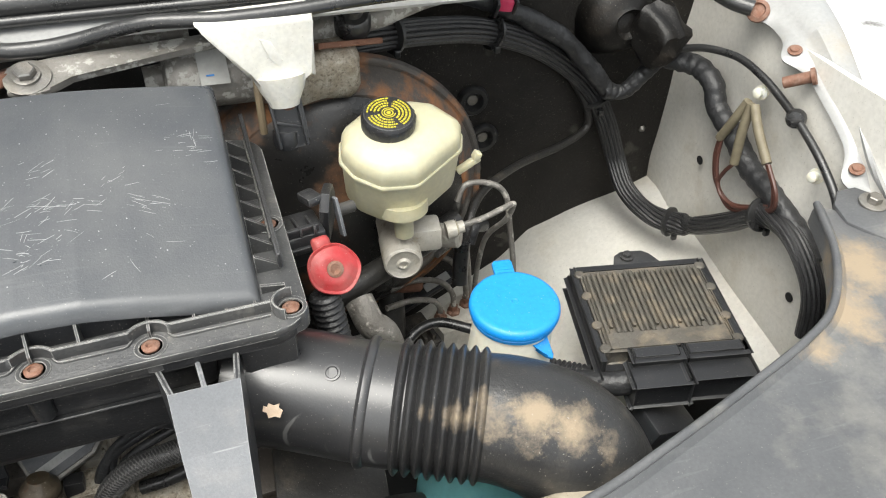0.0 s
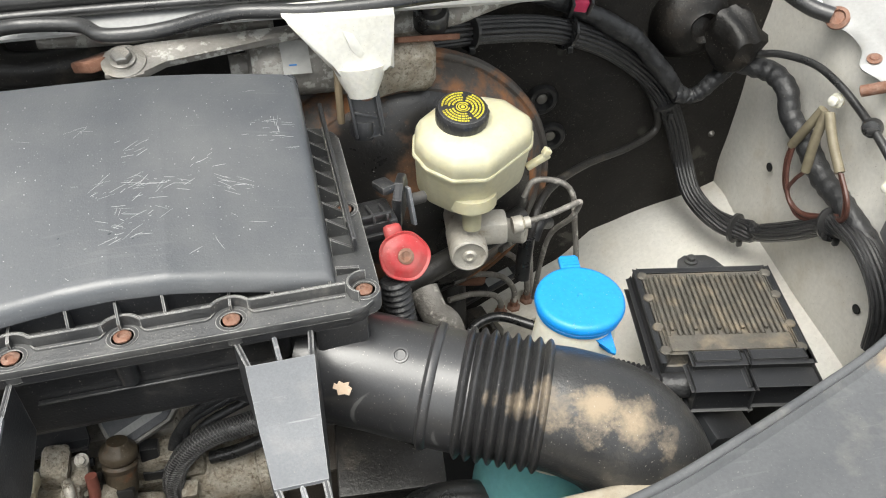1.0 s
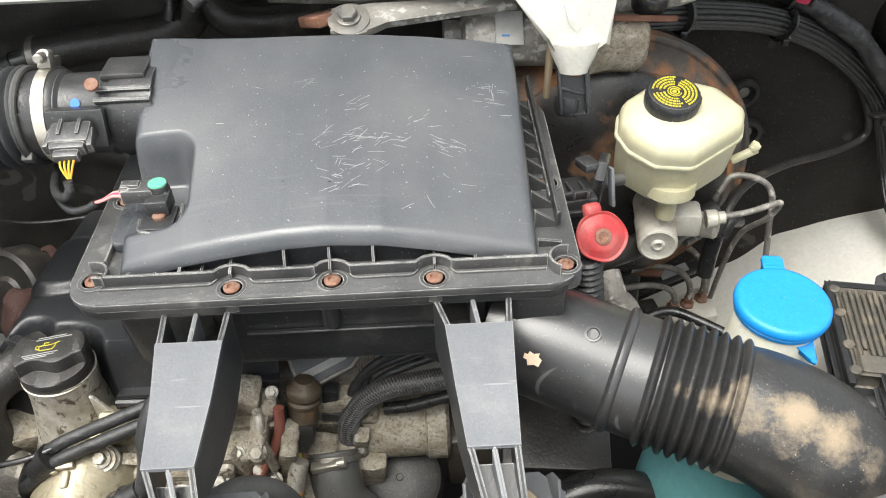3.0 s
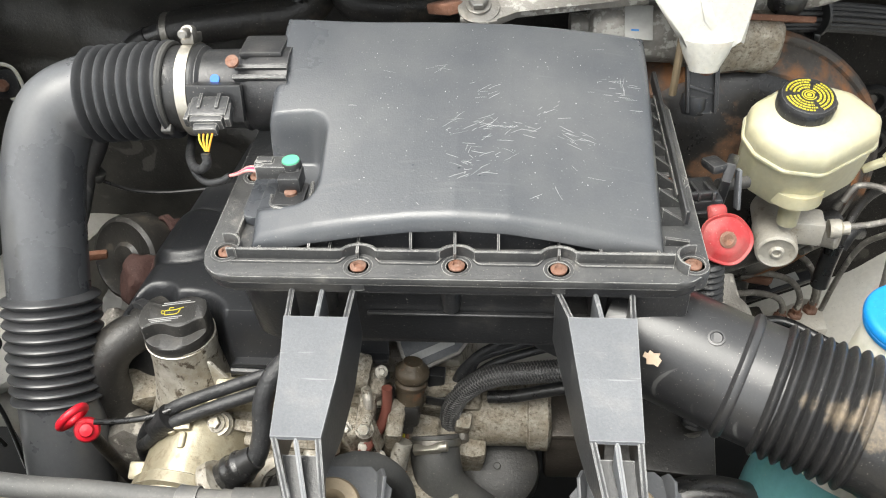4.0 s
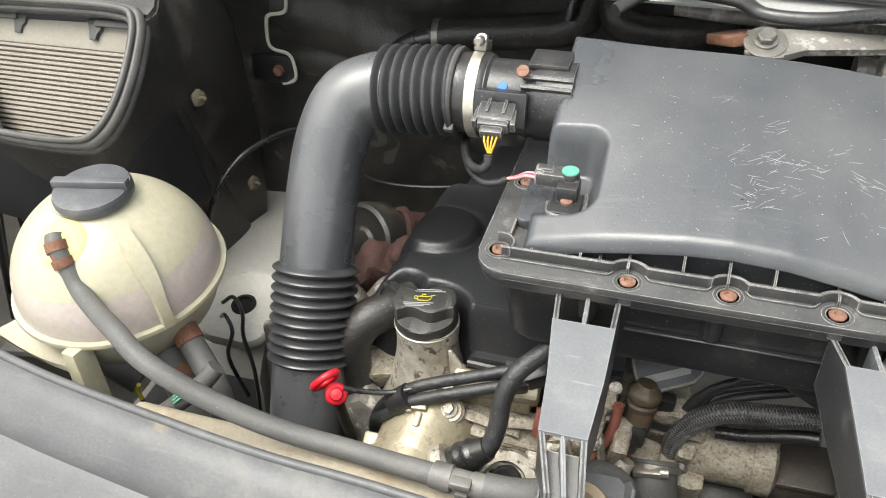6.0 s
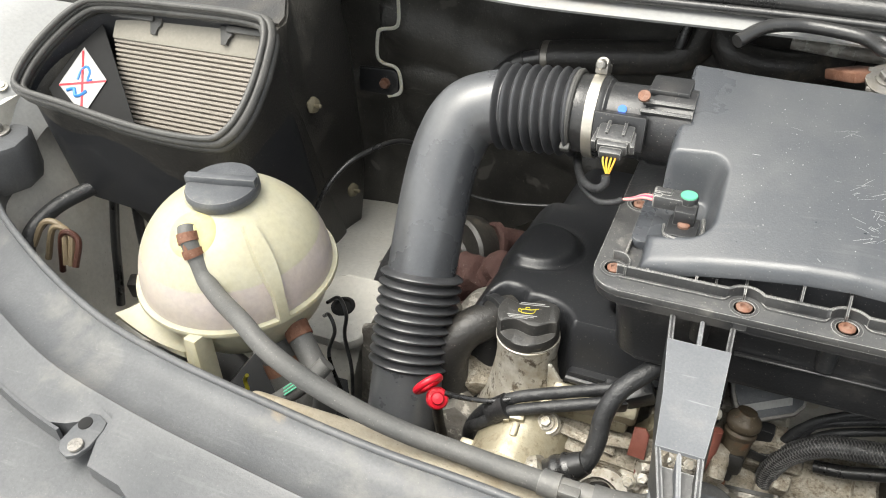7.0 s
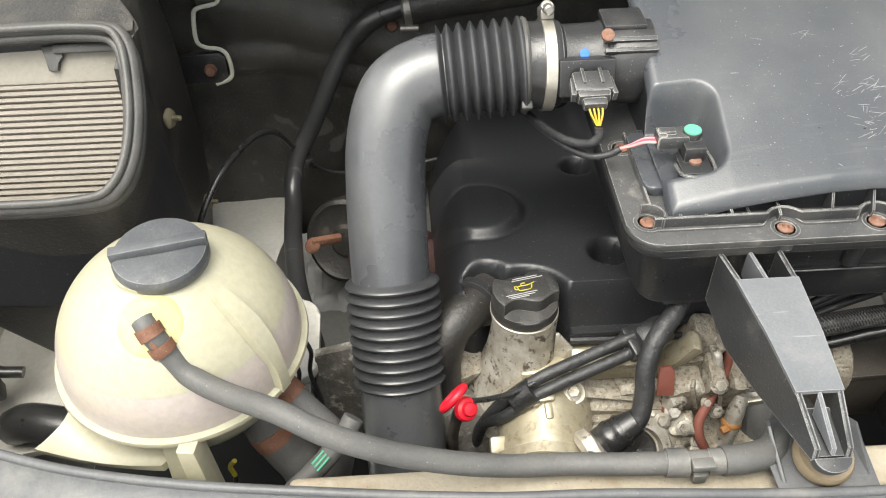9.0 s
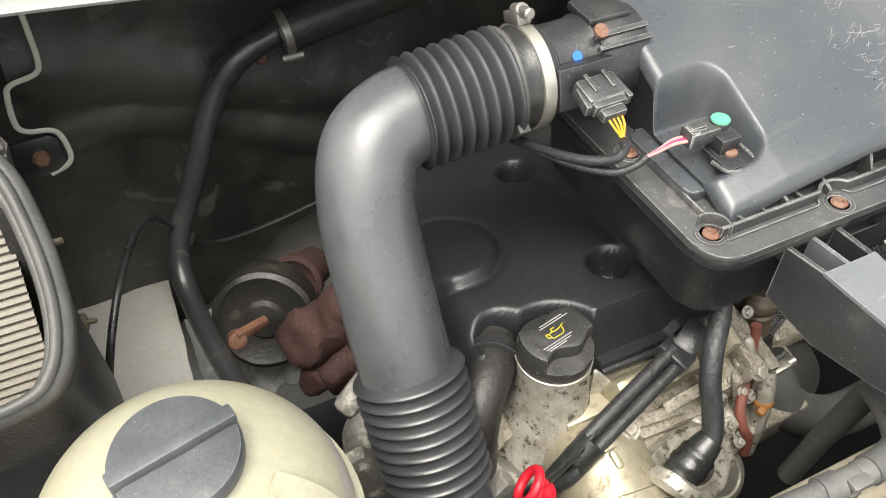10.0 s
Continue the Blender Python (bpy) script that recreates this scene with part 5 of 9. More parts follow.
NZ = Vector((-0.940, 0.513, 1.207))
out_way = (NZ - TC).normalized()
lathe(bm, TC + out_way * 0.1285, out_way, [(0.034, -0.008), (0.030, -0.002), (0.020, 0.002), (0.0135, 0.006), (0.0108, 0.010), (0, 0.010)], 32)
part("nozzle", bm, tank_yellow, tank, "yellowed outlet boss")
bm = bmesh.new()


def foot_web(u, v):
    # flares from the seam flange out and down to the mounting edge
    az = radians(198 + 62 * u)
    top = TC + Vector((0.132 * math.cos(az), 0.132 * math.sin(az), -0.006))
    out = Vector((-1.102 + 0.142 * u, 0.490 - 0.030 * u, 1.046 - 0.012 * math.sin(math.pi * u)))
    return top.lerp(out, v) + Vector((0.012, 0.012, -0.018)) * math.sin(math.pi * v)


sheet(bm, foot_web, steps(0, 1, 16), steps(0, 1, 10))
thicken(bm, 0.009)
part("foot", bm, tank_plastic, tank, "white moulded mounting foot")
for rx0, lean in ((-0.940, 0.004), (-0.915, 0.016)):
    bm = bmesh.new()
    plate(bm, [(-0.010, 0), (0.008, 0), (0.010 + lean, -0.15), (-0.016 + lean, -0.15)], 0.007 if lean < 0.01 else 0.030, (rx0, 0.466, 1.098), (1, -0.1, 0), (0, 0.12, 1), bevel=0.002)
    part("rib", bm, tank_plastic, tank)

# hose from the tank across to the engine
hp = [(-0.944, 0.510, 1.220), (-0.936, 0.500, 1.212), (-0.922, 0.492, 1.186), (-0.905, 0.480, 1.168), (-0.868, 0.458, 1.165), (-0.815, 0.425, 1.178), (-0.768, 0.402, 1.170), (-0.715, 0.396, 1.145), (-0.655, 0.398, 1.118), (-0.60, 0.402, 1.100), (-0.541, 0.406, 1.090), (-0.489, 0.400, 1.094), (-0.44, 0.396, 1.097)]
hs = thing("coolant_hose", (-0.7, 0.40, 1.06), "long grey rubber coolant hose crossing the front of the bay", "hose")
bm = tube(hp, 0.0115, 20)
part("hose", bm, grey_rubber, hs)
bm = bmesh.new()
sweep(bm, spline([(-0.9395, 0.504, 1.217), (-0.936, 0.500, 1.211), (-0.934, 0.498, 1.208)], 4), 0.0134, 20)
sweep(bm, spline([(-0.930, 0.4955, 1.201), (-0.928, 0.494, 1.197), (-0.926, 0.493, 1.193)], 4), 0.0134, 20)
sweep(bm, spline([(-0.936, 0.493, 1.214), (-0.931, 0.4875, 1.205), (-0.926, 0.4835, 1.196)], 4), 0.0035, 8)
part("spring_clip", bm, rust, hs, "coppery spring clip of two bands")
con2 = thing("hose_connector", (-0.41, 0.385, 1.07), "grey plastic quick connector joining two hoses", "connector")
bm = bmesh.new()
sweep(bm, spline([(-0.447, 0.397, 1.097), (-0.42, 0.396, 1.098), (-0.388, 0.394, 1.099)], 6), 0.0112, 20)
sweep(bm, spline([(-0.446, 0.397, 1.097), (-0.436, 0.396, 1.097), (-0.426, 0.396, 1.097)], 3), 0.0142, 20)
sweep(bm, spline([(-0.404, 0.395, 1.098), (-0.396, 0.394, 1.099), (-0.389, 0.394, 1.099)], 3), 0.0128, 20)
box(bm, (-0.414, 0.386, 1.108), (0.022, 0.012, 0.008), bevel=0.002)
box(bm, (-0.414, 0.386, 1.086), (0.014, 0.008, 0.014), bevel=0.002)
part("body", bm, connector_grey, con2)
bm = tube([(-0.392, 0.394, 1.099), (-0.365, 0.396, 1.098), (-0.338, 0.406, 1.094), (-0.314, 0.434, 1.084), (-0.292, 0.462, 1.066), (-0.268, 0.478, 1.035), (-0.255, 0.490, 0.98), (-0.257, 0.50, 0.90), (-0.26, 0.51, 0.80)], 0.0148, 18)
solo("coolant_hose", bm, grey_rubber, "grey rubber hose arching over behind the connector", "hose")
# hoses below the tank
hb = thing("tank_hose", (-0.80, 0.53, 0.85), "grey rubber hose with rusty clips below the tank", "hose")
bm = tube([(-0.850, 0.555, 1.072), (-0.831, 0.542, 1.050), (-0.808, 0.527, 1.030), (-0.786, 0.512, 1.012), (-0.778, 0.505, 0.985), (-0.790, 0.505, 0.92), (-0.80, 0.52, 0.80)], 0.0165, 20)
part("hose", bm, grey_rubber, hb)
bm = tube([(-0.840, 0.548, 1.060), (-0.833, 0.5435, 1.052), (-0.826, 0.539, 1.046)], 0.0180, 20)
part("clip", bm, rust, hb, "rusty band clip")
hb2 = thing("tank_hose", (-0.84, 0.53, 0.8), "thick black hose with a rust-stained clip under the tank", "hose")
bm = tube([(-0.880, 0.55, 1.03), (-0.862, 0.535, 1.00), (-0.845, 0.525, 0.97), (-0.825, 0.515, 0.93), (-0.81, 0.51, 0.80)], 0.027, 20)
part("hose", bm, grey_rubber, hb2)
bm = tube([(-0.862, 0.535, 1.00), (-0.858, 0.5325, 0.993), (-0.853, 0.530, 0.985)], 0.0284, 20)
part("clip", bm, rust, hb2, "rusty clip")
hb3 = thing("tank_hose", (-0.86, 0.49, 0.9), "grey hose with a green paint mark", "hose")
bm = tube([(-0.755, 0.490, 1.07), (-0.768, 0.475, 1.055), (-0.786, 0.462, 1.04), (-0.806, 0.450, 1.025), (-0.828, 0.440, 1.005), (-0.845, 0.435, 0.95)], 0.0115, 18)
part("hose", bm, grey_rubber, hb3)
bm = bmesh.new()
for k in range(3):
    sweep(bm, spline([(-0.782 - 0.003 * k, 0.4545 + 0.004 * k, 1.0515 + 0.0005 * k), (-0.789 - 0.003 * k, 0.449 + 0.004 * k, 1.0465 + 0.0005 * k), (-0.795 - 0.003 * k, 0.4455 + 0.004 * k, 1.0415 + 0.0005 * k)], 3), 0.0013, 6)
part("paint_mark", bm, green, hb3, "smeared green paint marks")

# hoses along the firewall
h5 = thing("heater_hose", (-0.55, 1.15, 1.2), "thick black heater hose along the firewall", "hose", "heater hoses")
bm = tube([(-0.684, 1.150, 1.205), (-0.62, 1.152, 1.215), (-0.534, 1.160, 1.222), (-0.47, 1.165, 1.230), (-0.435, 1.17, 1.258), (-0.42, 1.18, 1.33)], 0.0285, 22)
part("hose", bm, dirty_black, h5)
bm = bmesh.new()
lathe(bm, (-0.682, 1.150, 1.205), (1, 0.02, 0.1), [(0.0287, 0), (0.0300, 0.001), (0.0300, 0.011), (0.0287, 0.012)], 28)
lathe(bm, (-0.678, 1.128, 1.182), (1, 0, 0), [(0.006, -0.01), (0.006, 0.018), (0, 0.019)], 12)
part("clamp", bm, steel, h5, "steel worm clamp")
bm = tube([(-0.40, 1.20, 1.33), (-0.385, 1.15, 1.262), (-0.34, 1.145, 1.245), (-0.27, 1.15, 1.246), (-0.235, 1.17, 1.255), (-0.22, 1.2, 1.32)], 0.027, 22)
solo("heater_hose", bm, dirty_black, "short thick black heater hose turning into the firewall", "hose", "heater hoses")
pp = thing("heater_pipe", (-0.85, 1.12, 0.6), "thin black metal pipe bent down along the firewall", "pipe")
bm = tube([(-0.68, 1.156, 1.205), (-0.733, 1.153, 1.187), (-0.769, 1.152, 1.152), (-0.797, 1.143, 1.109), (-0.824, 1.13, 1.055), (-0.85, 1.122, 1.004), (-0.874, 1.108, 0.965), (-0.886, 1.085, 0.927), (-0.886, 1.045, 0.906), (-0.882, 0.98, 0.904), (-0.874, 0.91, 0.908), (-0.862, 0.84, 0.912), (-0.842, 0.77, 0.905), (-0.828, 0.72, 0.86), (-0.826, 0.70, 0.70)], 0.0150, 18)
part("pipe", bm, duct_plastic, pp)
bm = tube([(-0.715, 1.154, 1.195), (-0.742, 1.153, 1.180), (-0.765, 1.152, 1.157)], 0.0172, 18)
part("sleeve", bm, rubber, pp)
bm = bmesh.new()
lathe(bm, (-0.8705, 1.117, 0.952), (0.4, 0.12, 0.75), [(0.0165, -0.008), (0.0175, -0.006), (0.0175, 0.006), (0.0165, 0.008)], 18)
part("clip", bm, seal_rubber, pp)
bm = bmesh.new()
lathe(bm, (-0.702, 1.197, 1.151), (0, -1, 0.3), [(0.010, -0.01), (0.010, 0.006), (0.007, 0.01), (0, 0.01)], 12)
solo("firewall_bolt", bm, rust_bolt, "rusty bolt in the felt pad", "bolt")
bm = tube([(-0.880, 1.105, 0.985), (-0.895, 1.09, 1.02), (-0.910, 1.06, 1.048), (-0.925, 1.02, 1.065), (-0.945, 0.97, 1.070), (-0.963, 0.925, 1.065), (-0.985, 0.885, 1.035), (-1.005, 0.86, 0.98), (-1.02, 0.84, 0.90), (-1.02, 0.82, 0.80)], 0.0048, 10)
solo("thin_cable", bm, rubber, "thin black cable arching from the pipe clip", "cable")
bm = tube([(-0.87, 1.11, 0.95), (-0.82, 1.14, 0.90), (-0.74, 1.16, 0.885), (-0.62, 1.17, 0.90), (-0.5, 1.17, 0.93)], 0.0035, 8)
solo("thin_cable", bm, rubber, "thin black cable along the firewall felt", "cable")
bm = tube([(-0.46, 1.13, 1.26), (-0.455, 1.14, 1.28), (-0.44, 1.16, 1.34), (-0.43, 1.18, 1.4)], 0.008, 10)
solo("thin_cable", bm, rubber, "black cable rising behind the heater hose", "cable")

# ---- cabin air intake box with its rubber seal and filter ----
ib = thing("cabin_intake_box", (-1.2, 0.95, 0.78), "black felt-covered cabin air intake box with an open rubber-lipped mouth", "air intake")
SEAL = [(-1.412, 0.718), (-1.394, 0.766), (-1.350, 0.815), (-1.300, 0.829), (-1.15, 0.834), (-1.03, 0.834), (-0.995, 0.822), (-0.983, 0.775), (-0.984, 0.725), (-1.000, 0.690), (-1.035, 0.677), (-1.15, 0.676), (-1.30, 0.688), (-1.396, 0.697)]


def on_mouth(x, y, d=0.0):
    n = Vector((0, -0.8, 1)).normalized()
    return Vector((x, y, 1.29 + 0.8 * (y - 0.75))) + n * d


mouth = spline([on_mouth(x, y) for x, y in SEAL], 6, closed=True)
mc = sum(mouth, Vector()) / len(mouth)


def inset(p, s):
    return mc + (p - mc) * s


bm = bmesh.new()
sweep(bm, mouth, 0.0080, 12, closed=True)
seal_ = part("mouth_seal", bm, seal_rubber, ib, "thick lipped rubber seal")
for off, s_in, r_lip in (((0, -0.007, 0.008), 0.975, 0.0048), ((0, -0.001, -0.004), 0.945, 0.0050), ((0, 0.008, -0.013), 0.995, 0.0075)):
    bm = bmesh.new()
    sweep(bm, [inset(q, s_in) + Vector(off) for q in mouth], r_lip, 10, closed=True)
    part("lip", bm, seal_rubber, seal_)
# box walls: from the mouth inwards and down the outside
bm = bmesh.new()
low = []
for p in mouth:
    q = inset(p, 1.0)
    back = min(max((q.y - 0.675) / 0.16, 0.0), 1.0)
    x = np.interp(q.x, (-1.42, -1.2, -0.985), (-1.20, -1.12, -1.045))
    low.append(Vector((x, 0.84 + 0.26 * back, 0.66)))
lev = [[bm.verts.new(p + Vector((0, 0.01, -0.012))) for p in mouth]]
for f in (0.12, 0.3, 0.5, 0.75, 1.0):
    ring = []
    for p, q in zip(mouth, low):
        v = (p + Vector((0, 0.01, -0.012))).lerp(q, f)
        v += noise.noise_vector(v * 6) * 0.010 * math.sin(math.pi * f) + Vector((0, -0.016 * math.sin(math.pi * f), 0))
        ring.append(bm.verts.new(v))
    lev.append(ring)
n_m = len(mouth)
for a, b in zip(lev, lev[1:]):
    for k in range(n_m):
        bm.faces.new((a[k], a[(k + 1) % n_m], b[(k + 1) % n_m], b[k]))
part("front_shell", bm, box_felt, ib)
bm = bmesh.new()


def flank(u, v):
    # the side towards the engine, from the mouth back to the firewall
    y = 0.80 + (1.13 - 0.80) * u
    zt = float(np.interp(y, (0.70, 0.83, 0.95, 1.25), (1.245, 1.345, 1.355, 1.34)))
    z = 0.72 + (zt - 0.72) * v
    x = -0.985 - 0.075 * (1 - v) ** 1.3 - 0.050 * v ** 3 * min(max((y - 0.85) / 0.08, 0.0), 1.0) + 0.010 * noise.noise(Vector((y * 6, z * 6, 21)))
    x -= 0.11 * max(0.0, (u - 0.86) / 0.14) ** 2 + 0.012 * max(0.0, (0.25 - u) / 0.25) ** 2
    return x, y, z


sheet(bm, flank, steps(0, 1, 34), steps(0, 1, 34))
thicken(bm, 0.012)
part("side_shell", bm, box_felt, ib)
bm = bmesh.new()
sheet(bm, lambda u, v: (-0.988 - 0.045 * min(1.0, max(0.0, (0.42 * v - 0.015) / 0.08)) - 0.43 * u, 0.835 + 0.42 * v, 1.352 + 0.01 * math.sin(3 * v) + 0.008 * noise.noise(Vector((u * 4, v * 4, 31)))), steps(0, 1, 20), steps(0, 1, 20))
thicken(bm, 0.012)
part("top_shell", bm, box_felt, ib)
bm = bmesh.new()
inner = [inset(p, 0.965) + Vector((0, 0.012, -0.02)) for p in mouth]
deep = [Vector((mc.x + (p.x - mc.x) * 0.98, 0.80 + (p.y - 0.75) * 1.1, 1.03)) for p in mouth]
a = [bm.verts.new(p) for p in inner]
b = [bm.verts.new(p) for p in deep]
for k in range(n_m):
    bm.faces.new((a[k], a[(k + 1) % n_m], b[(k + 1) % n_m], b[k]))
bm.faces.new(b)
part("inner_duct", bm, cover_black, ib)
# pleated filter leaning inside the mouth
fl = thing("cabin_filter", (-1.15, 0.84, 1.1), "pleated off-white cabin air filter inside the intake", "air filter")
FO, FX, FY = Vector((-1.29, 0.843, 1.305)), Vector((1, -0.02, 0.01)).normalized(), Vector((0.10, -0.62, -0.80)).normalized()
bm = bmesh.new()
nrm = FX.cross(FY).normalized()
if nrm.y > 0:
    nrm = -nrm
rows_f = []
for k in range(25):
    for step_, h in ((0.0, 0.0), (0.24, 0.0065), (0.76, 0.0065)):
        v = 0.019 + 0.0072 * (k + step_)
        x0, x1 = -0.022 + 0.30 * v, 0.283 - 0.15 * v
        rows_f.append([bm.verts.new(FO + FX * x0 + FY * v + nrm * h), bm.verts.new(FO + FX * x1 + FY * v + nrm * h)])
for r, s in zip(rows_f, rows_f[1:]):
    bm.faces.new((r[0], r[1], s[1], s[0]))
part("pleats", bm, filter_paper, fl, "dusty pleated paper", smooth=0)
bm = bmesh.new()
box(bm, FO + FX * 0.135 - FY * 0.006 + nrm * 0.002, (0.30, 0.052, 0.012), turn=(52, 0, 0), bevel=0.004)
part("frame", bm, filter_frame_mat, fl, "felted cream frame")
for fx0 in (0.07, 0.205):
    bm = bmesh.new()
    plate(bm, [(-0.013, -0.006), (0.013, -0.006), (0.010, 0.008), (0.004, 0.012), (0.003, 0.022), (-0.008, 0.022), (-0.008, 0.010)], 0.006, FO + FX * fx0 - FY * 0.016 + nrm * 0.014, FX, FY, bevel=0.001)
    box(bm, FO + FX * (fx0 + (-0.045 if fx0 < 0.1 else 0.045)) - FY * 0.018 + nrm * 0.016, (0.085, 0.010, 0.006), turn=(52, 0, 0), bevel=0.002)
    part("clip", bm, seal_rubber, fl, "grey plastic retaining clip")
# warning sticker on the dark inner wall
st = thing("warning_sticker", (-1.30, 0.75, 1.2), "white diamond sticker with a red cross over a blue hose picture", "sticker")
SO = on_mouth(-1.320, 0.7295, -0.035)
SX, SY = Vector((1, 0, 0)), Vector((0, 1, 0.8)).normalized()
bm = bmesh.new()
plate(bm, [(-0.064, -0.018), (-0.020, -0.052), (0.100, -0.064), (0.122, -0.062), (0.122, -0.048), (-0.004, 0.100), (-0.010, 0.104), (-0.040, 0.060)], 0.002, SO - SX.cross(SY) * 0.004, SX, SY)
part("backing", bm, dark_void, st, smooth=0)
bm = bmesh.new()
plate(bm, [(0.025, -0.052), (0.043, 0.012), (-0.024, 0.060), (-0.045, -0.009)], 0.0006, SO, SX, SY)
part("diamond", bm, sticker_white, st, smooth=0)
for ang in (13, 113):
    bm = bmesh.new()
    c, s = math.cos(radians(ang)), math.sin(radians(ang))
    half = 0.044 if ang < 90 else 0.058
    pts = [(-half, -0.0018), (half, -0.0018), (half, 0.0018), (-half, 0.0018)]
    plate(bm, [(x * c - y * s, x * s + y * c) for x, y in pts], 0.0005, SO + SX.cross(SY) * (0.0008 + 0.0003 * ang / 90), SX, SY)
    part("red_bar", bm, bright_red, st, smooth=0)
bm = bmesh.new()
tube([SO + SX * a + SY * b + SX.cross(SY) * 0.0006 for a, b in ((-0.012, 0.004), (-0.012, 0.02), (-0.004, 0.028), (0.006, 0.02), (0.008, 0.006), (0.016, 0.008))], 0.0022, 8, bm=bm)
tube([SO + SX * a + SY * b + SX.cross(SY) * 0.0006 for a, b in ((-0.024, -0.016), (-0.012, -0.012), (-0.004, -0.022), (0.006, -0.02), (0.014, -0.012))], 0.0032, 8, bm=bm)
part("blue_figure", bm, sticker_blue, st)
# clips on the side of the box and lugs with bolts at the back
for cx, cy, cz in ((-1.004, 0.913, 1.18), (-1.022, 1.03, 0.937)):
    bm = bmesh.new()
    lathe(bm, (cx, cy, cz), (1, -0.25, 0.15), [(0.0135, 0), (0.0135, 0.003), (0.010, 0.005), (0.0035, 0.006), (0.0035, 0.018), (0, 0.019)], 18, dent=lambda a, h: 1 + 0.06 * math.cos(5 * a))
    solo("speed_clip", bm, dirty_sleeve, "dirty steel speed clip on a stud", "clip", "stud clips")
lug = thing("box_lugs", (-1.03, 1.2, 1.05), "black plastic mounting lugs with rusty bolts and a white painted edge", "bracket")
for lz, ly in ((1.226, 1.232), (1.103, 1.196)):
    bm = bmesh.new()
    plate(bm, [(-0.055, -0.026), (0.018, -0.028), (0.030, -0.018), (0.030, 0.018), (0.020, 0.026), (-0.055, 0.022)], 0.014, (-1.005, ly - 0.016, lz), (1, 0, 0), (0, 0.15, 1), bevel=0.005)
    e = part("lug", bm, black_plastic, lug)
    bm = bmesh.new()
    lathe(bm, (-1.002, ly - 0.030, lz), (0.1, -1, 0.1), [(0.0105, 0), (0.0105, 0.006), (0.0075, 0.011), (0, 0.012)], 14, dent=lambda a, h: 1 + 0.05 * math.cos(6 * a))
    part("bolt", bm, rust_bolt, e, "rusty bolt")
bm = bmesh.new()
pl = [(-0.960, 1.166, 1.31), (-0.961, 1.166, 1.268), (-0.963, 1.165, 1.232), (-0.972, 1.165, 1.218), (-1.001, 1.165, 1.211), (-1.009, 1.165, 1.196), (-1.013, 1.165, 1.158), (-1.003, 1.165, 1.145), (-0.980, 1.165, 1.140), (-0.970, 1.165, 1.128), (-0.968, 1.165, 1.098), (-0.976, 1.165, 1.084), (-0.998, 1.165, 1.076)]
sweep(bm, spline(pl, 6), 0.0036, 8, squash=(0.6, (0, 1, 0)))
part("painted_edge", bm, bottle_plastic, lug, "white painted sheet edge showing round the lugs")
# ---- engine: cover, head, filler, housings ----
HOLES = ((-0.424, 0.743, 0.024), (-0.429, 0.965, 0.021))


def cover_z(x, y):
    z = 1.058 - 0.13 * (y - 0.72)
    if y < 0.682:
        z -= 0.070 * min(1.0, (0.682 - y) / 0.016) ** 1.4
    side = -0.650 + (0.03 if y > 1.0 else 0)
    if x < side + 0.05:
        z -= 0.055 * ((side + 0.05 - x) / 0.05) ** 2
    d = math.hypot(x + 0.590, y - 0.850)
    z += 0.011 / (1 + math.exp((d - 0.060) / 0.0020))
    z -= 0.003 * math.exp(-(((d - 0.068) / 0.005) ** 2))
    s = x + 0.392 + 0.05 * (y - 0.8)
    z += 0.014 / (1 + math.exp(-s / 0.003))
    d = math.hypot(x + 0.592, y - 0.703)
    z -= 0.045 / (1 + math.exp((d - 0.027) / 0.002))
    d = math.hypot(x + 0.548, y - 0.660)
    z -= 0.09 / (1 + math.exp((d - 0.054) / 0.0020))
    if x < -0.560:
        z -= 0.09 / (1 + math.exp((y - 0.680) / 0.0020))
    for hx, hy, hr in HOLES:
        d = math.hypot(x - hx, y - hy)
        z -= 0.05 / (1 + math.exp((d - hr) / 0.0016))
    return z


cov = thing("engine_cover", (-0.35, 0.9, 0.98), "dusty black plastic engine cover with round mounting holes", "engine cover")
bm = bmesh.new()
cx, cy = steps(-0.655, -0.02, 152), steps(0.652, 1.16, 120)
grid = {}
for i, x in enumerate(cx):
    for j, y in enumerate(cy):
        if x > -0.285 and y < 0.735:
            continue
        grid[i, j] = bm.verts.new((x, y, cover_z(x, y)))
for i in range(len(cx) - 1):
    for j in range(len(cy) - 1):
        q = [(i, j), (i + 1, j), (i + 1, j + 1), (i, j + 1)]
        if all(k in grid for k in q):
            bm.faces.new([grid[k] for k in q])
thicken(bm, 0.005)
part("shell", bm, cover_black, cov, smooth=60)
bm = bmesh.new()
tube([(-0.488, 0.649, 0.987), (-0.42, 0.648, 0.986), (-0.34, 0.648, 0.986), (-0.287, 0.649, 0.986)], 0.005, 8, bm=bm)
part("front_lip", bm, cover_black, cov)
bm = bmesh.new()
hexbolt(bm, (-0.592, 0.703, 1.006), (0, 0, 1), 0.009, 0.008, 1.6)
part("bolt", bm, rust_bolt, cov, "rusty bolt in its recess")

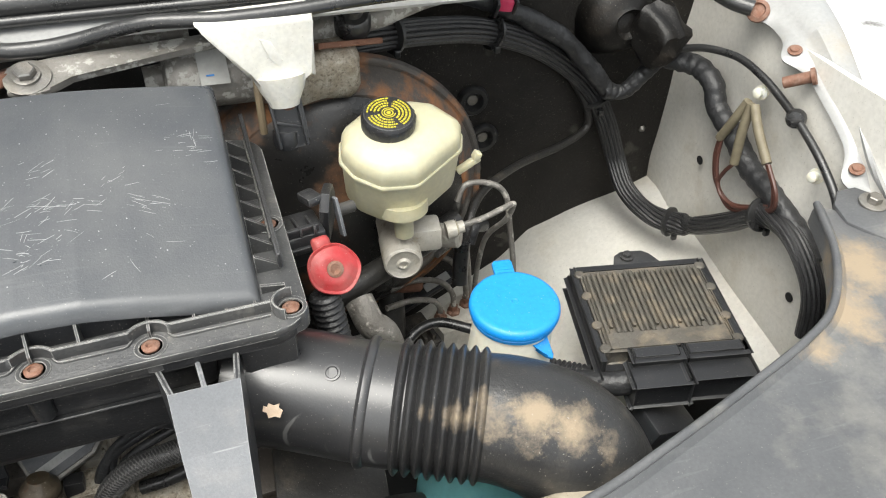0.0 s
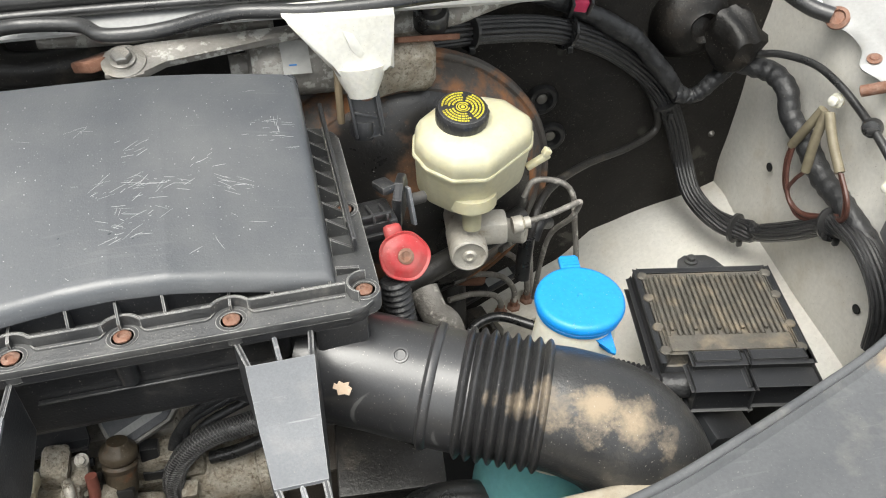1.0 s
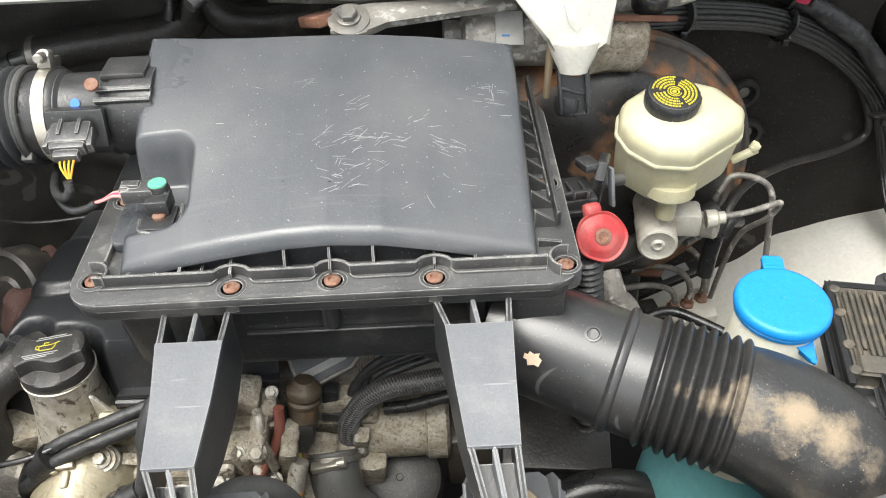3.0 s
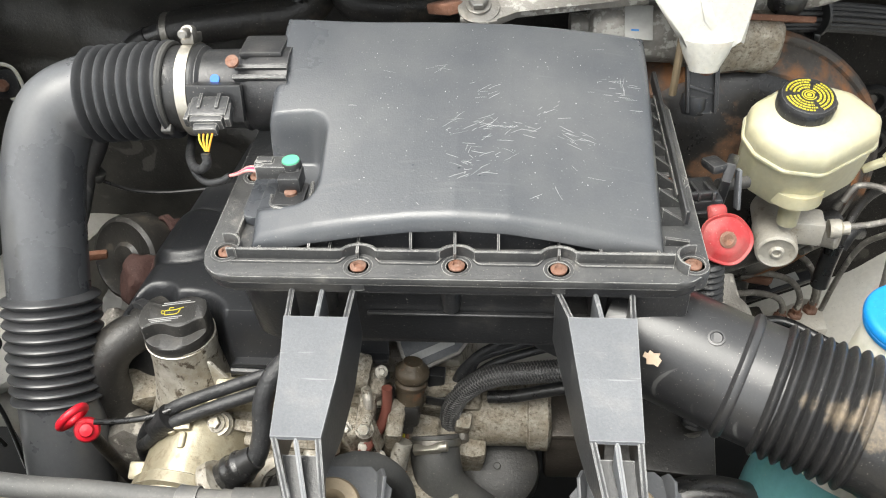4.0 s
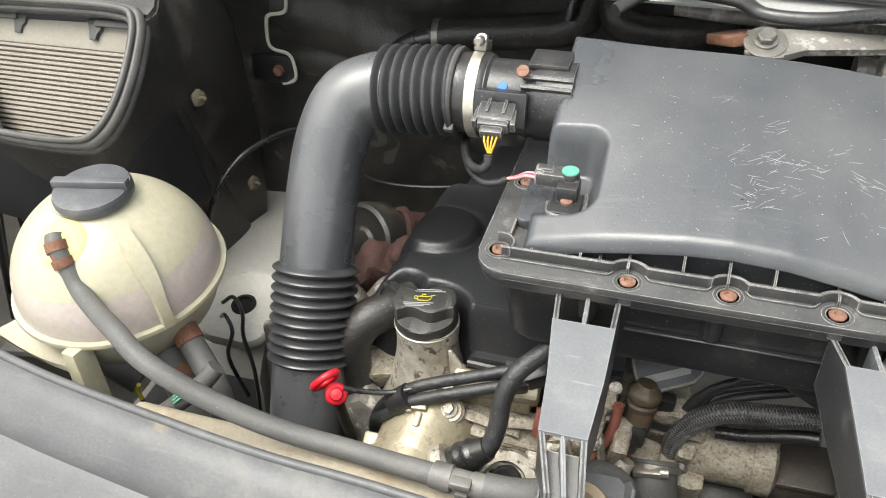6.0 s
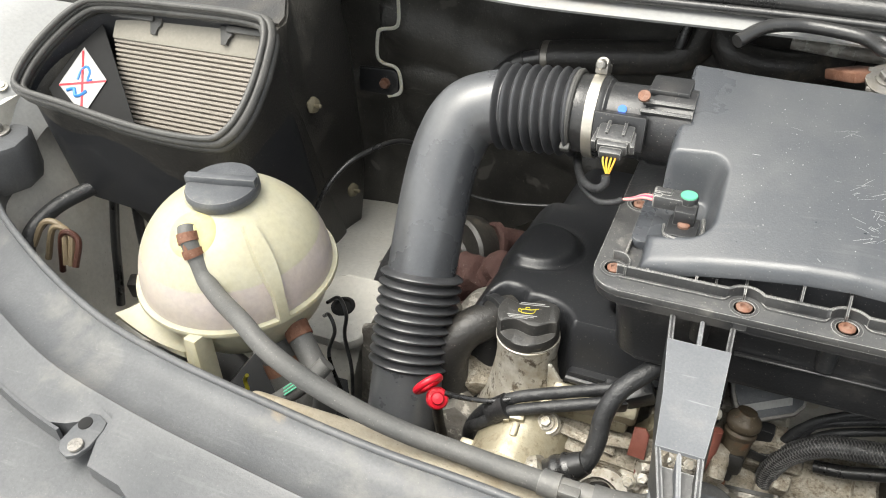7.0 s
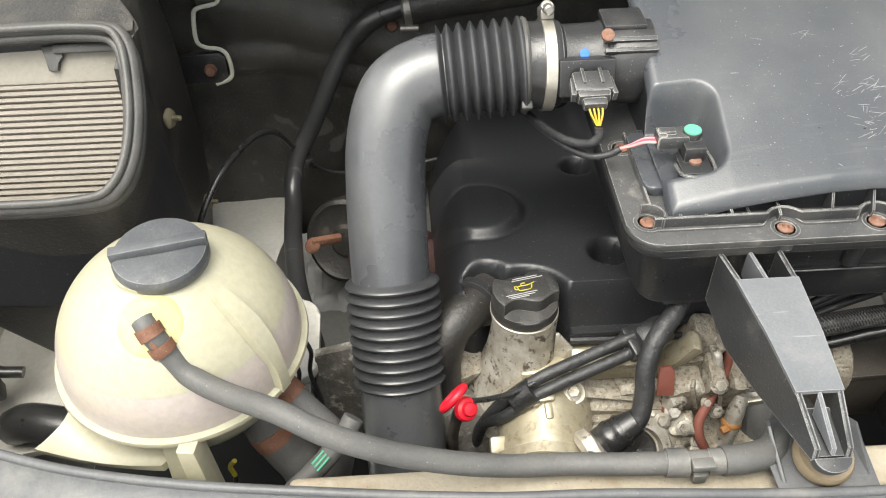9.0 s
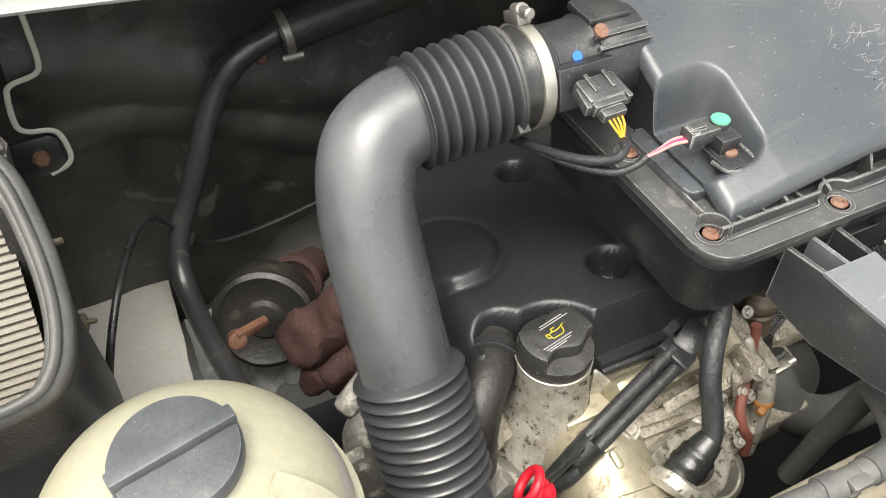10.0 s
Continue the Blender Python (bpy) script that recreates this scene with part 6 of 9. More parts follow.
head = thing("cylinder_head", (-0.32, 0.85, 0.6), "cast alloy cylinder head and timing case, dirty and pitted", "engine")
bm = bmesh.new()
box(bm, (-0.405, 0.93, 0.76), (0.41, 0.46, 0.40), bevel=0.012)
bmesh.ops.subdivide_edges(bm, edges=[e for e in bm.edges if e.calc_length() > 0.05], cuts=10, use_grid_fill=True)
rough_up(bm, 0.004, 30)
part("block", bm, alloy, head)
bm = bmesh.new()
box(bm, (-0.475, 0.635, 0.962), (0.16, 0.05, 0.020), bevel=0.004)
rough_up(bm, 0.0015, 40)
part("gasket_flange", bm, gold_alloy, head)
def lump(at, size, turn, rough=0.004, cuts=5, bevel=0.006, seed=0.0, scale=45):
    """An uneven cast block."""
    bm = bmesh.new()
    box(bm, at, size, turn=turn, bevel=bevel, seg=2)
    bmesh.ops.subdivide_edges(bm, edges=[e for e in bm.edges if e.calc_length() > 0.014], cuts=cuts, use_grid_fill=True)
    rough_up(bm, rough, scale, seed)
    rough_up(bm, rough * 0.4, scale * 3.1, seed + 3)
    return bm


for k, (at, size, turn) in enumerate((((-0.45, 0.615, 0.905), (0.17, 0.05, 0.07), (20, 4, 0)), ((-0.34, 0.620, 0.900), (0.05, 0.05, 0.12), (15, -8, 0)), ((-0.315, 0.612, 0.93), (0.020, 0.05, 0.11), (18, 6, 0)),
                                      ((-0.285, 0.622, 0.90), (0.022, 0.05, 0.13), (15, 8, 0)), ((-0.245, 0.705, 0.875), (0.09, 0.05, 0.14), (12, 0, 0)), ((-0.30, 0.60, 0.82), (0.20, 0.07, 0.09), (12, 2, 0)),
                                      ((-0.40, 0.600, 0.855), (0.14, 0.07, 0.06), (20, -3, 0)), ((-0.46, 0.59, 0.82), (0.12, 0.08, 0.10), (10, -4, 0)), ((-0.215, 0.66, 0.83), (0.09, 0.06, 0.08), (10, 5, 0)),
                                      ((-0.355, 0.575, 0.865), (0.05, 0.03, 0.04), (25, 10, 15)), ((-0.285, 0.648, 0.855), (0.11, 0.04, 0.10), (15, 3, 0)), ((-0.335, 0.645, 0.93), (0.07, 0.04, 0.10), (12, 0, 0)), ((-0.235, 0.650, 0.865), (0.05, 0.03, 0.05), (15, 20, 0)), ((-0.33, 0.568, 0.835), (0.06, 0.03, 0.03), (20, -10, 8)), ((-0.228, 0.682, 0.905), (0.085, 0.034, 0.11), (12, -4, 0)))):
    part("casting", lump(at, size, turn, 0.004, 5, 0.006, k * 1.7), pitted, head)
for k, (rx, ry, rz, ln, an) in enumerate(((-0.440, 0.592, 0.945, 0.075, 12), (-0.445, 0.588, 0.925, 0.085, 8), (-0.435, 0.584, 0.905, 0.095, 5), (-0.425, 0.580, 0.885, 0.085, 3), (-0.405, 0.595, 0.952, 0.05, -10), (-0.335, 0.585, 0.945, 0.05, 75), (-0.300, 0.588, 0.945, 0.05, 80))):
    bm = bmesh.new()
    box(bm, (rx, ry, rz), (ln, 0.014, 0.005), turn=(25, an, 0), bevel=0.0018, seg=2)
    rough_up(bm, 0.0012, 60, k)
    part("casting_rib", bm, pitted, head)
# the broad pitted face under the actuator, two upright slabs and the pale blocks beside the pump
for k, (at, size, turn) in enumerate((((-0.275, 0.722, 0.850), (0.20, 0.050, 0.17), (30, 0, 0)), ((-0.335, 0.652, 0.955), (0.030, 0.040, 0.130), (14, 14, 0)), ((-0.310, 0.648, 0.945), (0.022, 0.036, 0.110), (14, 12, 0)),
                                      ((-0.380, 0.585, 0.900), (0.034, 0.036, 0.038), (25, 5, 8)), ((-0.345, 0.580, 0.885), (0.036, 0.034, 0.042), (25, -6, -4)), ((-0.360, 0.590, 0.930), (0.028, 0.030, 0.030), (20, 10, 20)),
                                      ((-0.455, 0.565, 0.895), (0.055, 0.030, 0.055), (30, 10, 20)), ((-0.440, 0.620, 0.985), (0.11, 0.030, 0.045), (35, 0, 3)), ((-0.360, 0.622, 0.975), (0.018, 0.030, 0.11), (15, 24, 0)), ((-0.645, 0.670, 0.900), (0.075, 0.05, 0.10), (20, 10, 25)))):
    part("casting", lump(at, size, turn, 0.003, 5, 0.007, 20 + k * 1.3), pitted if k in (0, 1, 2, 9) else gold_alloy if k in (7, 8) else alloy, head)
for bx, by, bz, rr in ((-0.293, 0.636, 1.008, 0.0062), (-0.298, 0.628, 0.962, 0.007), (-0.378, 0.566, 0.918, 0.008), (-0.348, 0.562, 0.905, 0.008), (-0.325, 0.562, 0.872, 0.007)):
    bm = bmesh.new()
    hexbolt(bm, (bx, by, bz), (0, -0.7, 0.7), rr, rr * 0.9, 1.5)
    part("bolt", bm, alloy, head, "dirty zinc bolt")
for bx, by, bz, rr in ((-0.336, 0.590, 0.955, 0.006), (-0.316, 0.585, 0.925, 0.006), (-0.352, 0.556, 0.868, 0.008), (-0.325, 0.555, 0.862, 0.007), (-0.300, 0.585, 0.905, 0.0075), (-0.345, 0.552, 0.838, 0.012), (-0.377, 0.566, 0.895, 0.010), (-0.310, 0.580, 0.968, 0.009)):
    bm = bmesh.new()
    hexbolt(bm, (bx, by, bz), (0, -0.7, 0.7), rr, rr * 0.9, 1.5)
    part("bolt", bm, alloy, head, "dirty zinc bolt")

nk = thing("oil_filler_neck", (-0.548, 0.665, 0.86), "stained cast alloy oil filler neck with a black cap", "filler neck")
bm = bmesh.new()
lathe(bm, (-0.550, 0.652, 0.865), (0.02, 0.08, 1), [(0.082, 0), (0.070, 0.03), (0.056, 0.065), (0.048, 0.095), (0.0435, 0.120), (0.0410, 0.145), (0.0415, 0.150), (0.0420, 0.160), (0.0425, 0.166), (0.0425, 0.172), (0.038, 0.173)], 48, dent=lambda a, h: 1 + 0.07 * math.sin(3 * a + h * 9) * max(0, 1 - h / 0.1))
rough_up(bm, 0.0016, 45)
part("neck", bm, alloy, nk)
bm = bmesh.new()
plate(bm, [(0.038, 0.010), (0.042, 0.010), (0.092, -0.052), (0.092, -0.056), (0.038, -0.056)], 0.0045, (-0.546, 0.650, 1.005), (math.cos(radians(-14)), math.sin(radians(-14)), 0), (0, 0, 1), bevel=0.001)
part("web", bm, alloy, nk)
bm = bmesh.new()
lathe(bm, (-0.5475, 0.6655, 1.034), (0.02, 0.0, 1), [(0.0420, -0.001), (0.0432, 0.0), (0.0434, 0.0022), (0.0415, 0.003)], 56)
part("rim_ring", bm, steel_band, nk, "bright worn metal rim")
# screw cap: a round skirt with a wavy grip bar across it
OX, OY = Vector((0.97, 0.2, 0)).normalized(), Vector((-0.2, 0.97, 0)).normalized()
CB = Vector((-0.5475, 0.6655, 1.0365))
bm = bmesh.new()
rings_c = []
for r, h in ((0.0412, 0.0), (0.0422, 0.0015), (0.0422, 0.0125), (0.0416, 0.0145), (0.0416, 0.0165), (0.0416, 0.0185), (0.0416, 0.033), (0.0405, 0.0362), (0.0385, 0.0375)):
    ring = []
    for k in range(96):
        a = 2 * math.pi * k / 96
        u, v = r * math.cos(a), r * math.sin(a)
        wave = 0.0215 + 0.0050 * math.sin(u * 115 + (0.5 if v < 0 else -0.5)) - (0.0416 - r if h > 0.034 else 0)
        clip = wave + (0.045 - wave) * min(1.0, max(0.0, (0.0185 - h) / 0.0030))
        v = max(-clip, min(clip, v))
        ring.append(bm.verts.new(CB + OX * u + OY * v + Vector((0, 0, h))))
    rings_c.append(ring)
for a, b in zip(rings_c, rings_c[1:]):
    for k in range(96):
        bm.faces.new((a[k], a[(k + 1) % 96], b[(k + 1) % 96], b[k]))
bm.faces.new(rings_c[-1])
cp = part("cap", bm, cap_plastic, nk, "black screw cap with a wavy grip and a yellow oil can mark", smooth=35)
oo = CB + Vector((0, 0, 0.0377))


def cap_line(pts, r):
    return tube([oo + OX * x + OY * y for x, y in pts], r, 6, 3)


for pts in (((-0.009, -0.004), (0.005, -0.004), (0.009, 0.003)), ((-0.009, -0.004), (-0.009, 0.003), (0.003, 0.003), (0.013, 0.006)), ((-0.004, 0.003), (-0.004, 0.007), (0.001, 0.007)), ((-0.009, 0.002), (-0.013, 0.004), (-0.013, -0.001), (-0.009, -0.002))):
    part("oil_can_mark", cap_line(pts, 0.0007), yellow, cp, "yellow oil can sign")
for yy, x0, x1 in ((0.0125, -0.014, 0.026), (0.0155, -0.012, 0.020), (-0.0095, -0.028, 0.012), (-0.0125, -0.026, 0.008), (-0.0150, -0.024, 0.0)):
    bm = bmesh.new()
    plate(bm, [(x0, yy), (x1, yy), (x1, yy + 0.0009), (x0, yy + 0.0009)], 0.0005, oo, OX, OY)
    part("print_bar", bm, sticker_white, cp, smooth=0)

th = thing("thermostat_housing", (-0.53, 0.55, 0.83), "stained beige cast alloy thermostat housing", "housing")
bm = bmesh.new()
ta = Vector((-0.08, -0.93, -0.20)).normalized()
TB = Vector((-0.522, 0.622, 0.920))
lathe(bm, TB, ta, [(0.030, 0.0), (0.052, 0.004), (0.059, 0.014), (0.061, 0.022), (0.060, 0.026), (0.060, 0.085), (0.059, 0.092), (0.065, 0.095), (0.066, 0.108), (0.060, 0.112), (0.058, 0.13), (0.045, 0.135)], 56, dent=lambda a, h: 1 + 0.015 * math.sin(5 * a))
rough_up(bm, 0.0015, 45)
rough_up(bm, 0.0007, 150)
part("barrel", bm, gold_alloy, th)
for at, size, turn in (((-0.545, 0.574, 0.972), (0.009, 0.026, 0.016), (20, 0, 12)), ((-0.530, 0.570, 0.974), (0.022, 0.010, 0.014), (20, 0, 5)), ((-0.528, 0.556, 0.966), (0.010, 0.020, 0.014), (20, 0, 0)), ((-0.590, 0.545, 0.915), (0.020, 0.022, 0.030), (30, 0, 0)), ((-0.505, 0.556, 0.955), (0.030, 0.008, 0.008), (30, 20, 0))):
    part("lug", lump(at, size, turn, 0.001, 2, 0.003), gold_alloy, th)
bm = bmesh.new()
lathe(bm, (-0.492, 0.592, 0.950), (0, -0.5, 0.8), [(0.017, 0), (0.017, 0.012), (0.014, 0.014), (0.014, 0.018)], 20)
hexbolt(bm, (-0.494, 0.583, 0.966), (0, -0.5, 0.8), 0.009, 0.010, 1.5)
part("bolt", bm, alloy, th, "dirty zinc flange bolt")

dp = thing("dipstick", (-0.643, 0.55, 0.97), "bright red oil dipstick ring handle", "dipstick")
bm = bmesh.new()
dc = Vector((-0.645, 0.548, 1.016))
rx_, ry_ = Vector((0.577, 0.0, 0.816)), Vector((0.42, 0.857, -0.297))
ring = [dc + rx_ * 0.019 * math.cos(radians(a)) + ry_ * 0.016 * math.sin(radians(a)) for a in range(0, 360, 12)]
sweep(bm, ring, 0.0050, 10, closed=True)
part("ring", bm, bright_red, dp)
bm = bmesh.new()
lathe(bm, (-0.632, 0.546, 0.996), (0.35, -0.6, 0.7), [(0.013, 0), (0.015, 0.004), (0.013, 0.010), (0.009, 0.012), (0.007, 0.017), (0, 0.018)], 22)
part("stopper", bm, bright_red, dp)
bm = tube([(-0.634, 0.549, 1.000), (-0.640, 0.56, 0.96), (-0.645, 0.58, 0.88), (-0.64, 0.60, 0.75)], 0.0075, 10)
part("tube", bm, dirty_black, dp)
bm = tube([(-0.622, 0.548, 1.008), (-0.60, 0.557, 0.998), (-0.565, 0.572, 0.990), (-0.52, 0.590, 0.997), (-0.47, 0.604, 1.006), (-0.43, 0.615, 1.012)], 0.0036, 9)
solo("dipstick_cable", bm, rubber, "thin black cable beside the dipstick", "cable")
for k, (dy, dz, r) in enumerate(((0.0, 0.004, 0.0080), (-0.014, -0.008, 0.0080))):
    bm = tube([(-0.415, 0.622 + dy, 1.018 + dz), (-0.45, 0.612 + dy, 1.010 + dz), (-0.505, 0.596 + dy, 0.998 + dz), (-0.545, 0.585 + dy, 0.985 + dz), (-0.58, 0.580 + dy, 0.955 + dz), (-0.605, 0.585, 0.905), (-0.615, 0.60, 0.83)], r, 12)
    solo("engine_cable", bm, tape, "black sheathed cable crossing the filler neck", "cable", "engine cables")
bm = bmesh.new()
sweep(bm, even(spline([(-0.545, 0.577, 0.984), (-0.556, 0.575, 0.976), (-0.566, 0.574, 0.966)], 6), 0.003), lambda q, w: 0.0175 + 0.0008 * math.sin(q * 2000), 14)
solo("cable_tape", bm, loom, "black tape binding the two cables", "tape")
bm = bmesh.new()
box(bm, (-0.414, 0.618, 1.013), (0.026, 0.040, 0.024), turn=(15, 0, 20), bevel=0.004)
box(bm, (-0.388, 0.625, 1.020), (0.04, 0.030, 0.028), turn=(10, -20, 20), bevel=0.005)
solo("cable_holder", bm, black_plastic, "black plastic cable holder on the head", "cable holder")
bm = tube([(-0.365, 0.625, 1.085), (-0.380, 0.605, 1.078), (-0.405, 0.580, 1.062), (-0.417, 0.560, 1.036), (-0.419, 0.543, 1.007), (-0.425, 0.528, 0.985), (-0.437, 0.520, 0.968)], 0.0118, 14)
solo("plug_cable", bm, tape, "thick taped black cable down to the pump plug", "cable")
pg = thing("pump_plug", (-0.45, 0.53, 0.90), "ribbed black rubber plug boot on a white alloy flange", "plug")
bm = bmesh.new()
sweep(bm, even([Vector((-0.427, 0.526, 0.982)), Vector((-0.470, 0.516, 0.948))], 0.003), lambda q, w: 0.0145 + 0.006 * min(1, q / 0.03) + (0.0016 if 0.018 < q < 0.026 or 0.036 < q < 0.044 else 0), 24)
part("boot", bm, rubber, pg)
bm = bmesh.new()
lathe(bm, (-0.468, 0.516, 0.950), (-0.7, -0.3, -0.5), [(0.022, 0), (0.030, 0.003), (0.032, 0.015), (0.026, 0.022), (0, 0.022)], 24)
rough_up(bm, 0.003, 45)
part("flange", bm, alloy, pg, "pale corroded flange")
vp_ = thing("vacuum_pump", (-0.41, 0.55, 0.85), "pale cast vacuum pump with a dark mouth", "pump")
bm = bmesh.new()
lathe(bm, (-0.412, 0.548, 0.885), (0.1, -0.6, 0.75), [(0.044, -0.02), (0.046, 0.012), (0.042, 0.020), (0.030, 0.022), (0.028, 0.012)], 32)
rough_up(bm, 0.003, 45)
part("casing", bm, alloy, vp_)
bm = bmesh.new()
lathe(bm, (-0.412, 0.548, 0.885), (0.1, -0.6, 0.75), [(0.0285, 0.010), (0.020, 0.016), (0, 0.012)], 24)
part("mouth", bm, dirty_black, vp_, "black rubber mouth")
rb_ = thing("red_bracket", (-0.375, 0.59, 0.94), "rust-red coated bracket bolted on the head", "bracket")
bm = bmesh.new()
plate(bm, [(-0.011, -0.020), (0.011, -0.022), (0.012, 0.012), (0.006, 0.020), (-0.009, 0.018)], 0.007, (-0.375, 0.594, 0.968), (1, 0, 0), (0, 0.45, 0.9), bevel=0.003)
rough_up(bm, 0.0015, 60)
part("plate", bm, copper_red, rb_)
bm = bmesh.new()
box(bm, (-0.362, 0.588, 0.918), (0.026, 0.018, 0.020), turn=(20, 0, 5), bevel=0.004)
part("foot", bm, copper_red, rb_)
bm = bmesh.new()
hexbolt(bm, (-0.362, 0.576, 0.922), (0, -0.7, 0.7), 0.009, 0.009, 1.4)
part("bolt", bm, alloy, rb_, "dirty zinc bolt")
# lifting eye
ey = thing("lifting_eye", (-0.31, 0.62, 0.93), "pale cast lifting eye on the head", "lifting eye")
bm = bmesh.new()
EX, EY = Vector((-0.30, 0.95, 0.0)).normalized(), Vector((0.05, 0.1, 1)).normalized()
ring = [Vector((-0.311, 0.614, 0.975)) + EX * 0.0125 * math.cos(radians(a)) + EY * 0.018 * math.sin(radians(a)) for a in range(0, 360, 15)]
sweep(bm, ring, 0.0062, 10, closed=True)
rough_up(bm, 0.0012, 60)
part("eye", bm, alloy, ey)
part("stem", lump((-0.313, 0.612, 0.945), (0.012, 0.030, 0.045), (5, -3, -15), 0.002, 3, 0.004), alloy, ey)
bm = tube([(-0.286, 0.622, 0.995), (-0.288, 0.615, 0.968), (-0.296, 0.602, 0.945), (-0.312, 0.586, 0.925), (-0.326, 0.570, 0.908), (-0.326, 0.558, 0.890), (-0.315, 0.552, 0.865), (-0.31, 0.55, 0.83)], 0.0066, 12)
solo("red_hose", bm, copper_red, "thin red-brown rubber hose on the engine", "hose")
bm = tube([(-0.362, 0.615, 0.930), (-0.345, 0.605, 0.900), (-0.320, 0.604, 0.890), (-0.300, 0.600, 0.890), (-0.284, 0.601, 0.892), (-0.275, 0.605, 0.900)], 0.0040, 8)
solo("sensor_wire", bm, rubber, "thin black sensor wire", "cable")
# sensor with its brass collar
sc = thing("rail_sensor", (-0.262, 0.66, 0.88), "black sensor plug with a stained brass collar", "sensor")
bm = bmesh.new()
SA = Vector((-0.12, -0.32, -1)).normalized()
lathe(bm, (-0.255, 0.658, 1.019), SA, [(0.012, 0.012), (0.015, 0.018), (0.020, 0.022), (0.0215, 0.026), (0.0215, 0.032), (0.019, 0.036)], 26)
rough_up(bm, 0.0012, 50)
part("collar", bm, sensor_brown, sc, "corroded collar")
bm = bmesh.new()
lathe(bm, (-0.259, 0.646, 0.983), SA, [(0.018, 0), (0.0205, 0.003), (0.0200, 0.008), (0.0180, 0.010), (0.0180, 0.040), (0.016, 0.043)], 26)
rough_up(bm, 0.0008, 50)
part("sleeve", bm, sensor_brown, sc, "stained brown plastic sleeve")
bm = bmesh.new()
box(bm, (-0.267, 0.628, 0.944), (0.036, 0.032, 0.030), turn=(-18, 6, 0), bevel=0.006)
box(bm, (-0.271, 0.622, 0.925), (0.026, 0.024, 0.016), turn=(-18, 6, 0), bevel=0.004)
box(bm, (-0.286, 0.629, 0.956), (0.008, 0.022, 0.040), turn=(-18, 6, 0), bevel=0.003)
part("plug", bm, dirty_black, sc)
for k, m_w in enumerate((orange, yellow, rust)):
    bm = tube([(-0.277 + 0.006 * k, 0.616, 0.920), (-0.275 + 0.004 * k, 0.608, 0.908), (-0.275, 0.604, 0.898)], 0.0022, 7)
    part("wire", bm, m_w, sc)
# actuator with a black lid and a label, tilted under the housing
un = thing("throttle_actuator", (-0.23, 0.68, 0.97), "alloy actuator with a black lid and a worn white label", "actuator")
UN = Vector((0.05, -0.6, 0.8)).normalized()
UX = Vector((1, 0.12, 0.028)).normalized()
UX = (UX - UN * UX.dot(UN)).normalized()
UY = UN.cross(UX)
UO = Vector((-0.232, 0.678, 1.001))
ol = [(-0.052, 0.075), (-0.047, 0.012), (-0.042, -0.006), (-0.030, -0.022), (-0.020, -0.024), (0.032, -0.006), (0.043, 0.006), (0.046, 0.022), (0.046, 0.075)]
bm = bmesh.new()
plate(bm, ol, 0.020, UO - UN * 0.0235, UX, UY, bevel=0.003)
part("body", bm, galvanised, un, "pale dirty alloy body")
bm = bmesh.new()
plate(bm, [(x * 0.90, (y - 0.02) * 0.88 + 0.02) for x, y in ol], 0.004, UO - UN * 0.0032, UX, UY, bevel=0.0015)
part("lid", bm, cap_grey, un)
bm = bmesh.new()
plate(bm, [(-0.031, -0.013), (0.026, 0.006), (0.026, 0.016), (-0.031, -0.003)], 0.0006, UO + UN * 0.0012, UX, UY)
lb = part("label", bm, sticker_white, un, "pale worn barcode label", smooth=0)
for k in range(11):
    xx = -0.027 + 0.0048 * k
    y0 = -0.009 + 0.0016 * k
    bm = bmesh.new()
    plate(bm, [(xx, y0), (xx + 0.0013, y0 + 0.0004), (xx + 0.0013, y0 + 0.006), (xx, y0 + 0.0056)], 0.0004, UO + UN * 0.0019, UX, UY)
    part("bar", bm, sticker_grey, lb, smooth=0)
for yy, ln in ((0.020, 0.024), (0.027, 0.030), (0.034, 0.022)):
    bm = bmesh.new()
    plate(bm, [(-0.012, yy), (-0.012 + ln, yy + 0.006), (-0.012 + ln, yy + 0.0085), (-0.012, yy + 0.0025)], 0.0004, UO + UN * 0.0009, UX, UY)
    part("print_bar", bm, lid_plastic, un, smooth=0)
part("lug", lump(UO + UX * 0.050 + UY * 0.018 - UN * 0.012, (0.018, 0.018, 0.016), (0, 0, 20), 0.001, 2, 0.004), steel_band, un)


# braided looms: a core with crossing strands laid round it
def braided(pts, r, label):
    loom_ = thing("braided_loom", Vector(pts[-1]), label, "cable loom", "braided looms")
    line = even(spline(pts, 8), 0.004)
    part("core", sweep(bmesh.new(), line, r, 14), loom, loom_)
    bm = bmesh.new()
    turns = 2 * math.pi / 0.034
    for way_ in (-1, 1):
        for k in range(9):
            strand, side = [], None
            for i, c in enumerate(line):
                d = (line[min(i + 1, len(line) - 1)] - line[max(i - 1, 0)]).normalized()
                side = (side - d * side.dot(d)).normalized() if side else d.orthogonal().normalized()
                up = d.cross(side)
                a = way_ * 0.004 * i * turns + k * math.pi / 4.5
                strand.append(c + (side * math.cos(a) + up * math.sin(a)) * (r + 0.0002 * way_))
            sweep(bm, strand, 0.0009, 4)
    tagged(part("sheath", bm, braid, loom_, "worn grey woven sheath"), kind="stuff")


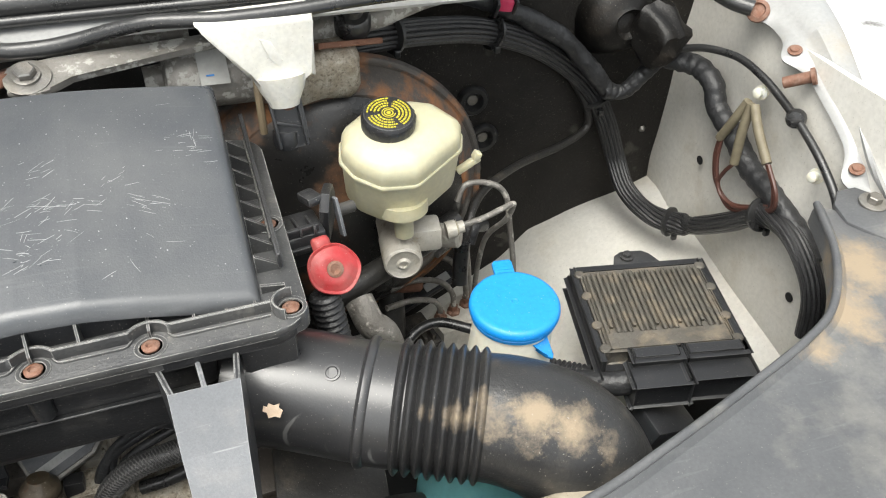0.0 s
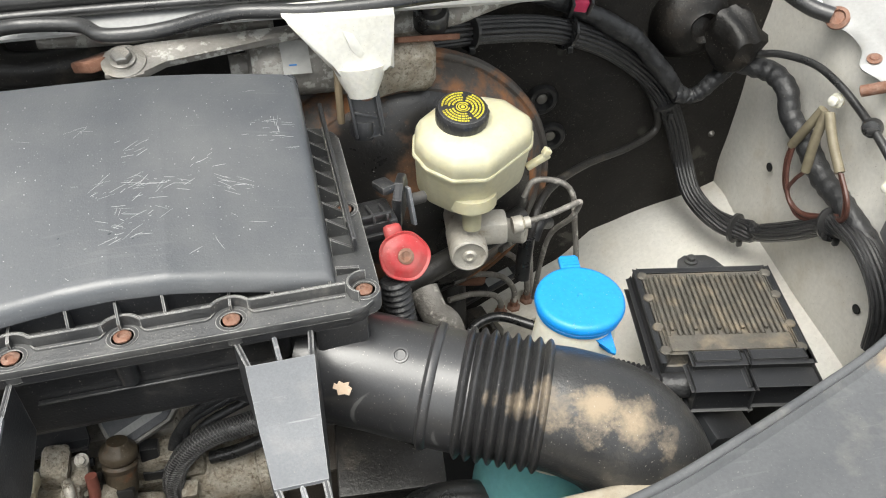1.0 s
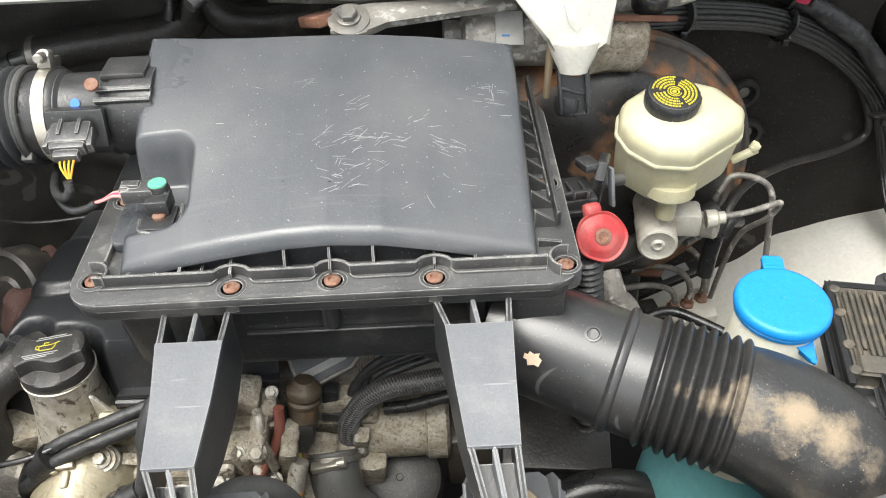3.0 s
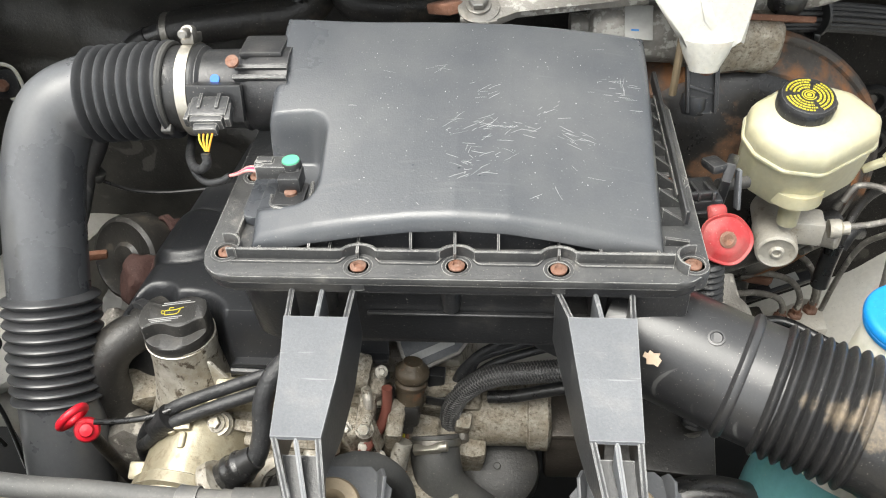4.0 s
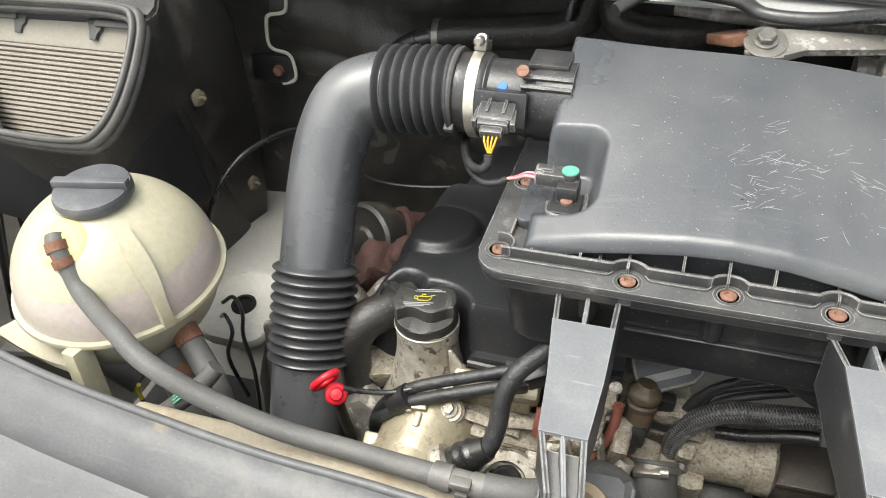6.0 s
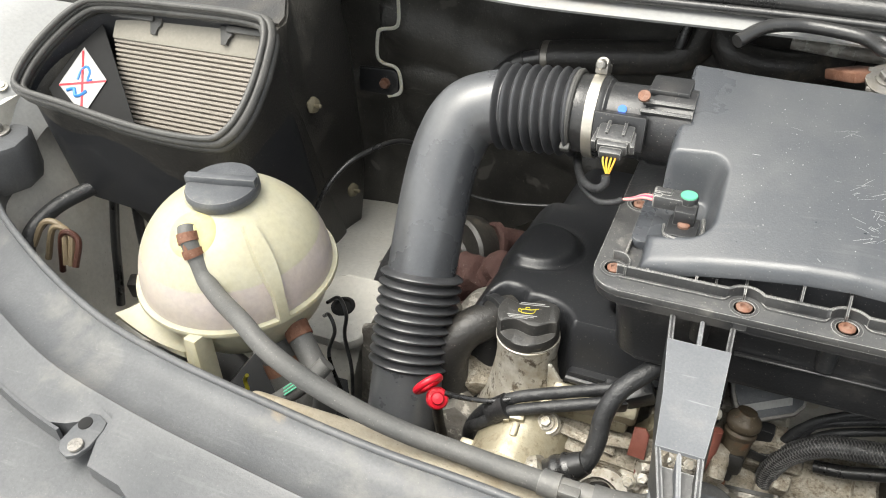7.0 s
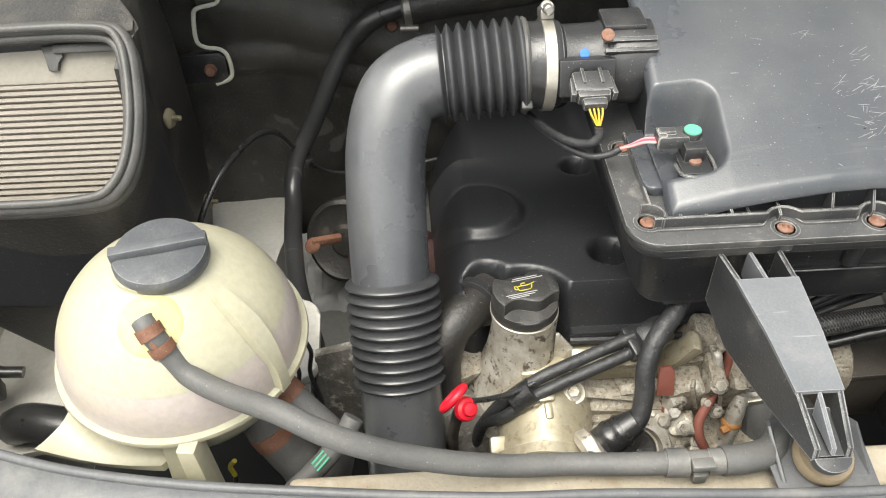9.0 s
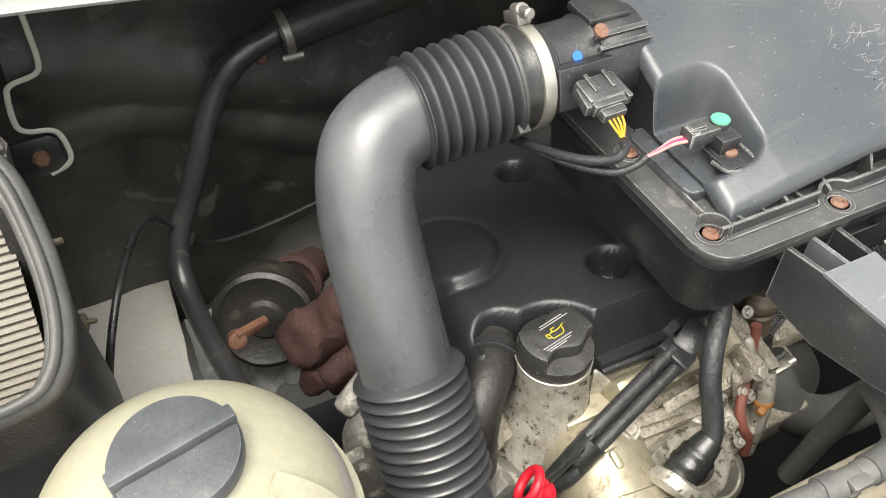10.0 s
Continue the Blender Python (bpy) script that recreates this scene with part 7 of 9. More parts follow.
braided([(-0.055, 0.655, 1.000), (-0.120, 0.655, 0.990), (-0.155, 0.655, 0.983), (-0.180, 0.655, 0.968), (-0.203, 0.655, 0.940), (-0.214, 0.655, 0.906), (-0.213, 0.658, 0.865), (-0.20, 0.67, 0.82)], 0.0135, "thick black braided cable loom behind the housing legs")
for dx, dz, r in ((0.0, 0.0, 0.0065), (0.008, 0.012, 0.006), (0.014, -0.014, 0.0055), (0.020, 0.022, 0.005)):
    bm = tube([(-0.09 + dx, 0.68, 1.03 + dz), (-0.140 + dx, 0.672, 1.018 + dz), (-0.172 + dx, 0.670, 1.003 + dz), (-0.194 + dx, 0.670, 0.980 + dz), (-0.206 + dx, 0.670, 0.950 + dz), (-0.205 + dx, 0.68, 0.91), (-0.20, 0.69, 0.87)], r, 10)
    solo("engine_cable", bm, tape, "black taped cable curving under the filter housing", "cable", "engine cables")
bm = tube([(-0.05, 0.65, 0.972), (-0.078, 0.655, 0.962), (-0.128, 0.660, 0.940), (-0.164, 0.665, 0.930)], 0.0085, 12)
solo("engine_cable", bm, rubber, "black cable beside the housing leg", "cable", "engine cables")
bm = bmesh.new()
plate(bm, [(-0.165, 0.915), (-0.10, 0.912), (-0.092, 0.925), (-0.095, 0.985), (-0.125, 0.985), (-0.150, 0.955)], 0.012, (0, 0.668, 0), (1, 0, 0), (0, 0.25, 1), bevel=0.003)
solo("loom_bracket", bm, dirty_black, "black plastic loom bracket with grime", "bracket")
bm = bmesh.new()
box(bm, (-0.232, 0.668, 0.948), (0.022, 0.018, 0.055), turn=(0, 6, 0), bevel=0.003)
box(bm, (-0.232, 0.660, 0.930), (0.026, 0.012, 0.016), turn=(0, 6, 0), bevel=0.002)
solo("small_plug", bm, black_plastic, "narrow black plug beside the sensor", "connector")
# cast cylinder and other round parts low down
al = thing("coolant_pump", (-0.15, 0.69, 0.80), "grey cast cylinder with corroded pale spots", "pump")
bm = bmesh.new()
lathe(bm, (-0.200, 0.690, 0.868), (1, 0.02, 0.0), [(0.030, 0), (0.042, 0.004), (0.046, 0.014), (0.046, 0.085), (0.051, 0.088), (0.052, 0.112), (0.046, 0.117), (0, 0.119)], 40)
rough_up(bm, 0.0016, 50)
rough_up(bm, 0.0009, 150)
part("barrel", bm, pitted, al)
part("lug", lump((-0.198, 0.650, 0.893), (0.020, 0.022, 0.030), (20, 10, 0), 0.002, 3, 0.005), pitted, al)
part("lug", lump((-0.206, 0.645, 0.868), (0.030, 0.018, 0.022), (20, -20, 0), 0.002, 3, 0.005), grey_cast, al)
ch = thing("radiator_hose", (-0.22, 0.56, 0.78), "thick black radiator hose with a steel clamp", "hose")
bm = tube([(-0.234, 0.632, 0.890), (-0.231, 0.606, 0.868), (-0.220, 0.588, 0.838), (-0.190, 0.580, 0.805), (-0.15, 0.575, 0.772), (-0.08, 0.57, 0.74), (0.05, 0.57, 0.74)], 0.0320, 26)
part("hose", bm, grey_rubber, ch)
bm = bmesh.new()
lathe(bm, (-0.234, 0.628, 0.888), (0.05, -0.76, -0.62), [(0.0325, 0), (0.0348, 0.001), (0.0348, 0.009), (0.0325, 0.010)], 60, dent=lambda a, h: 1 + 0.012 * (math.sin(a * 24) > 0))
cl = part("clamp", bm, steel, ch, "toothed steel worm clamp")
bm = bmesh.new()
box(bm, (-0.240, 0.600, 0.905), (0.036, 0.013, 0.010), turn=(0, -12, 0), bevel=0.002)
lathe(bm, (-0.224, 0.600, 0.909), (1, 0, 0.2), [(0.0065, 0), (0.0065, 0.010), (0, 0.011)], 12)
part("screw_box", bm, steel_band, cl)
bm = bmesh.new()
lathe(bm, (-0.153, 0.645, 0.803), (0.0, -0.40, 0.85), [(0.058, -0.06), (0.058, 0.0), (0.055, 0.008), (0.046, 0.013), (0.010, 0.016), (0.005, 0.0155), (0.004, 0.017), (0, 0.017)], 48)
solo("filter_cap", bm, cap_plastic, "round black filter housing cap", "filter cap")
bm = bmesh.new()
lathe(bm, (-0.338, 0.555, 0.79), (0.1, -0.7, 0.7), [(0.036, 0), (0.038, 0.010), (0.03, 0.013), (0.028, 0.010), (0.012, 0.010), (0.010, 0.014), (0, 0.014)], 28)
solo("pulley", bm, steel_band, "pale metal pulley face behind the hose", "pulley")
pst = thing("pipe_stub", (-0.285, 0.575, 0.80), "corroded pipe stub with an orange clip", "pipe")
bm = tube([(-0.268, 0.595, 0.925), (-0.275, 0.580, 0.90), (-0.283, 0.568, 0.86), (-0.285, 0.565, 0.80)], 0.0115, 14)
rough_up(bm, 0.001, 60)
part("pipe", bm, alloy, pst)
bm = bmesh.new()
lathe(bm, (-0.2785, 0.575, 0.886), (0.1, 0.3, 1), [(0.0120, 0), (0.0132, 0.002), (0.0132, 0.006), (0.0120, 0.008)], 16)
box(bm, (-0.290, 0.566, 0.890), (0.012, 0.010, 0.008), turn=(20, 0, 20), bevel=0.002)
part("clip", bm, dull_orange, pst, "small orange clip")
# boxes low on the other side, below the duct
bm = bmesh.new()
box(bm, (0.055, 0.66, 0.83), (0.13, 0.10, 0.11), turn=(12, 0, -6), bevel=0.012)
ffb = thing("fuel_filter_box", (0.055, 0.66, 0.77), "dull black box with a flat lid below the intake duct", "box")
part("body", bm, dirty_black, ffb)
bm = bmesh.new()
box(bm, (0.055, 0.648, 0.888), (0.138, 0.108, 0.010), turn=(12, 0, -6), bevel=0.004)
part("lid", bm, dirty_black, ffb)
rly = thing("relay_box", (-0.04, 0.67, 0.76), "grimy brown-black box behind the housing leg", "box")
bm = bmesh.new()
box(bm, (-0.042, 0.690, 0.81), (0.094, 0.06, 0.12), turn=(8, 0, 2), bevel=0.008)
part("body", bm, relay_brown, rly)
bm = bmesh.new()
box(bm, (-0.042, 0.684, 0.873), (0.100, 0.068, 0.012), turn=(8, 0, 2), bevel=0.004)
part("lid", bm, relay_brown, rly)
bm = tube([(0.095, 0.655, 0.89), (0.10, 0.64, 0.85), (0.09, 0.62, 0.78), (0.08, 0.6, 0.7)], 0.016, 14)
solo("corroded_pipe", bm, grey_cast, "corroded grey pipe below the duct", "pipe")
bm = tube([(0.03, 0.56, 0.845), (0.10, 0.575, 0.865), (0.18, 0.565, 0.85), (0.24, 0.53, 0.80), (0.27, 0.50, 0.7)], 0.024, 16)
solo("low_hose", bm, rubber, "black hose running under the duct", "hose")

# ---- turbo side ----
tb = thing("exhaust_manifold", (-0.72, 0.95, 0.78), "rust-brown exhaust manifold and turbo housing", "exhaust manifold")
bm = bmesh.new()
lathe(bm, (-0.800, 1.005, 0.855), (-0.35, -0.80, 0.45), [(0.060, -0.06), (0.074, -0.05), (0.076, -0.006), (0.073, 0.004), (0.066, 0.008), (0.060, 0.003), (0.030, 0.000), (0.024, 0.006), (0, 0.007)], 44)
rough_up(bm, 0.0015, 30)
part("compressor_cover", bm, dirty_black, tb, "dark round turbo end cover")
for k, (at, size, turn) in enumerate((((-0.742, 0.955, 0.850), (0.085, 0.075, 0.075), (25, 20, 30)), ((-0.715, 0.930, 0.800), (0.080, 0.070, 0.080), (10, -15, 10)), ((-0.752, 0.930, 0.785), (0.055, 0.045, 0.055), (30, 10, 40)),
                                      ((-0.690, 0.960, 0.870), (0.075, 0.070, 0.065), (5, 25, 0)), ((-0.665, 0.93, 0.83), (0.09, 0.09, 0.12), (10, 10, 10)))):
    bm = bmesh.new()
    box(bm, at, size, turn=turn, bevel=0.018, seg=3)
    bmesh.ops.subdivide_edges(bm, edges=[e for e in bm.edges if e.calc_length() > 0.018], cuts=4, use_grid_fill=True)
    rough_up(bm, 0.009, 26, k * 2.3)
    rough_up(bm, 0.003, 85, k)
    part("casting", bm, exhaust_rust, tb)
bm = tube([(-0.700, 1.085, 0.845), (-0.718, 1.065, 0.860), (-0.735, 1.045, 0.872)], 0.030, 26)
part("outlet_pipe", bm, exhaust_rust, tb)
bm = bmesh.new()
lathe(bm, (-0.733, 1.047, 0.872), (-0.65, -0.70, 0.25), [(0.032, -0.006), (0.039, -0.004), (0.039, 0.004), (0.032, 0.007), (0.026, 0.002), (0, 0.000)], 30)
rough_up(bm, 0.0025, 45)
part("flange", bm, exhaust_rust, tb)
bm = bmesh.new()
box(bm, (-0.826, 0.955, 0.905), (0.050, 0.012, 0.014), turn=(0, 8, 20), bevel=0.003)
lathe(bm, (-0.848, 0.950, 0.900), (0, -0.8, 0.5), [(0.012, -0.01), (0.012, 0.008), (0.008, 0.011), (0, 0.011)], 14)
rough_up(bm, 0.0012, 60)
part("lever", bm, rust, tb, "rusty wastegate lever")
el = thing("oil_return_elbow", (-0.70, 0.78, 0.75), "grey cast alloy elbow bolted beside the turbo", "elbow")
bm = tube([(-0.66, 0.86, 0.90), (-0.70, 0.81, 0.88), (-0.735, 0.765, 0.86), (-0.755, 0.725, 0.81), (-0.76, 0.70, 0.72)], lambda s, w: 0.030 + 0.006 * math.sin(s * 60), 20)
rough_up(bm, 0.004, 30)
part("tube", bm, grey_cast, el)
bm = bmesh.new()
box(bm, (-0.735, 0.80, 0.90), (0.06, 0.035, 0.04), turn=(20, -30, 20), bevel=0.010)
rough_up(bm, 0.003, 35)
part("lug", bm, grey_cast, el)
bm = bmesh.new()
plate(bm, [(-0.05, -0.12), (0.06, -0.12), (0.05, 0.02), (0.02, 0.055), (-0.04, 0.03)], 0.02, (-0.785, 0.70, 0.90), (1, -0.2, 0), (0, 0.1, 1), bevel=0.006)
rough_up(bm, 0.003, 30)
solo("engine_mount", bm, grey_cast, "dirty cast engine mount bracket", "engine mount")
bm = tube([(-0.590, 0.722, 1.012), (-0.612, 0.690, 1.018), (-0.640, 0.662, 1.010), (-0.655, 0.645, 0.975), (-0.655, 0.640, 0.90)], 0.027, 24)
solo("breather_pipe", bm, dirty_black, "black breather pipe below the air hose", "pipe")
bm = bmesh.new()
lathe(bm, (-0.600, 0.706, 1.015), (-0.55, -0.8, 0.1), [(0.028, 0), (0.035, 0.002), (0.035, 0.014), (0.028, 0.016)], 28)
solo("pipe_collar", bm, black_plastic, "black collar on the breather pipe", "collar")
bm = bmesh.new()
plate(bm, [(-0.06, -0.10), (0.07, -0.12), (0.05, 0.01), (0.0, 0.05), (-0.05, 0.02)], 0.05, (-0.635, 0.64, 0.87), (1, 0.1, 0), (0, 0.15, 1), bevel=0.012)
rough_up(bm, 0.004, 25)
solo("chain_case", bm, grey_cast, "stained cast chain case beside the filler neck", "engine casing")
bm = bmesh.new()
sheet(bm, lambda u, v: (-0.905 + 0.16 * u, 1.00 + 0.16 * v, 0.690 + 0.05 * v + 0.020 * noise.noise(Vector((u * 5, v * 5, 2))) + 0.008 * noise.noise(Vector((u * 14, v * 14, 7)))), steps(0, 1, 26), steps(0, 1, 26))
thicken(bm, 0.003)
solo("heat_foil", bm, sticker_white, "crumpled pale foil behind the turbo", "foil")
bm = bmesh.new()
box(bm, (-0.475, 1.14, 0.955), (0.035, 0.02, 0.035), turn=(0, 15, 0), bevel=0.006)
solo("wall_clip", bm, seal_rubber, "small grey clip on the firewall", "clip")
# ---- brake servo, master cylinder, fluid reservoir ----
bs = thing("brake_servo", (0.25, 1.1, 0.82), "round black brake servo with flaking rust", "brake servo")
bm = bmesh.new()
BC, BR = Vector((0.165, 1.030, 1.026)), 0.232
lathe(bm, BC, (0, -1, 0.02), [(BR * 0.62, -0.20), (BR * 0.80, -0.10), (BR * 0.92, -0.02), (BR * 0.95, 0.0), (BR * 0.91, 0.012), (BR * 0.84, 0.036), (BR * 0.70, 0.058), (BR * 0.5, 0.074), (BR * 0.34, 0.080), (BR * 0.22, 0.082), (BR * 0.18, 0.084)], 72)
rough_up(bm, 0.0012, 20)
part("drum", bm, booster_paint, bs)
bm = bmesh.new()
lathe(bm, BC, (0, -1, 0.02), [(BR * 0.95, -0.016), (BR, -0.014), (BR * 1.012, -0.004), (BR, 0.004), (BR * 0.975, 0.006), (BR * 0.955, 0.004), (BR * 0.93, 0.012), (BR * 0.85, 0.036), (BR * 0.83, 0.040)], 84)
rough_up(bm, 0.0012, 24, 3.0)
part("rim_band", bm, booster_rust, bs, "rusty crimped edge with flaking paint")

mcyl = thing("master_cylinder", (0.23, 0.92, 1.0), "cast alloy brake master cylinder", "master cylinder")
bm = bmesh.new()
mw = (Vector((0.216, 0.845, 1.030)) - Vector((0.240, 1.03, 1.030))).normalized()
lathe(bm, Vector((0.240, 1.03, 1.030)), mw, [(0.026, 0), (0.026, 0.13), (0.0275, 0.132), (0.0275, 0.184), (0.0265, 0.1885), (0.0235, 0.1905), (0.0215, 0.1890), (0.010, 0.1885), (0.0075, 0.1915), (0.0055, 0.1915), (0.005, 0.1885), (0, 0.1885)], 40)
part("barrel", bm, pale_cast, mcyl)
bm = bmesh.new()
box(bm, (0.258, 0.882, 1.044), (0.046, 0.040, 0.038), turn=(0, 0, -8), bevel=0.006)
lathe(bm, (0.290, 0.880, 1.042), (1, -0.05, 0.1), [(0.013, 0), (0.013, 0.014), (0.009, 0.015), (0.009, 0.026)], 18)
lathe(bm, (0.305, 0.905, 1.010), (0.8, -0.5, 0.1), [(0.018, -0.03), (0.018, 0.012), (0.015, 0.015), (0, 0.015)], 22)
part("port_block", bm, pale_cast, mcyl)
bm = bmesh.new()
lathe(bm, (0.296, 0.879, 1.0435), (1, -0.05, 0.1), [(0.0095, 0), (0.0115, 0.010), (0.007, 0.012), (0.006, 0.016)], 6)
part("union_nut", bm, gold_alloy, mcyl, "yellowed brass union nut")

rv = thing("brake_fluid_reservoir", (0.23, 0.88, 1.12), "cream translucent brake fluid reservoir with a black cap", "fluid reservoir")
SEAM = [(0.150, 0.882), (0.160, 0.843), (0.189, 0.806), (0.234, 0.797), (0.306, 0.858), (0.316, 0.895), (0.290, 0.950), (0.262, 0.966), (0.198, 0.964), (0.158, 0.926)]
sc_c = Vector((0.232, 0.885))


def soft_corners(pts, r=0.14, n=4):
    """The outline with each corner cut to a short curve."""
    out = []
    for k in range(len(pts)):
        p0, p1, p2 = Vector(pts[k - 1]), Vector(pts[k]), Vector(pts[(k + 1) % len(pts)])
        a, c = p1.lerp(p0, r), p1.lerp(p2, r)
        for t in steps(0, 1, n):
            out.append((1 - t) ** 2 * a + 2 * t * (1 - t) * p1 + t * t * c)
    return out


LEAN = Matrix.Translation((0.232, 0.885, 1.187)) @ Matrix.Rotation(radians(13), 4, "X") @ Matrix.Translation((-0.232, -0.885, -1.187))


def leaned(p):
    # the reservoir leans forward on its cylinder
    return LEAN @ Vector(p)


def shell(bm, levels):
    loop = soft_corners(SEAM)
    rings = []
    for s, z, dy in levels:
        rings.append([bm.verts.new(leaned((sc_c.x + (p.x - sc_c.x) * s, sc_c.y + (p.y - sc_c.y) * s * 0.76 + dy, z))) for p in loop])
    n = len(loop)
    for a, b in zip(rings, rings[1:]):
        for k in range(n):
            bm.faces.new((a[k], a[(k + 1) % n], b[(k + 1) % n], b[k]))
    bm.faces.new(rings[0])
    bm.faces.new(rings[-1])
    return bm


bm = shell(bmesh.new(), [(0.985, 1.187, 0), (0.99, 1.198, 0), (0.975, 1.2065, 0), (0.93, 1.2135, 0.001), (0.82, 1.2195, 0.002), (0.66, 1.2235, 0.003), (0.5, 1.2255, 0.003)])
part("upper_half", bm, reservoir_plastic, rv, smooth=32)
bm = shell(bmesh.new(), [(1.01, 1.1825, 0), (1.028, 1.184, 0), (1.028, 1.1875, 0), (1.01, 1.189, 0)])
part("seam", bm, reservoir_plastic, rv, "welded seam")
bm = shell(bmesh.new(), [(0.60, 1.114, 0.0), (0.86, 1.1155, 0.0), (0.915, 1.119, 0.0), (0.94, 1.128, 0), (0.985, 1.184, 0)])
part("lower_half", bm, reservoir_plastic, rv, smooth=24)
bm = shell(bmesh.new(), [(0.40, 1.099, -0.006), (0.43, 1.101, -0.006), (0.44, 1.118, -0.006)])
part("sump", bm, reservoir_plastic, rv, smooth=24)
bm = bmesh.new()
lathe(bm, (0.222, 0.858, 1.132), (0, -0.05, -1), [(0.034, 0), (0.034, 0.018), (0.024, 0.022), (0.014, 0.024), (0.013, 0.06)], 24)
part("spout", bm, reservoir_plastic, rv)
bm = bmesh.new()
box(bm, (0.322, 0.880, 1.148), (0.036, 0.010, 0.009), turn=(0, -28, 0), bevel=0.002)
box(bm, (0.334, 0.880, 1.160), (0.012, 0.012, 0.010), turn=(0, -60, 0), bevel=0.002)
part("spigot", bm, reservoir_plastic, rv)
bc_, cap_up = Vector((0.2165, 0.889, 1.2225)), Vector((0.02, -0.225, 1)).normalized()
bm = bmesh.new()
lathe(bm, bc_, cap_up, [(0.030, 0), (0.0345, 0.003), (0.0345, 0.018), (0.0325, 0.021), (0.0315, 0.023), (0.0295, 0.0235), (0, 0.0235)], 72, dent=lambda a, h: 1 + (0.018 * (1 if math.sin(a * 24) > 0 else -1) if 0.004 < h < 0.019 else 0))
rc = part("cap", bm, black_plastic, rv, "black ribbed cap with yellow warning print")
tilt_x, tilt_y = Vector((1, 0, -0.02)).normalized(), Vector((0, 1, 0.225)).normalized()


def arc_band(bm, r0, r1, a0, a1, n=10):
    o = bc_ + cap_up * 0.0238
    nz = cap_up * 0.0005
    lo, hi, lo2, hi2 = [], [], [], []
    for a in steps(radians(a0), radians(a1), n):
        d = tilt_x * math.cos(a) + tilt_y * math.sin(a)
        lo.append(bm.verts.new(o + d * r0))
        hi.append(bm.verts.new(o + d * r1))
        lo2.append(bm.verts.new(o + d * r0 + nz))
        hi2.append(bm.verts.new(o + d * r1 + nz))
    for k in range(n):
        bm.faces.new((lo2[k], lo2[k + 1], hi2[k + 1], hi2[k]))
        bm.faces.new((lo[k], lo[k + 1], lo2[k + 1], lo2[k]))
        bm.faces.new((hi[k], hi[k + 1], hi2[k + 1], hi2[k]))


for r0, r1, a0, a1 in ((0.0, 0.0028, 0, 360), (0.0045, 0.0062, 0, 360), (0.0078, 0.0090, 20, 340),
                       (0.0120, 0.0145, -60, 60), (0.0165, 0.0190, -62, 62), (0.0210, 0.0235, -66, 58), (0.0255, 0.0278, -64, 50),
                       (0.0120, 0.0145, 78, 160), (0.0165, 0.0190, 76, 166), (0.0210, 0.0235, 80, 160), (0.0255, 0.0278, 76, 168),
                       (0.0120, 0.0145, 180, 280), (0.0165, 0.0190, 184, 278), (0.0210, 0.0235, 182, 284), (0.0255, 0.0278, 186, 274)):
    span = a1 - a0
    if span > 300 or r1 < 0.01:
        bm = bmesh.new()
        arc_band(bm, r0, r1, a0, a1, 24)
        part("print_ring", bm, yellow, rc, smooth=0)
        continue
    # short bars stand for words
    bm = bmesh.new()
    rnd = random.Random(int(r0 * 1e5) + a0)
    a = a0
    while a < a1:
        w = rnd.uniform(7, 22) * 0.012 / r0
        arc_band(bm, r0, r1, a, min(a + w, a1), 5)
        a += w + 3.2 * 0.012 / r0
    part("print_line", bm, yellow, rc, smooth=0)

# rigid brake lines
for pts, r in (([(0.305, 0.879, 1.045), (0.35, 0.886, 1.046), (0.392, 0.900, 1.047), (0.405, 0.908, 1.040), (0.398, 0.92, 1.005), (0.380, 0.95, 0.955), (0.374, 0.97, 0.88), (0.374, 0.99, 0.78)], 0.0044),
               ([(0.33, 0.95, 1.035), (0.348, 0.958, 1.057), (0.385, 0.95, 1.055), (0.408, 0.945, 1.030), (0.415, 0.94, 0.97), (0.420, 0.93, 0.90), (0.42, 0.92, 0.80)], 0.0046),
               ([(0.595, 1.22, 1.12), (0.614, 1.22, 1.093), (0.650, 1.215, 1.042), (0.674, 1.20, 0.990), (0.671, 1.195, 0.952), (0.602, 1.16, 0.949), (0.506, 1.11, 0.965), (0.419, 1.04, 0.986), (0.372, 0.985, 0.995), (0.350, 0.955, 0.975), (0.338, 0.945, 0.94), (0.335, 0.94, 0.90)], 0.0072),
               ([(0.225, 0.98, 0.86), (0.27, 1.0, 0.85), (0.32, 1.01, 0.825), (0.343, 1.010, 0.79), (0.345, 1.010, 0.75)], 0.0052),
               ([(0.215, 0.97, 0.83), (0.26, 0.985, 0.82), (0.30, 0.995, 0.80), (0.316, 1.0, 0.775), (0.318, 1.002, 0.745)], 0.0052),
               ([(0.23, 1.0, 0.90), (0.29, 1.02, 0.885), (0.345, 1.03, 0.85), (0.370, 1.024, 0.80), (0.373, 1.022, 0.75)], 0.0052),
               ([(0.30, 0.96, 0.93), (0.345, 1.0, 0.915), (0.375, 1.04, 0.885), (0.384, 1.045, 0.82), (0.386, 1.038, 0.74)], 0.0052)):
    solo("brake_line", tube(pts, r, 10), dirty_black if r > 0.007 else grey_cast, "bent steel brake line", "brake line", "brake lines")
bm = tube([(0.338, 0.945, 0.96), (0.333, 0.94, 0.92), (0.33, 0.935, 0.885)], 0.013, 14)
solo("line_boot", bm, rubber, "black rubber boot at the end of the brake hose", "boot")
bm = tube([(0.39, 0.99, 0.945), (0.365, 0.965, 0.965), (0.352, 0.955, 0.945)], 0.0105, 12)
solo("hose_sleeve", bm, tape, "black sleeve on the brake hose", "sleeve")

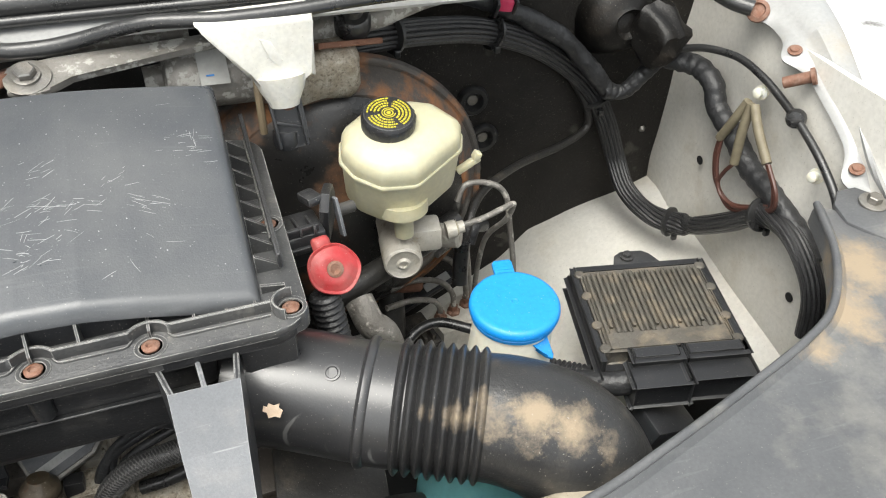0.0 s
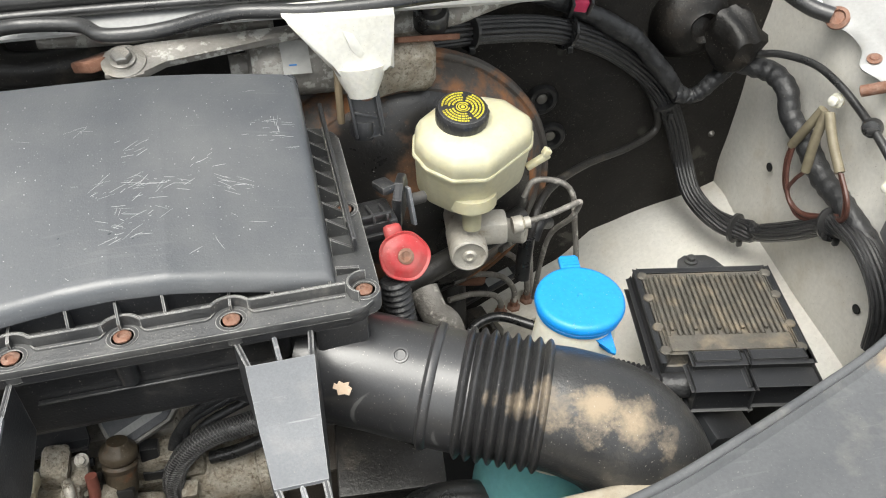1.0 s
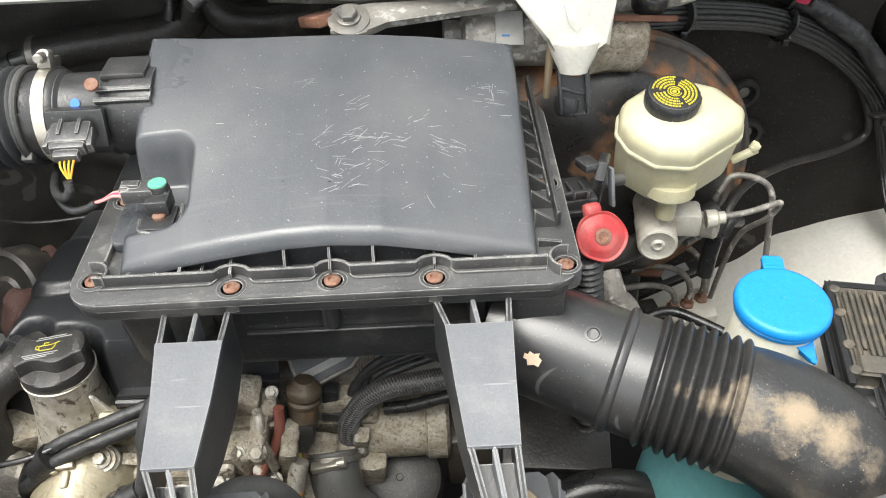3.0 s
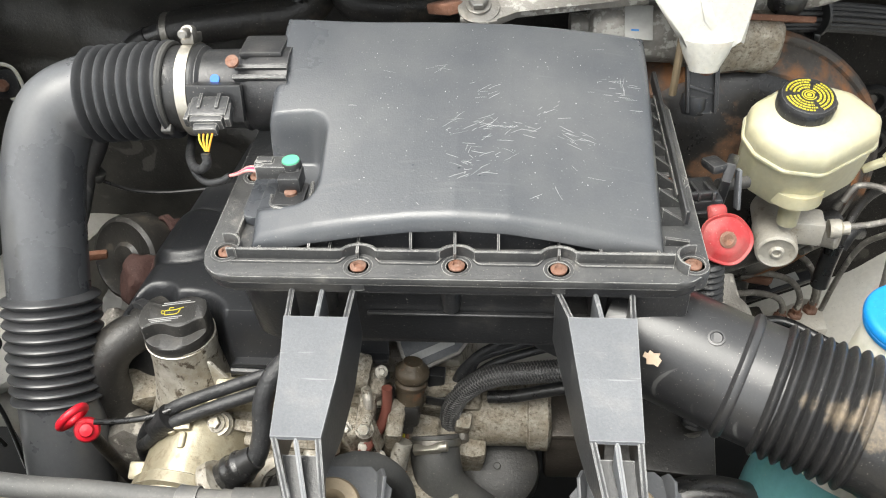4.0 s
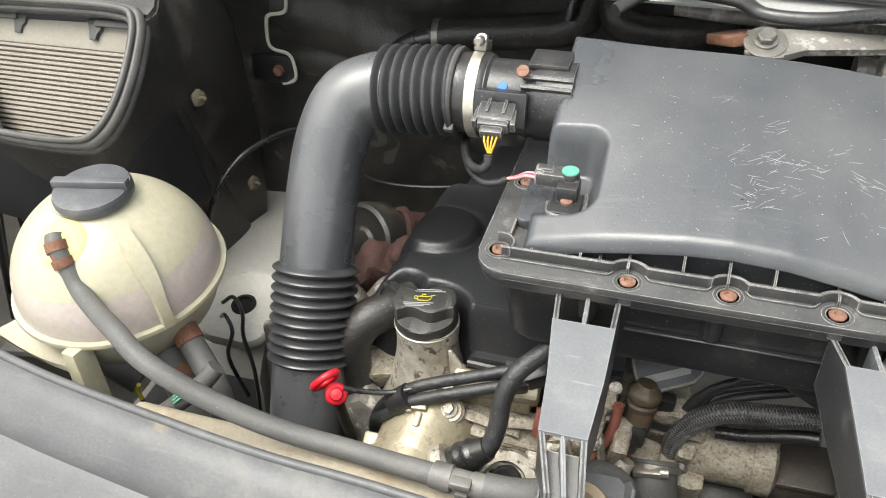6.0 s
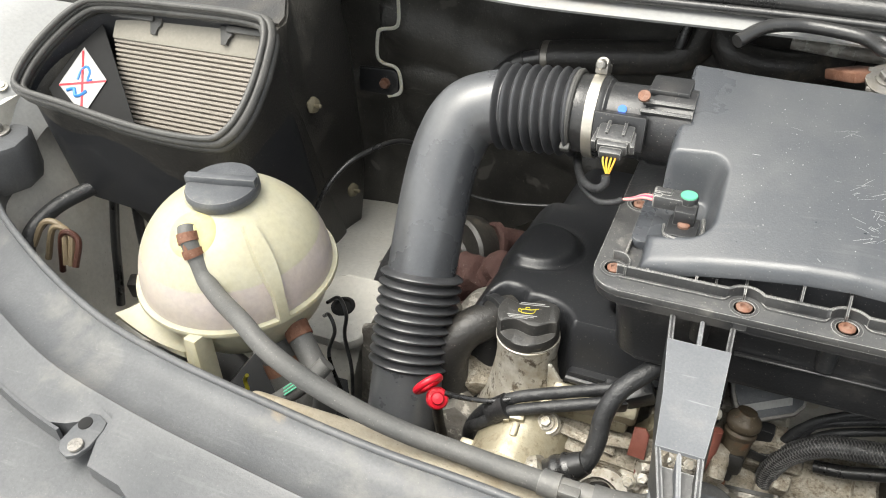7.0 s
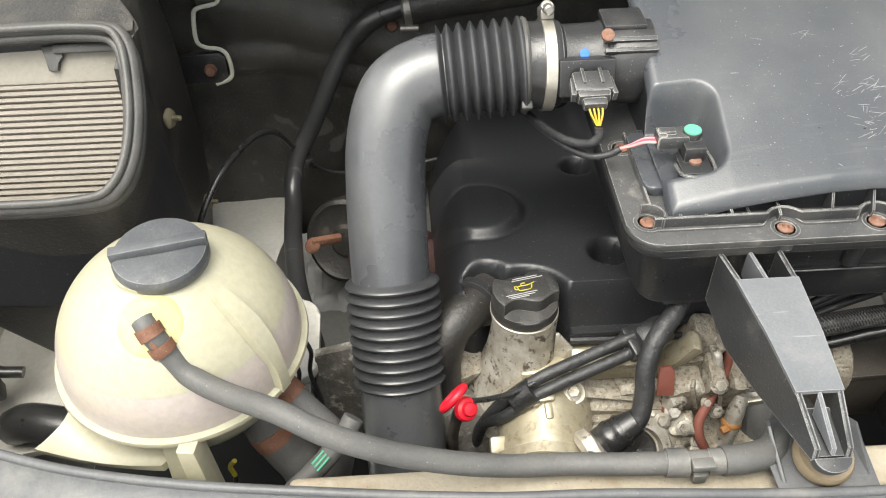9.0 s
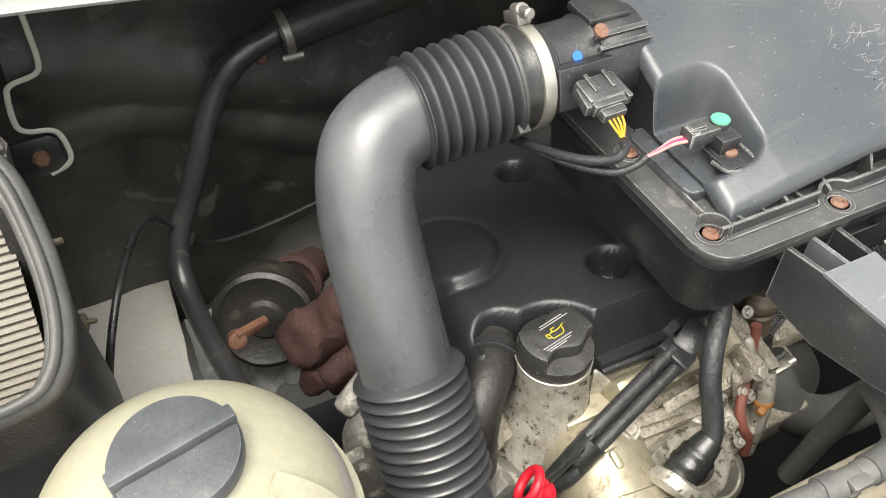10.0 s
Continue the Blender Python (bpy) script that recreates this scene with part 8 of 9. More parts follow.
# hydraulic unit
ab = thing("brake_hydraulic_unit", (0.33, 1.02, 0.62), "alloy brake hydraulic block with a black control box", "hydraulic unit")
bm = bmesh.new()
plate(bm, [(0.298, 1.012), (0.312, 0.962), (0.392, 0.980), (0.396, 1.050), (0.370, 1.052)], 0.12, (0, 0, 0.625), bevel=0.003)
rough_up(bm, 0.0008, 60)
part("block", bm, pale_cast, ab, "pale dusty alloy block")
bm = bmesh.new()
box(bm, (0.262, 0.985, 0.695), (0.075, 0.085, 0.10), turn=(0, 0, 10), bevel=0.005)
control = part("control_box", bm, dirty_black, ab, "black control box")
for k in range(4):
    bm = bmesh.new()
    box(bm, (0.240 + 0.016 * k, 0.965 + 0.004 * k, 0.750), (0.006, 0.045, 0.014), turn=(0, 0, 10), bevel=0.0015)
    part("rib", bm, dirty_black, control)
bm = bmesh.new()
plate(bm, [(0, 0), (0.150, 0.062), (0.146, 0.084), (-0.002, 0.022)], 0.010, (0.246, 1.012, 0.760), (1, 0, 0), (0, 1, 0.15), bevel=0.002)
lip = part("top_plate", bm, black_plastic, ab, "black plate behind the union nuts")
bm = bmesh.new()
plate(bm, [(0.060, 0.030), (0.112, 0.051), (0.108, 0.068), (0.056, 0.047)], 0.001, (0.246, 1.012, 0.7715), (1, 0, 0), (0, 1, 0.15))
part("label", bm, sticker_grey, lip, "small pale label", smooth=0)
for bx, by in ((0.318, 1.002), (0.345, 1.010), (0.373, 1.022)):
    bm = bmesh.new()
    lathe(bm, (bx, by, 0.743), (0, 0, 1), [(0.012, 0), (0.012, 0.006), (0.008, 0.010), (0.0075, 0.018), (0, 0.018)], 12, dent=lambda a, h: 1 + 0.05 * math.cos(6 * a))
    part("union_nut", bm, rust_bolt, ab, "rust-tinged union nut")
bm = tube([(0.205, 0.905, 0.72), (0.222, 0.915, 0.775), (0.255, 0.935, 0.797), (0.296, 0.940, 0.800), (0.340, 0.915, 0.795), (0.40, 0.88, 0.78)], 0.0085, 12)
solo("unit_cable", bm, rubber, "black cable looping in front of the hydraulic unit", "cable")
# rusty joint and steering shaft below the servo
bm = bmesh.new()
box(bm, (0.235, 1.03, 0.83), (0.05, 0.04, 0.04), turn=(20, 10, 10), bevel=0.008)
lathe(bm, (0.205, 1.02, 0.835), (1, -0.1, -0.1), [(0.012, 0), (0.012, 0.08), (0.008, 0.085)], 12)
rough_up(bm, 0.003, 40)
solo("shaft_joint", bm, rust, "rusty clamp joint under the brake servo", "joint")
bm = tube([(0.235, 1.02, 0.82), (0.225, 0.97, 0.72), (0.21, 0.92, 0.6)], 0.022, 14)
solo("steering_shaft", bm, dirty_black, "black steering shaft below the servo", "shaft")
bm = tube([(0.115, 0.86, 0.98), (0.18, 0.885, 0.985), (0.25, 0.915, 0.99), (0.33, 0.95, 1.0)], 0.018, 14)
solo("servo_brace", bm, dirty_black, "dirty black brace in front of the servo", "brace")
bm = tube([(0.150, 0.85, 0.975), (0.158, 0.82, 0.955), (0.175, 0.815, 0.935), (0.185, 0.81, 0.89), (0.185, 0.80, 0.82)], 0.021, 16)
solo("cooler_pipe", bm, grey_cast, "tan stained metal pipe bending down beside the housing", "pipe")
bm = bellows([Vector((0.085, 0.70, 1.14)), Vector((0.092, 0.685, 1.06)), Vector((0.098, 0.67, 0.98)), Vector((0.10, 0.66, 0.90))], 0.0150, 0.0185, 0.008, 18)
solo("corrugated_conduit", bm, loom, "black corrugated conduit behind the housing", "conduit")

# red terminal cap and bracket behind the housing
rt = thing("jump_terminal", (0.10, 0.74, 1.12), "black jump-start terminal holder with a red cap", "terminal")
bm = bmesh.new()
box(bm, (0.072, 0.772, 1.165), (0.058, 0.05, 0.044), turn=(0, 0, 8), bevel=0.005)
holder = part("holder", bm, black_plastic, rt)
for at, size in (((0.070, 0.752, 1.192), (0.052, 0.006, 0.010)), ((0.066, 0.744, 1.170), (0.046, 0.006, 0.008))):
    bm = bmesh.new()
    box(bm, at, size, turn=(0, 0, 8), bevel=0.002)
    part("ledge", bm, black_plastic, holder)
for k in range(3):
    bm = bmesh.new()
    box(bm, (0.056 + 0.016 * k, 0.764, 1.190), (0.003, 0.036, 0.010), turn=(-12, 0, 8), bevel=0.001)
    part("rib", bm, black_plastic, holder)
bm = bmesh.new()
plate(bm, [(-0.028, -0.034), (0.026, -0.034), (0.028, 0.010), (0.016, 0.032), (-0.010, 0.036), (-0.026, 0.018)], 0.012, (0.108, 0.795, 1.186), (0.34, 0.94, 0), (0.0, -0.25, 1), bevel=0.003)
part("back_plate", bm, black_plastic, rt)
bm = bmesh.new()
box(bm, (0.094, 0.785, 1.212), (0.020, 0.03, 0.012), turn=(-10, 0, 20), bevel=0.004)
part("catch", bm, black_plastic, rt)
bm = bmesh.new()
box(bm, (0.1235, 0.776, 1.184), (0.004, 0.010, 0.050), turn=(-14, 0, 20), bevel=0.001)
part("label_plate", bm, grey_plastic, rt, "grey ribbed plate")
bm = tube([(0.11, 0.81, 1.165), (0.13, 0.82, 1.160), (0.15, 0.83, 1.155)], 0.008, 12)
part("peg", bm, black_plastic, rt)
bm = bmesh.new()
fw = Vector((0.12, -0.78, 0.62)).normalized()
RC = Vector((0.1005, 0.706, 1.166))
lathe(bm, RC, fw, [(0.014, -0.020), (0.017, -0.012), (0.024, -0.005), (0.0290, -0.001), (0.0300, 0.001), (0.0290, 0.0025), (0.026, 0.001), (0.019, 0.0045), (0.014, 0.0065), (0.010, 0.0055), (0, 0.0055)], 44, dent=lambda a, h: 1 + 0.03 * math.cos(2 * a + 0.6) + 0.02 * math.cos(5 * a))
box(bm, RC + Vector((-0.007, 0.024, 0.015)), (0.024, 0.028, 0.012), turn=(50, 0, 10), bevel=0.005, taper=0.8)
cap_r = part("cap", bm, red_plastic, rt, "faded red rubber cap")
bm = bmesh.new()
lathe(bm, RC + fw * 0.0050, fw, [(0.0095, 0), (0.0095, 0.002), (0.006, 0.0028), (0.003, 0.001), (0, 0.001)], 18)
part("screw", bm, rust_bolt, cap_r, "rusty screw head in the cap")

# ---- washer bottle ----
wb = thing("washer_bottle", (0.25, 0.57, 0.7), "white translucent washer bottle with a blue cap and teal fluid", "washer bottle")
WC = Vector((0.283, 0.618, 1.118))
bm = bmesh.new()
lathe(bm, WC, (-0.12, -0.12, -1), [(0.042, -0.004), (0.045, 0.004), (0.046, 0.02), (0.050, 0.08), (0.060, 0.14), (0.078, 0.19)], 44)
part("neck", bm, bottle_plastic, wb)
bm = bmesh.new()
lathe(bm, WC + Vector((-0.12, -0.12, -1)).normalized() * 0.188, (-0.12, -0.12, -1), [(0.078, 0), (0.092, 0.04), (0.096, 0.10), (0.096, 0.28)], 44)
part("body", bm, bottle_teal, wb, "body coloured by the teal fluid inside")
bm = bmesh.new()
lathe(bm, WC + Vector((0, 0, -0.004)), (0.02, -0.04, 1), [(0.046, 0.007), (0.0490, 0.008), (0.0495, 0.012), (0.0485, 0.013), (0.0488, 0.0145), (0.0510, 0.0155), (0.0515, 0.018), (0.0508, 0.0225), (0.0490, 0.0255), (0.0455, 0.0268), (0.041, 0.0263), (0.036, 0.0268), (0.004, 0.0268), (0.003, 0.0258), (0, 0.0258)], 56)
bcap = part("cap", bm, blue_plastic, wb, "bright blue hinged cap")
bm = bmesh.new()
plate(bm, [(-0.012, 0.040), (0.012, 0.040), (0.012, 0.070), (0.009, 0.074), (-0.009, 0.074), (-0.012, 0.070)], 0.007, WC + Vector((0.0, 0, 0.010)), (0.985, -0.17, 0), (0.17, 0.985, 0.05), bevel=0.002)
for k in range(3):
    box(bm, WC + Vector((0.0105, 0.056 + 0.005 * k, 0.0195)), (0.018, 0.002, 0.002), turn=(0, 0, -10))
part("hinge_tab", bm, blue_plastic, bcap)
bm = bmesh.new()
plate(bm, [(-0.015, -0.044), (0.015, -0.044), (0.007, -0.054), (0.006, -0.068), (0.002, -0.072), (-0.003, -0.067), (-0.006, -0.054)], 0.006, WC + Vector((0.0, 0.0, 0.014)), (0.95, 0.31, 0), (-0.28, 0.82, 0.50), bevel=0.0018)
part("pull_tab", bm, blue_plastic, bcap)

# ---- engine control unit on the wheel arch ----
ec = thing("engine_control_unit", (0.63, 0.80, 0.80), "ribbed alloy control unit in a black tray, grey with dust", "control unit")
E0 = Vector((0.528, 0.906, 0.866))
EX = (Vector((0.7266, 0.8628, 0.866)) - E0).normalized()
EY = (Vector((0.5002, 0.7299, 0.866)) - E0).normalized()
EY = (EY - EX * EY.dot(EX)).normalized()
EN = EX.cross(EY)
if EN.z < 0:
    EN = -EN


def ept(a, b, c=0.0):
    return E0 + EX * (a * 0.90) + EY * (b * 1.02) + EN * c


def ebox(bm, a0, a1, b0, b1, c0, c1, bevel=0.0, seg=1):
    m = Matrix((EX, EY, EN)).transposed().to_4x4()
    made = bmesh.ops.create_cube(bm, size=1.0)["verts"]
    o = ept((a0 + a1) / 2, (b0 + b1) / 2, (c0 + c1) / 2)
    for v in made:
        v.co = o + m.to_3x3() @ Vector((v.co.x * (a1 - a0) * 0.90, v.co.y * (b1 - b0) * 1.02, v.co.z * (c1 - c0)))
    if bevel:
        bmesh.ops.bevel(bm, geom=list({e for v in made for e in v.link_edges}), offset=bevel, segments=seg, affect="EDGES", profile=0.5)


bm = bmesh.new()
ebox(bm, -0.012, 0.236, -0.012, 0.20, -0.045, -0.022, 0.008, 2)
ebox(bm, -0.012, -0.004, -0.012, 0.19, -0.03, 0.004, 0.002)
ebox(bm, 0.228, 0.238, -0.012, 0.19, -0.03, 0.004, 0.002)
ebox(bm, -0.004, 0.23, -0.014, -0.006, -0.03, 0.004, 0.002)
part("tray", bm, cover_black, ec)
bm = bmesh.new()
plate(bm, [(0.062, 0.0), (0.070, 0.028), (0.082, 0.036), (0.118, 0.036), (0.130, 0.028), (0.150, 0.0)], 0.008, ept(0, -0.010, -0.006), EX, -EY + EN * 0.15, bevel=0.002)
tab = part("mount_tab", bm, cover_black, ec)
bm = bmesh.new()
hexbolt(bm, ept(0.1, -0.030, 0.006), EN, 0.009, 0.008, 1.5)
part("bolt", bm, cover_black, tab)
bm = bmesh.new()
ebox(bm, 0.004, 0.222, 0.002, 0.172, -0.022, 0.004, 0.004, 2)
for b in (0.004, 0.055, 0.12, 0.168):
    for a in (0.0, 0.226):
        lathe(bm, ept(a, b, -0.02), EN, [(0.009, 0), (0.009, 0.026), (0.007, 0.028), (0.003, 0.028)], 12)
part("case", bm, fin_alloy, ec)
for k in range(21):
    bm = bmesh.new()
    a = 0.010 + 0.0100 * k
    ebox(bm, a, a + 0.0048, 0.010 + 0.004 * (k % 3 == 0), 0.140 - (0.012 if k % 4 == 1 else 0), 0.003, 0.0095, 0.0014)
    part("fin", bm, fin_alloy, ec)
bm = bmesh.new()
ebox(bm, 0.010, 0.216, 0.142, 0.170, 0.003, 0.008, 0.002)
part("terminal_strip", bm, fin_alloy, ec)
for a0, a1, b1, mm in ((0.040, 0.128, 0.232, cover_black), (0.132, 0.236, 0.226, cover_black)):
    bm = bmesh.new()
    ebox(bm, a0, a1, 0.172, 0.196, -0.028, 0.004, 0.004, 2)
    ebox(bm, a0 - 0.008, a1, 0.192, b1, -0.052, -0.008, 0.006, 2)
    ebox(bm, a0 + 0.004, a1 - 0.01, 0.176, 0.190, 0.003, 0.008, 0.002)
    part("connector", bm, mm, ec, "large black plug")
bm = tube([ept(0.036, 0.205, -0.03), ept(0.0, 0.20, -0.035), ept(-0.035, 0.185, -0.045), ept(-0.07, 0.165, -0.06), ept(-0.12, 0.14, -0.09)], 0.019, 16)
solo("unit_loom", bm, tape, "taped black loom leading to the control unit", "cable loom")
bm = bellows([ept(0.03, 0.19, -0.05), ept(-0.03, 0.17, -0.045), ept(-0.09, 0.14, -0.055)], 0.013, 0.016, 0.008, 16)
solo("corrugated_conduit", bm, loom, "black corrugated conduit beside the control unit", "conduit")
bm = bmesh.new()
box(bm, (0.56, 0.66, 0.76), (0.09, 0.06, 0.05), turn=(10, 20, 10), bevel=0.008)
box(bm, (0.585, 0.64, 0.745), (0.04, 0.05, 0.05), turn=(10, 30, 20), bevel=0.006)
solo("spare_plug", bm, cover_black, "black plug hanging below the control unit", "connector")
# plain near-black block filling the deep corner
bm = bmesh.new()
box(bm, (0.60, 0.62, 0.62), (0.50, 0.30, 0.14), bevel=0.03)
solo("corner_block", bm, dark_void, "near-black block in the deep corner", "headlamp housing")

# ---- harness along the firewall and wing ----
main = [(0.19, 1.08, 1.252), (0.240, 1.09, 1.249), (0.336, 1.13, 1.228), (0.444, 1.17, 1.196), (0.550, 1.20, 1.143), (0.632, 1.21, 1.082), (0.682, 1.205, 1.027), (0.717, 1.20, 0.956), (0.742, 1.19, 0.878), (0.746, 1.14, 0.832), (0.765, 1.07, 0.816), (0.80, 0.998, 0.835), (0.820, 0.912, 0.902), (0.826, 0.862, 0.950), (0.828, 0.795, 0.962), (0.828, 0.742, 0.938), (0.825, 0.706, 0.90), (0.82, 0.69, 0.84)]
hn = thing("main_harness", (0.7, 1.1, 0.8), "thick bundle of black cables sweeping round the bay corner", "cable harness")
L2 = spline(main, 8)
for k in range(15):
    a = 2 * math.pi * k / 14
    rr = 0.0150 if k < 14 else 0.0
    line = []
    for i, p in enumerate(L2):
        w = (L2[min(i + 1, len(L2) - 1)] - L2[max(i - 1, 0)]).normalized()
        s1 = w.cross(Vector((0.3, -1, 0.5))).normalized()
        s2 = w.cross(s1)
        line.append(p + s1 * math.cos(a) * rr * 1.15 + s2 * math.sin(a) * rr * 0.8)
    bm = bmesh.new()
    sweep(bm, line, 0.0042 if k < 14 else 0.0135, 8)
    part("cable", bm, loom, hn)
for i in (12, 26, 50, 84, 104):
    bm = bmesh.new()
    p = L2[i]
    w = (L2[i + 1] - L2[i - 1]).normalized()
    lathe(bm, p - w * 0.003, w, [(0.026, 0), (0.0285, 0.001), (0.0285, 0.006), (0.026, 0.007)], 18)
    box(bm, p + Vector((0.0, -0.022, -0.020)), (0.010, 0.008, 0.012), bevel=0.002)
    part("cable_tie", bm, rubber, hn)
tp = thing("taped_harness", (0.6, 1.18, 1.0), "black cloth-taped cable branch with a red clip", "cable harness")
bm = tube([(0.42, 1.205, 1.250), (0.492, 1.20, 1.218), (0.545, 1.195, 1.188), (0.602, 1.19, 1.150), (0.658, 1.185, 1.090), (0.692, 1.18, 1.045), (0.712, 1.175, 1.030)], lambda q, w: 0.0165 + 0.0006 * math.sin(q * 420), 18, 14)
rough_up(bm, 0.003, 34)
part("trunk", bm, tape, tp)
bm = tube([(0.688, 1.176, 1.040), (0.726, 1.172, 1.034), (0.756, 1.165, 1.064), (0.778, 1.155, 1.094), (0.80, 1.15, 1.11)], lambda q, w: 0.0145 + 0.0006 * math.sin(q * 420), 16, 14)
rough_up(bm, 0.002, 40)
part("branch", bm, tape, tp)
bm = bmesh.new()
box(bm, (0.492, 1.180, 1.230), (0.026, 0.018, 0.022), turn=(20, 10, -10), bevel=0.004)
part("red_clip", bm, pink, tp, "pinkish red clip")
bm = bmesh.new()
for dx in (-0.016, 0.016):
    box(bm, (0.492 + dx, 1.178, 1.228), (0.006, 0.024, 0.028), turn=(20, 10, -10), bevel=0.002)
part("clip_ends", bm, black_plastic, tp)
# boot through the firewall
bt = thing("cable_boot", (0.75, 1.2, 1.05), "crumpled black rubber boot where cables pass the firewall", "rubber boot")
bm = bmesh.new()
lathe(bm, (0.722, 1.225, 1.158), (0.05, -1, 0.1), [(0.074, -0.02), (0.072, 0.0), (0.066, 0.018), (0.055, 0.034), (0.040, 0.044), (0.030, 0.047), (0.027, 0.050), (0.023, 0.047), (0.018, 0.040), (0.008, 0.041), (0, 0.042)], 48, dent=lambda a, h: 1 + 0.035 * math.sin(2 * a + 0.8) + 0.015 * math.sin(5 * a))
rough_up(bm, 0.006, 16)
part("bellow", bm, boot_rubber, bt, "rounded rubber cup with a raised ring")
bm = bmesh.new()
hood_way = Vector((0.34, -0.62, -0.50)).normalized()
lathe(bm, Vector((0.762, 1.185, 1.158)), hood_way, [(0.034, -0.012), (0.041, 0.004), (0.045, 0.022), (0.046, 0.042), (0.045, 0.058), (0.037, 0.068), (0.024, 0.075), (0.010, 0.078), (0, 0.078)], 44, dent=lambda a, h: 1 + 0.10 * math.sin(2 * a) + 0.05 * math.sin(3 * a + 1 + 30 * h))
rough_up(bm, 0.014, 22)
rough_up(bm, 0.005, 55, 4.0)
rough_up(bm, 0.0015, 120, 1.0)
part("sleeve", bm, boot_rubber, bt, "folded cloth-like sleeve, brown with dust")
bm = tube([(0.80, 1.16, 1.095), (0.835, 1.115, 1.092), (0.840, 1.072, 1.080), (0.840, 1.045, 1.045), (0.840, 0.987, 1.024), (0.840, 0.927, 0.993), (0.842, 0.86, 0.980), (0.845, 0.80, 0.96), (0.845, 0.75, 0.93)], lambda s, w: 0.0185 + 0.0007 * math.sin(s * 300), 18, 12)
rough_up(bm, 0.002, 20)
rough_up(bm, 0.0015, 80, 2.0)
solo("wing_harness", bm, tape, "black taped harness running down the inner wing", "cable harness")
bm = tube([(0.80, 1.13, 1.125), (0.825, 1.09, 1.140), (0.845, 1.03, 1.148), (0.850, 0.97, 1.143), (0.852, 0.91, 1.128), (0.850, 0.85, 1.11), (0.846, 0.79, 1.085), (0.842, 0.74, 1.05), (0.84, 0.70, 0.98), (0.84, 0.68, 0.90), (0.83, 0.665, 0.85)], 0.0065, 10)
solo("bonnet_cable", bm, rubber, "black bonnet cable clipped to the wing", "cable")
for cx_, cy_, cz_ in ((0.851, 0.875, 1.118), (0.842, 0.80, 0.965)):
    bm = bmesh.new()
    lathe(bm, (cx_, cy_, cz_), (-0.7, -0.6, 0.2), [(0.015, -0.006), (0.016, 0.0), (0.013, 0.008), (0, 0.010)], 14)
    box(bm, (cx_ - 0.008, cy_ - 0.008, cz_), (0.022, 0.010, 0.010), bevel=0.002)
    solo("cable_clip", bm, rubber, "black push-in cable clip on the wing", "clip", "wing clips")
# three beige end plugs with brown wires
ep = thing("wire_splices", (0.83, 0.93, 0.95), "three beige end splices with looped brown wires", "wire splices")
top = Vector((0.835, 0.955, 1.105))
for k, (ty, tz) in enumerate(((0.995, 1.02), (0.945, 1.00), (0.872, 1.045))):
    bm = tube([top + Vector((-0.004, (1 - k) * 0.008, 0)), (0.822, (top.y + ty) / 2, (top.z + tz) / 2 + 0.004), (0.818, ty, tz)], 0.0080, 12)
    part("splice", bm, dirty_sleeve, ep)
for pts in ([(0.818, 0.995, 1.02), (0.815, 0.992, 0.985), (0.815, 0.975, 0.945), (0.816, 0.93, 0.93), (0.820, 0.88, 0.955), (0.825, 0.85, 0.975)],
            [(0.818, 0.990, 1.02), (0.812, 0.980, 0.98), (0.812, 0.955, 0.935), (0.814, 0.91, 0.935), (0.82, 0.865, 0.965)],
            [(0.818, 0.945, 1.00), (0.813, 0.958, 0.975), (0.813, 0.965, 0.945), (0.815, 0.925, 0.922), (0.82, 0.87, 0.955)],
            [(0.818, 0.872, 1.045), (0.815, 0.842, 1.02), (0.817, 0.835, 0.985), (0.82, 0.855, 0.965)],
            [(0.818, 0.868, 1.045), (0.812, 0.832, 1.02), (0.815, 0.828, 0.99), (0.82, 0.85, 0.962)]):
    part("wire", tube(pts, 0.0036, 8), brown_wire, ep)
for at in ((0.852, 0.962, 1.118), (0.850, 0.80, 1.062)):
    bm = bmesh.new()
    lathe(bm, at, (-1, -0.3, 0.2), [(0.012, 0), (0.012, 0.005), (0.008, 0.007), (0.008, 0.016), (0.005, 0.018), (0, 0.018)], 16)
    solo("wing_stud", bm, bottle_plastic, "pale plastic stud pushed into the wing", "stud", "wing studs")
bm = bmesh.new()
lathe(bm, (0.868, 0.884, 1.182), (-0.75, 0.62, -0.45), [(0.013, -0.004), (0.013, 0.002), (0.009, 0.003), (0.0088, 0.042), (0.006, 0.043), (0.005, 0.038), (0, 0.038)], 16)
solo("threaded_peg", bm, rust_bolt, "brown threaded peg sticking out of the wing", "peg")
bm = bmesh.new()
lathe(bm, (0.862, 1.03, 1.225), (-0.6, -0.5, 0.6), [(0.018, -0.004), (0.018, 0.003), (0.012, 0.006), (0.010, 0.002), (0, 0.002)], 18)
solo("wing_plug", bm, rust_bolt, "rusty round plug in the wing", "plug")
bm = tube([(0.855, 1.035, 1.228), (0.83, 1.06, 1.235), (0.80, 1.09, 1.255), (0.77, 1.12, 1.29)], 0.013, 12)
solo("drain_tube", bm, rubber, "black drain tube above the wing", "tube")
for hx, hy, hz, w_ in ((0.858, 1.075, 0.918, (-1, 0, 0)), (0.858, 0.775, 0.835, (-1, 0, 0))):
    bm = bmesh.new()
    lathe(bm, (hx - 0.006, hy, hz), w_, [(0.0085, 0), (0.0085, 0.0015), (0.007, 0.002), (0, 0.002)], 16)
    solo("drain_hole", bm, dark_void, "small dark drain hole in the wing", "hole", "panel holes")
bm = bmesh.new()
lathe(bm, (0.735, 1.135, 0.722), (0.1, -0.1, 1), [(0.013, 0), (0.013, 0.003), (0.011, 0.0035), (0, 0.0035)], 18)
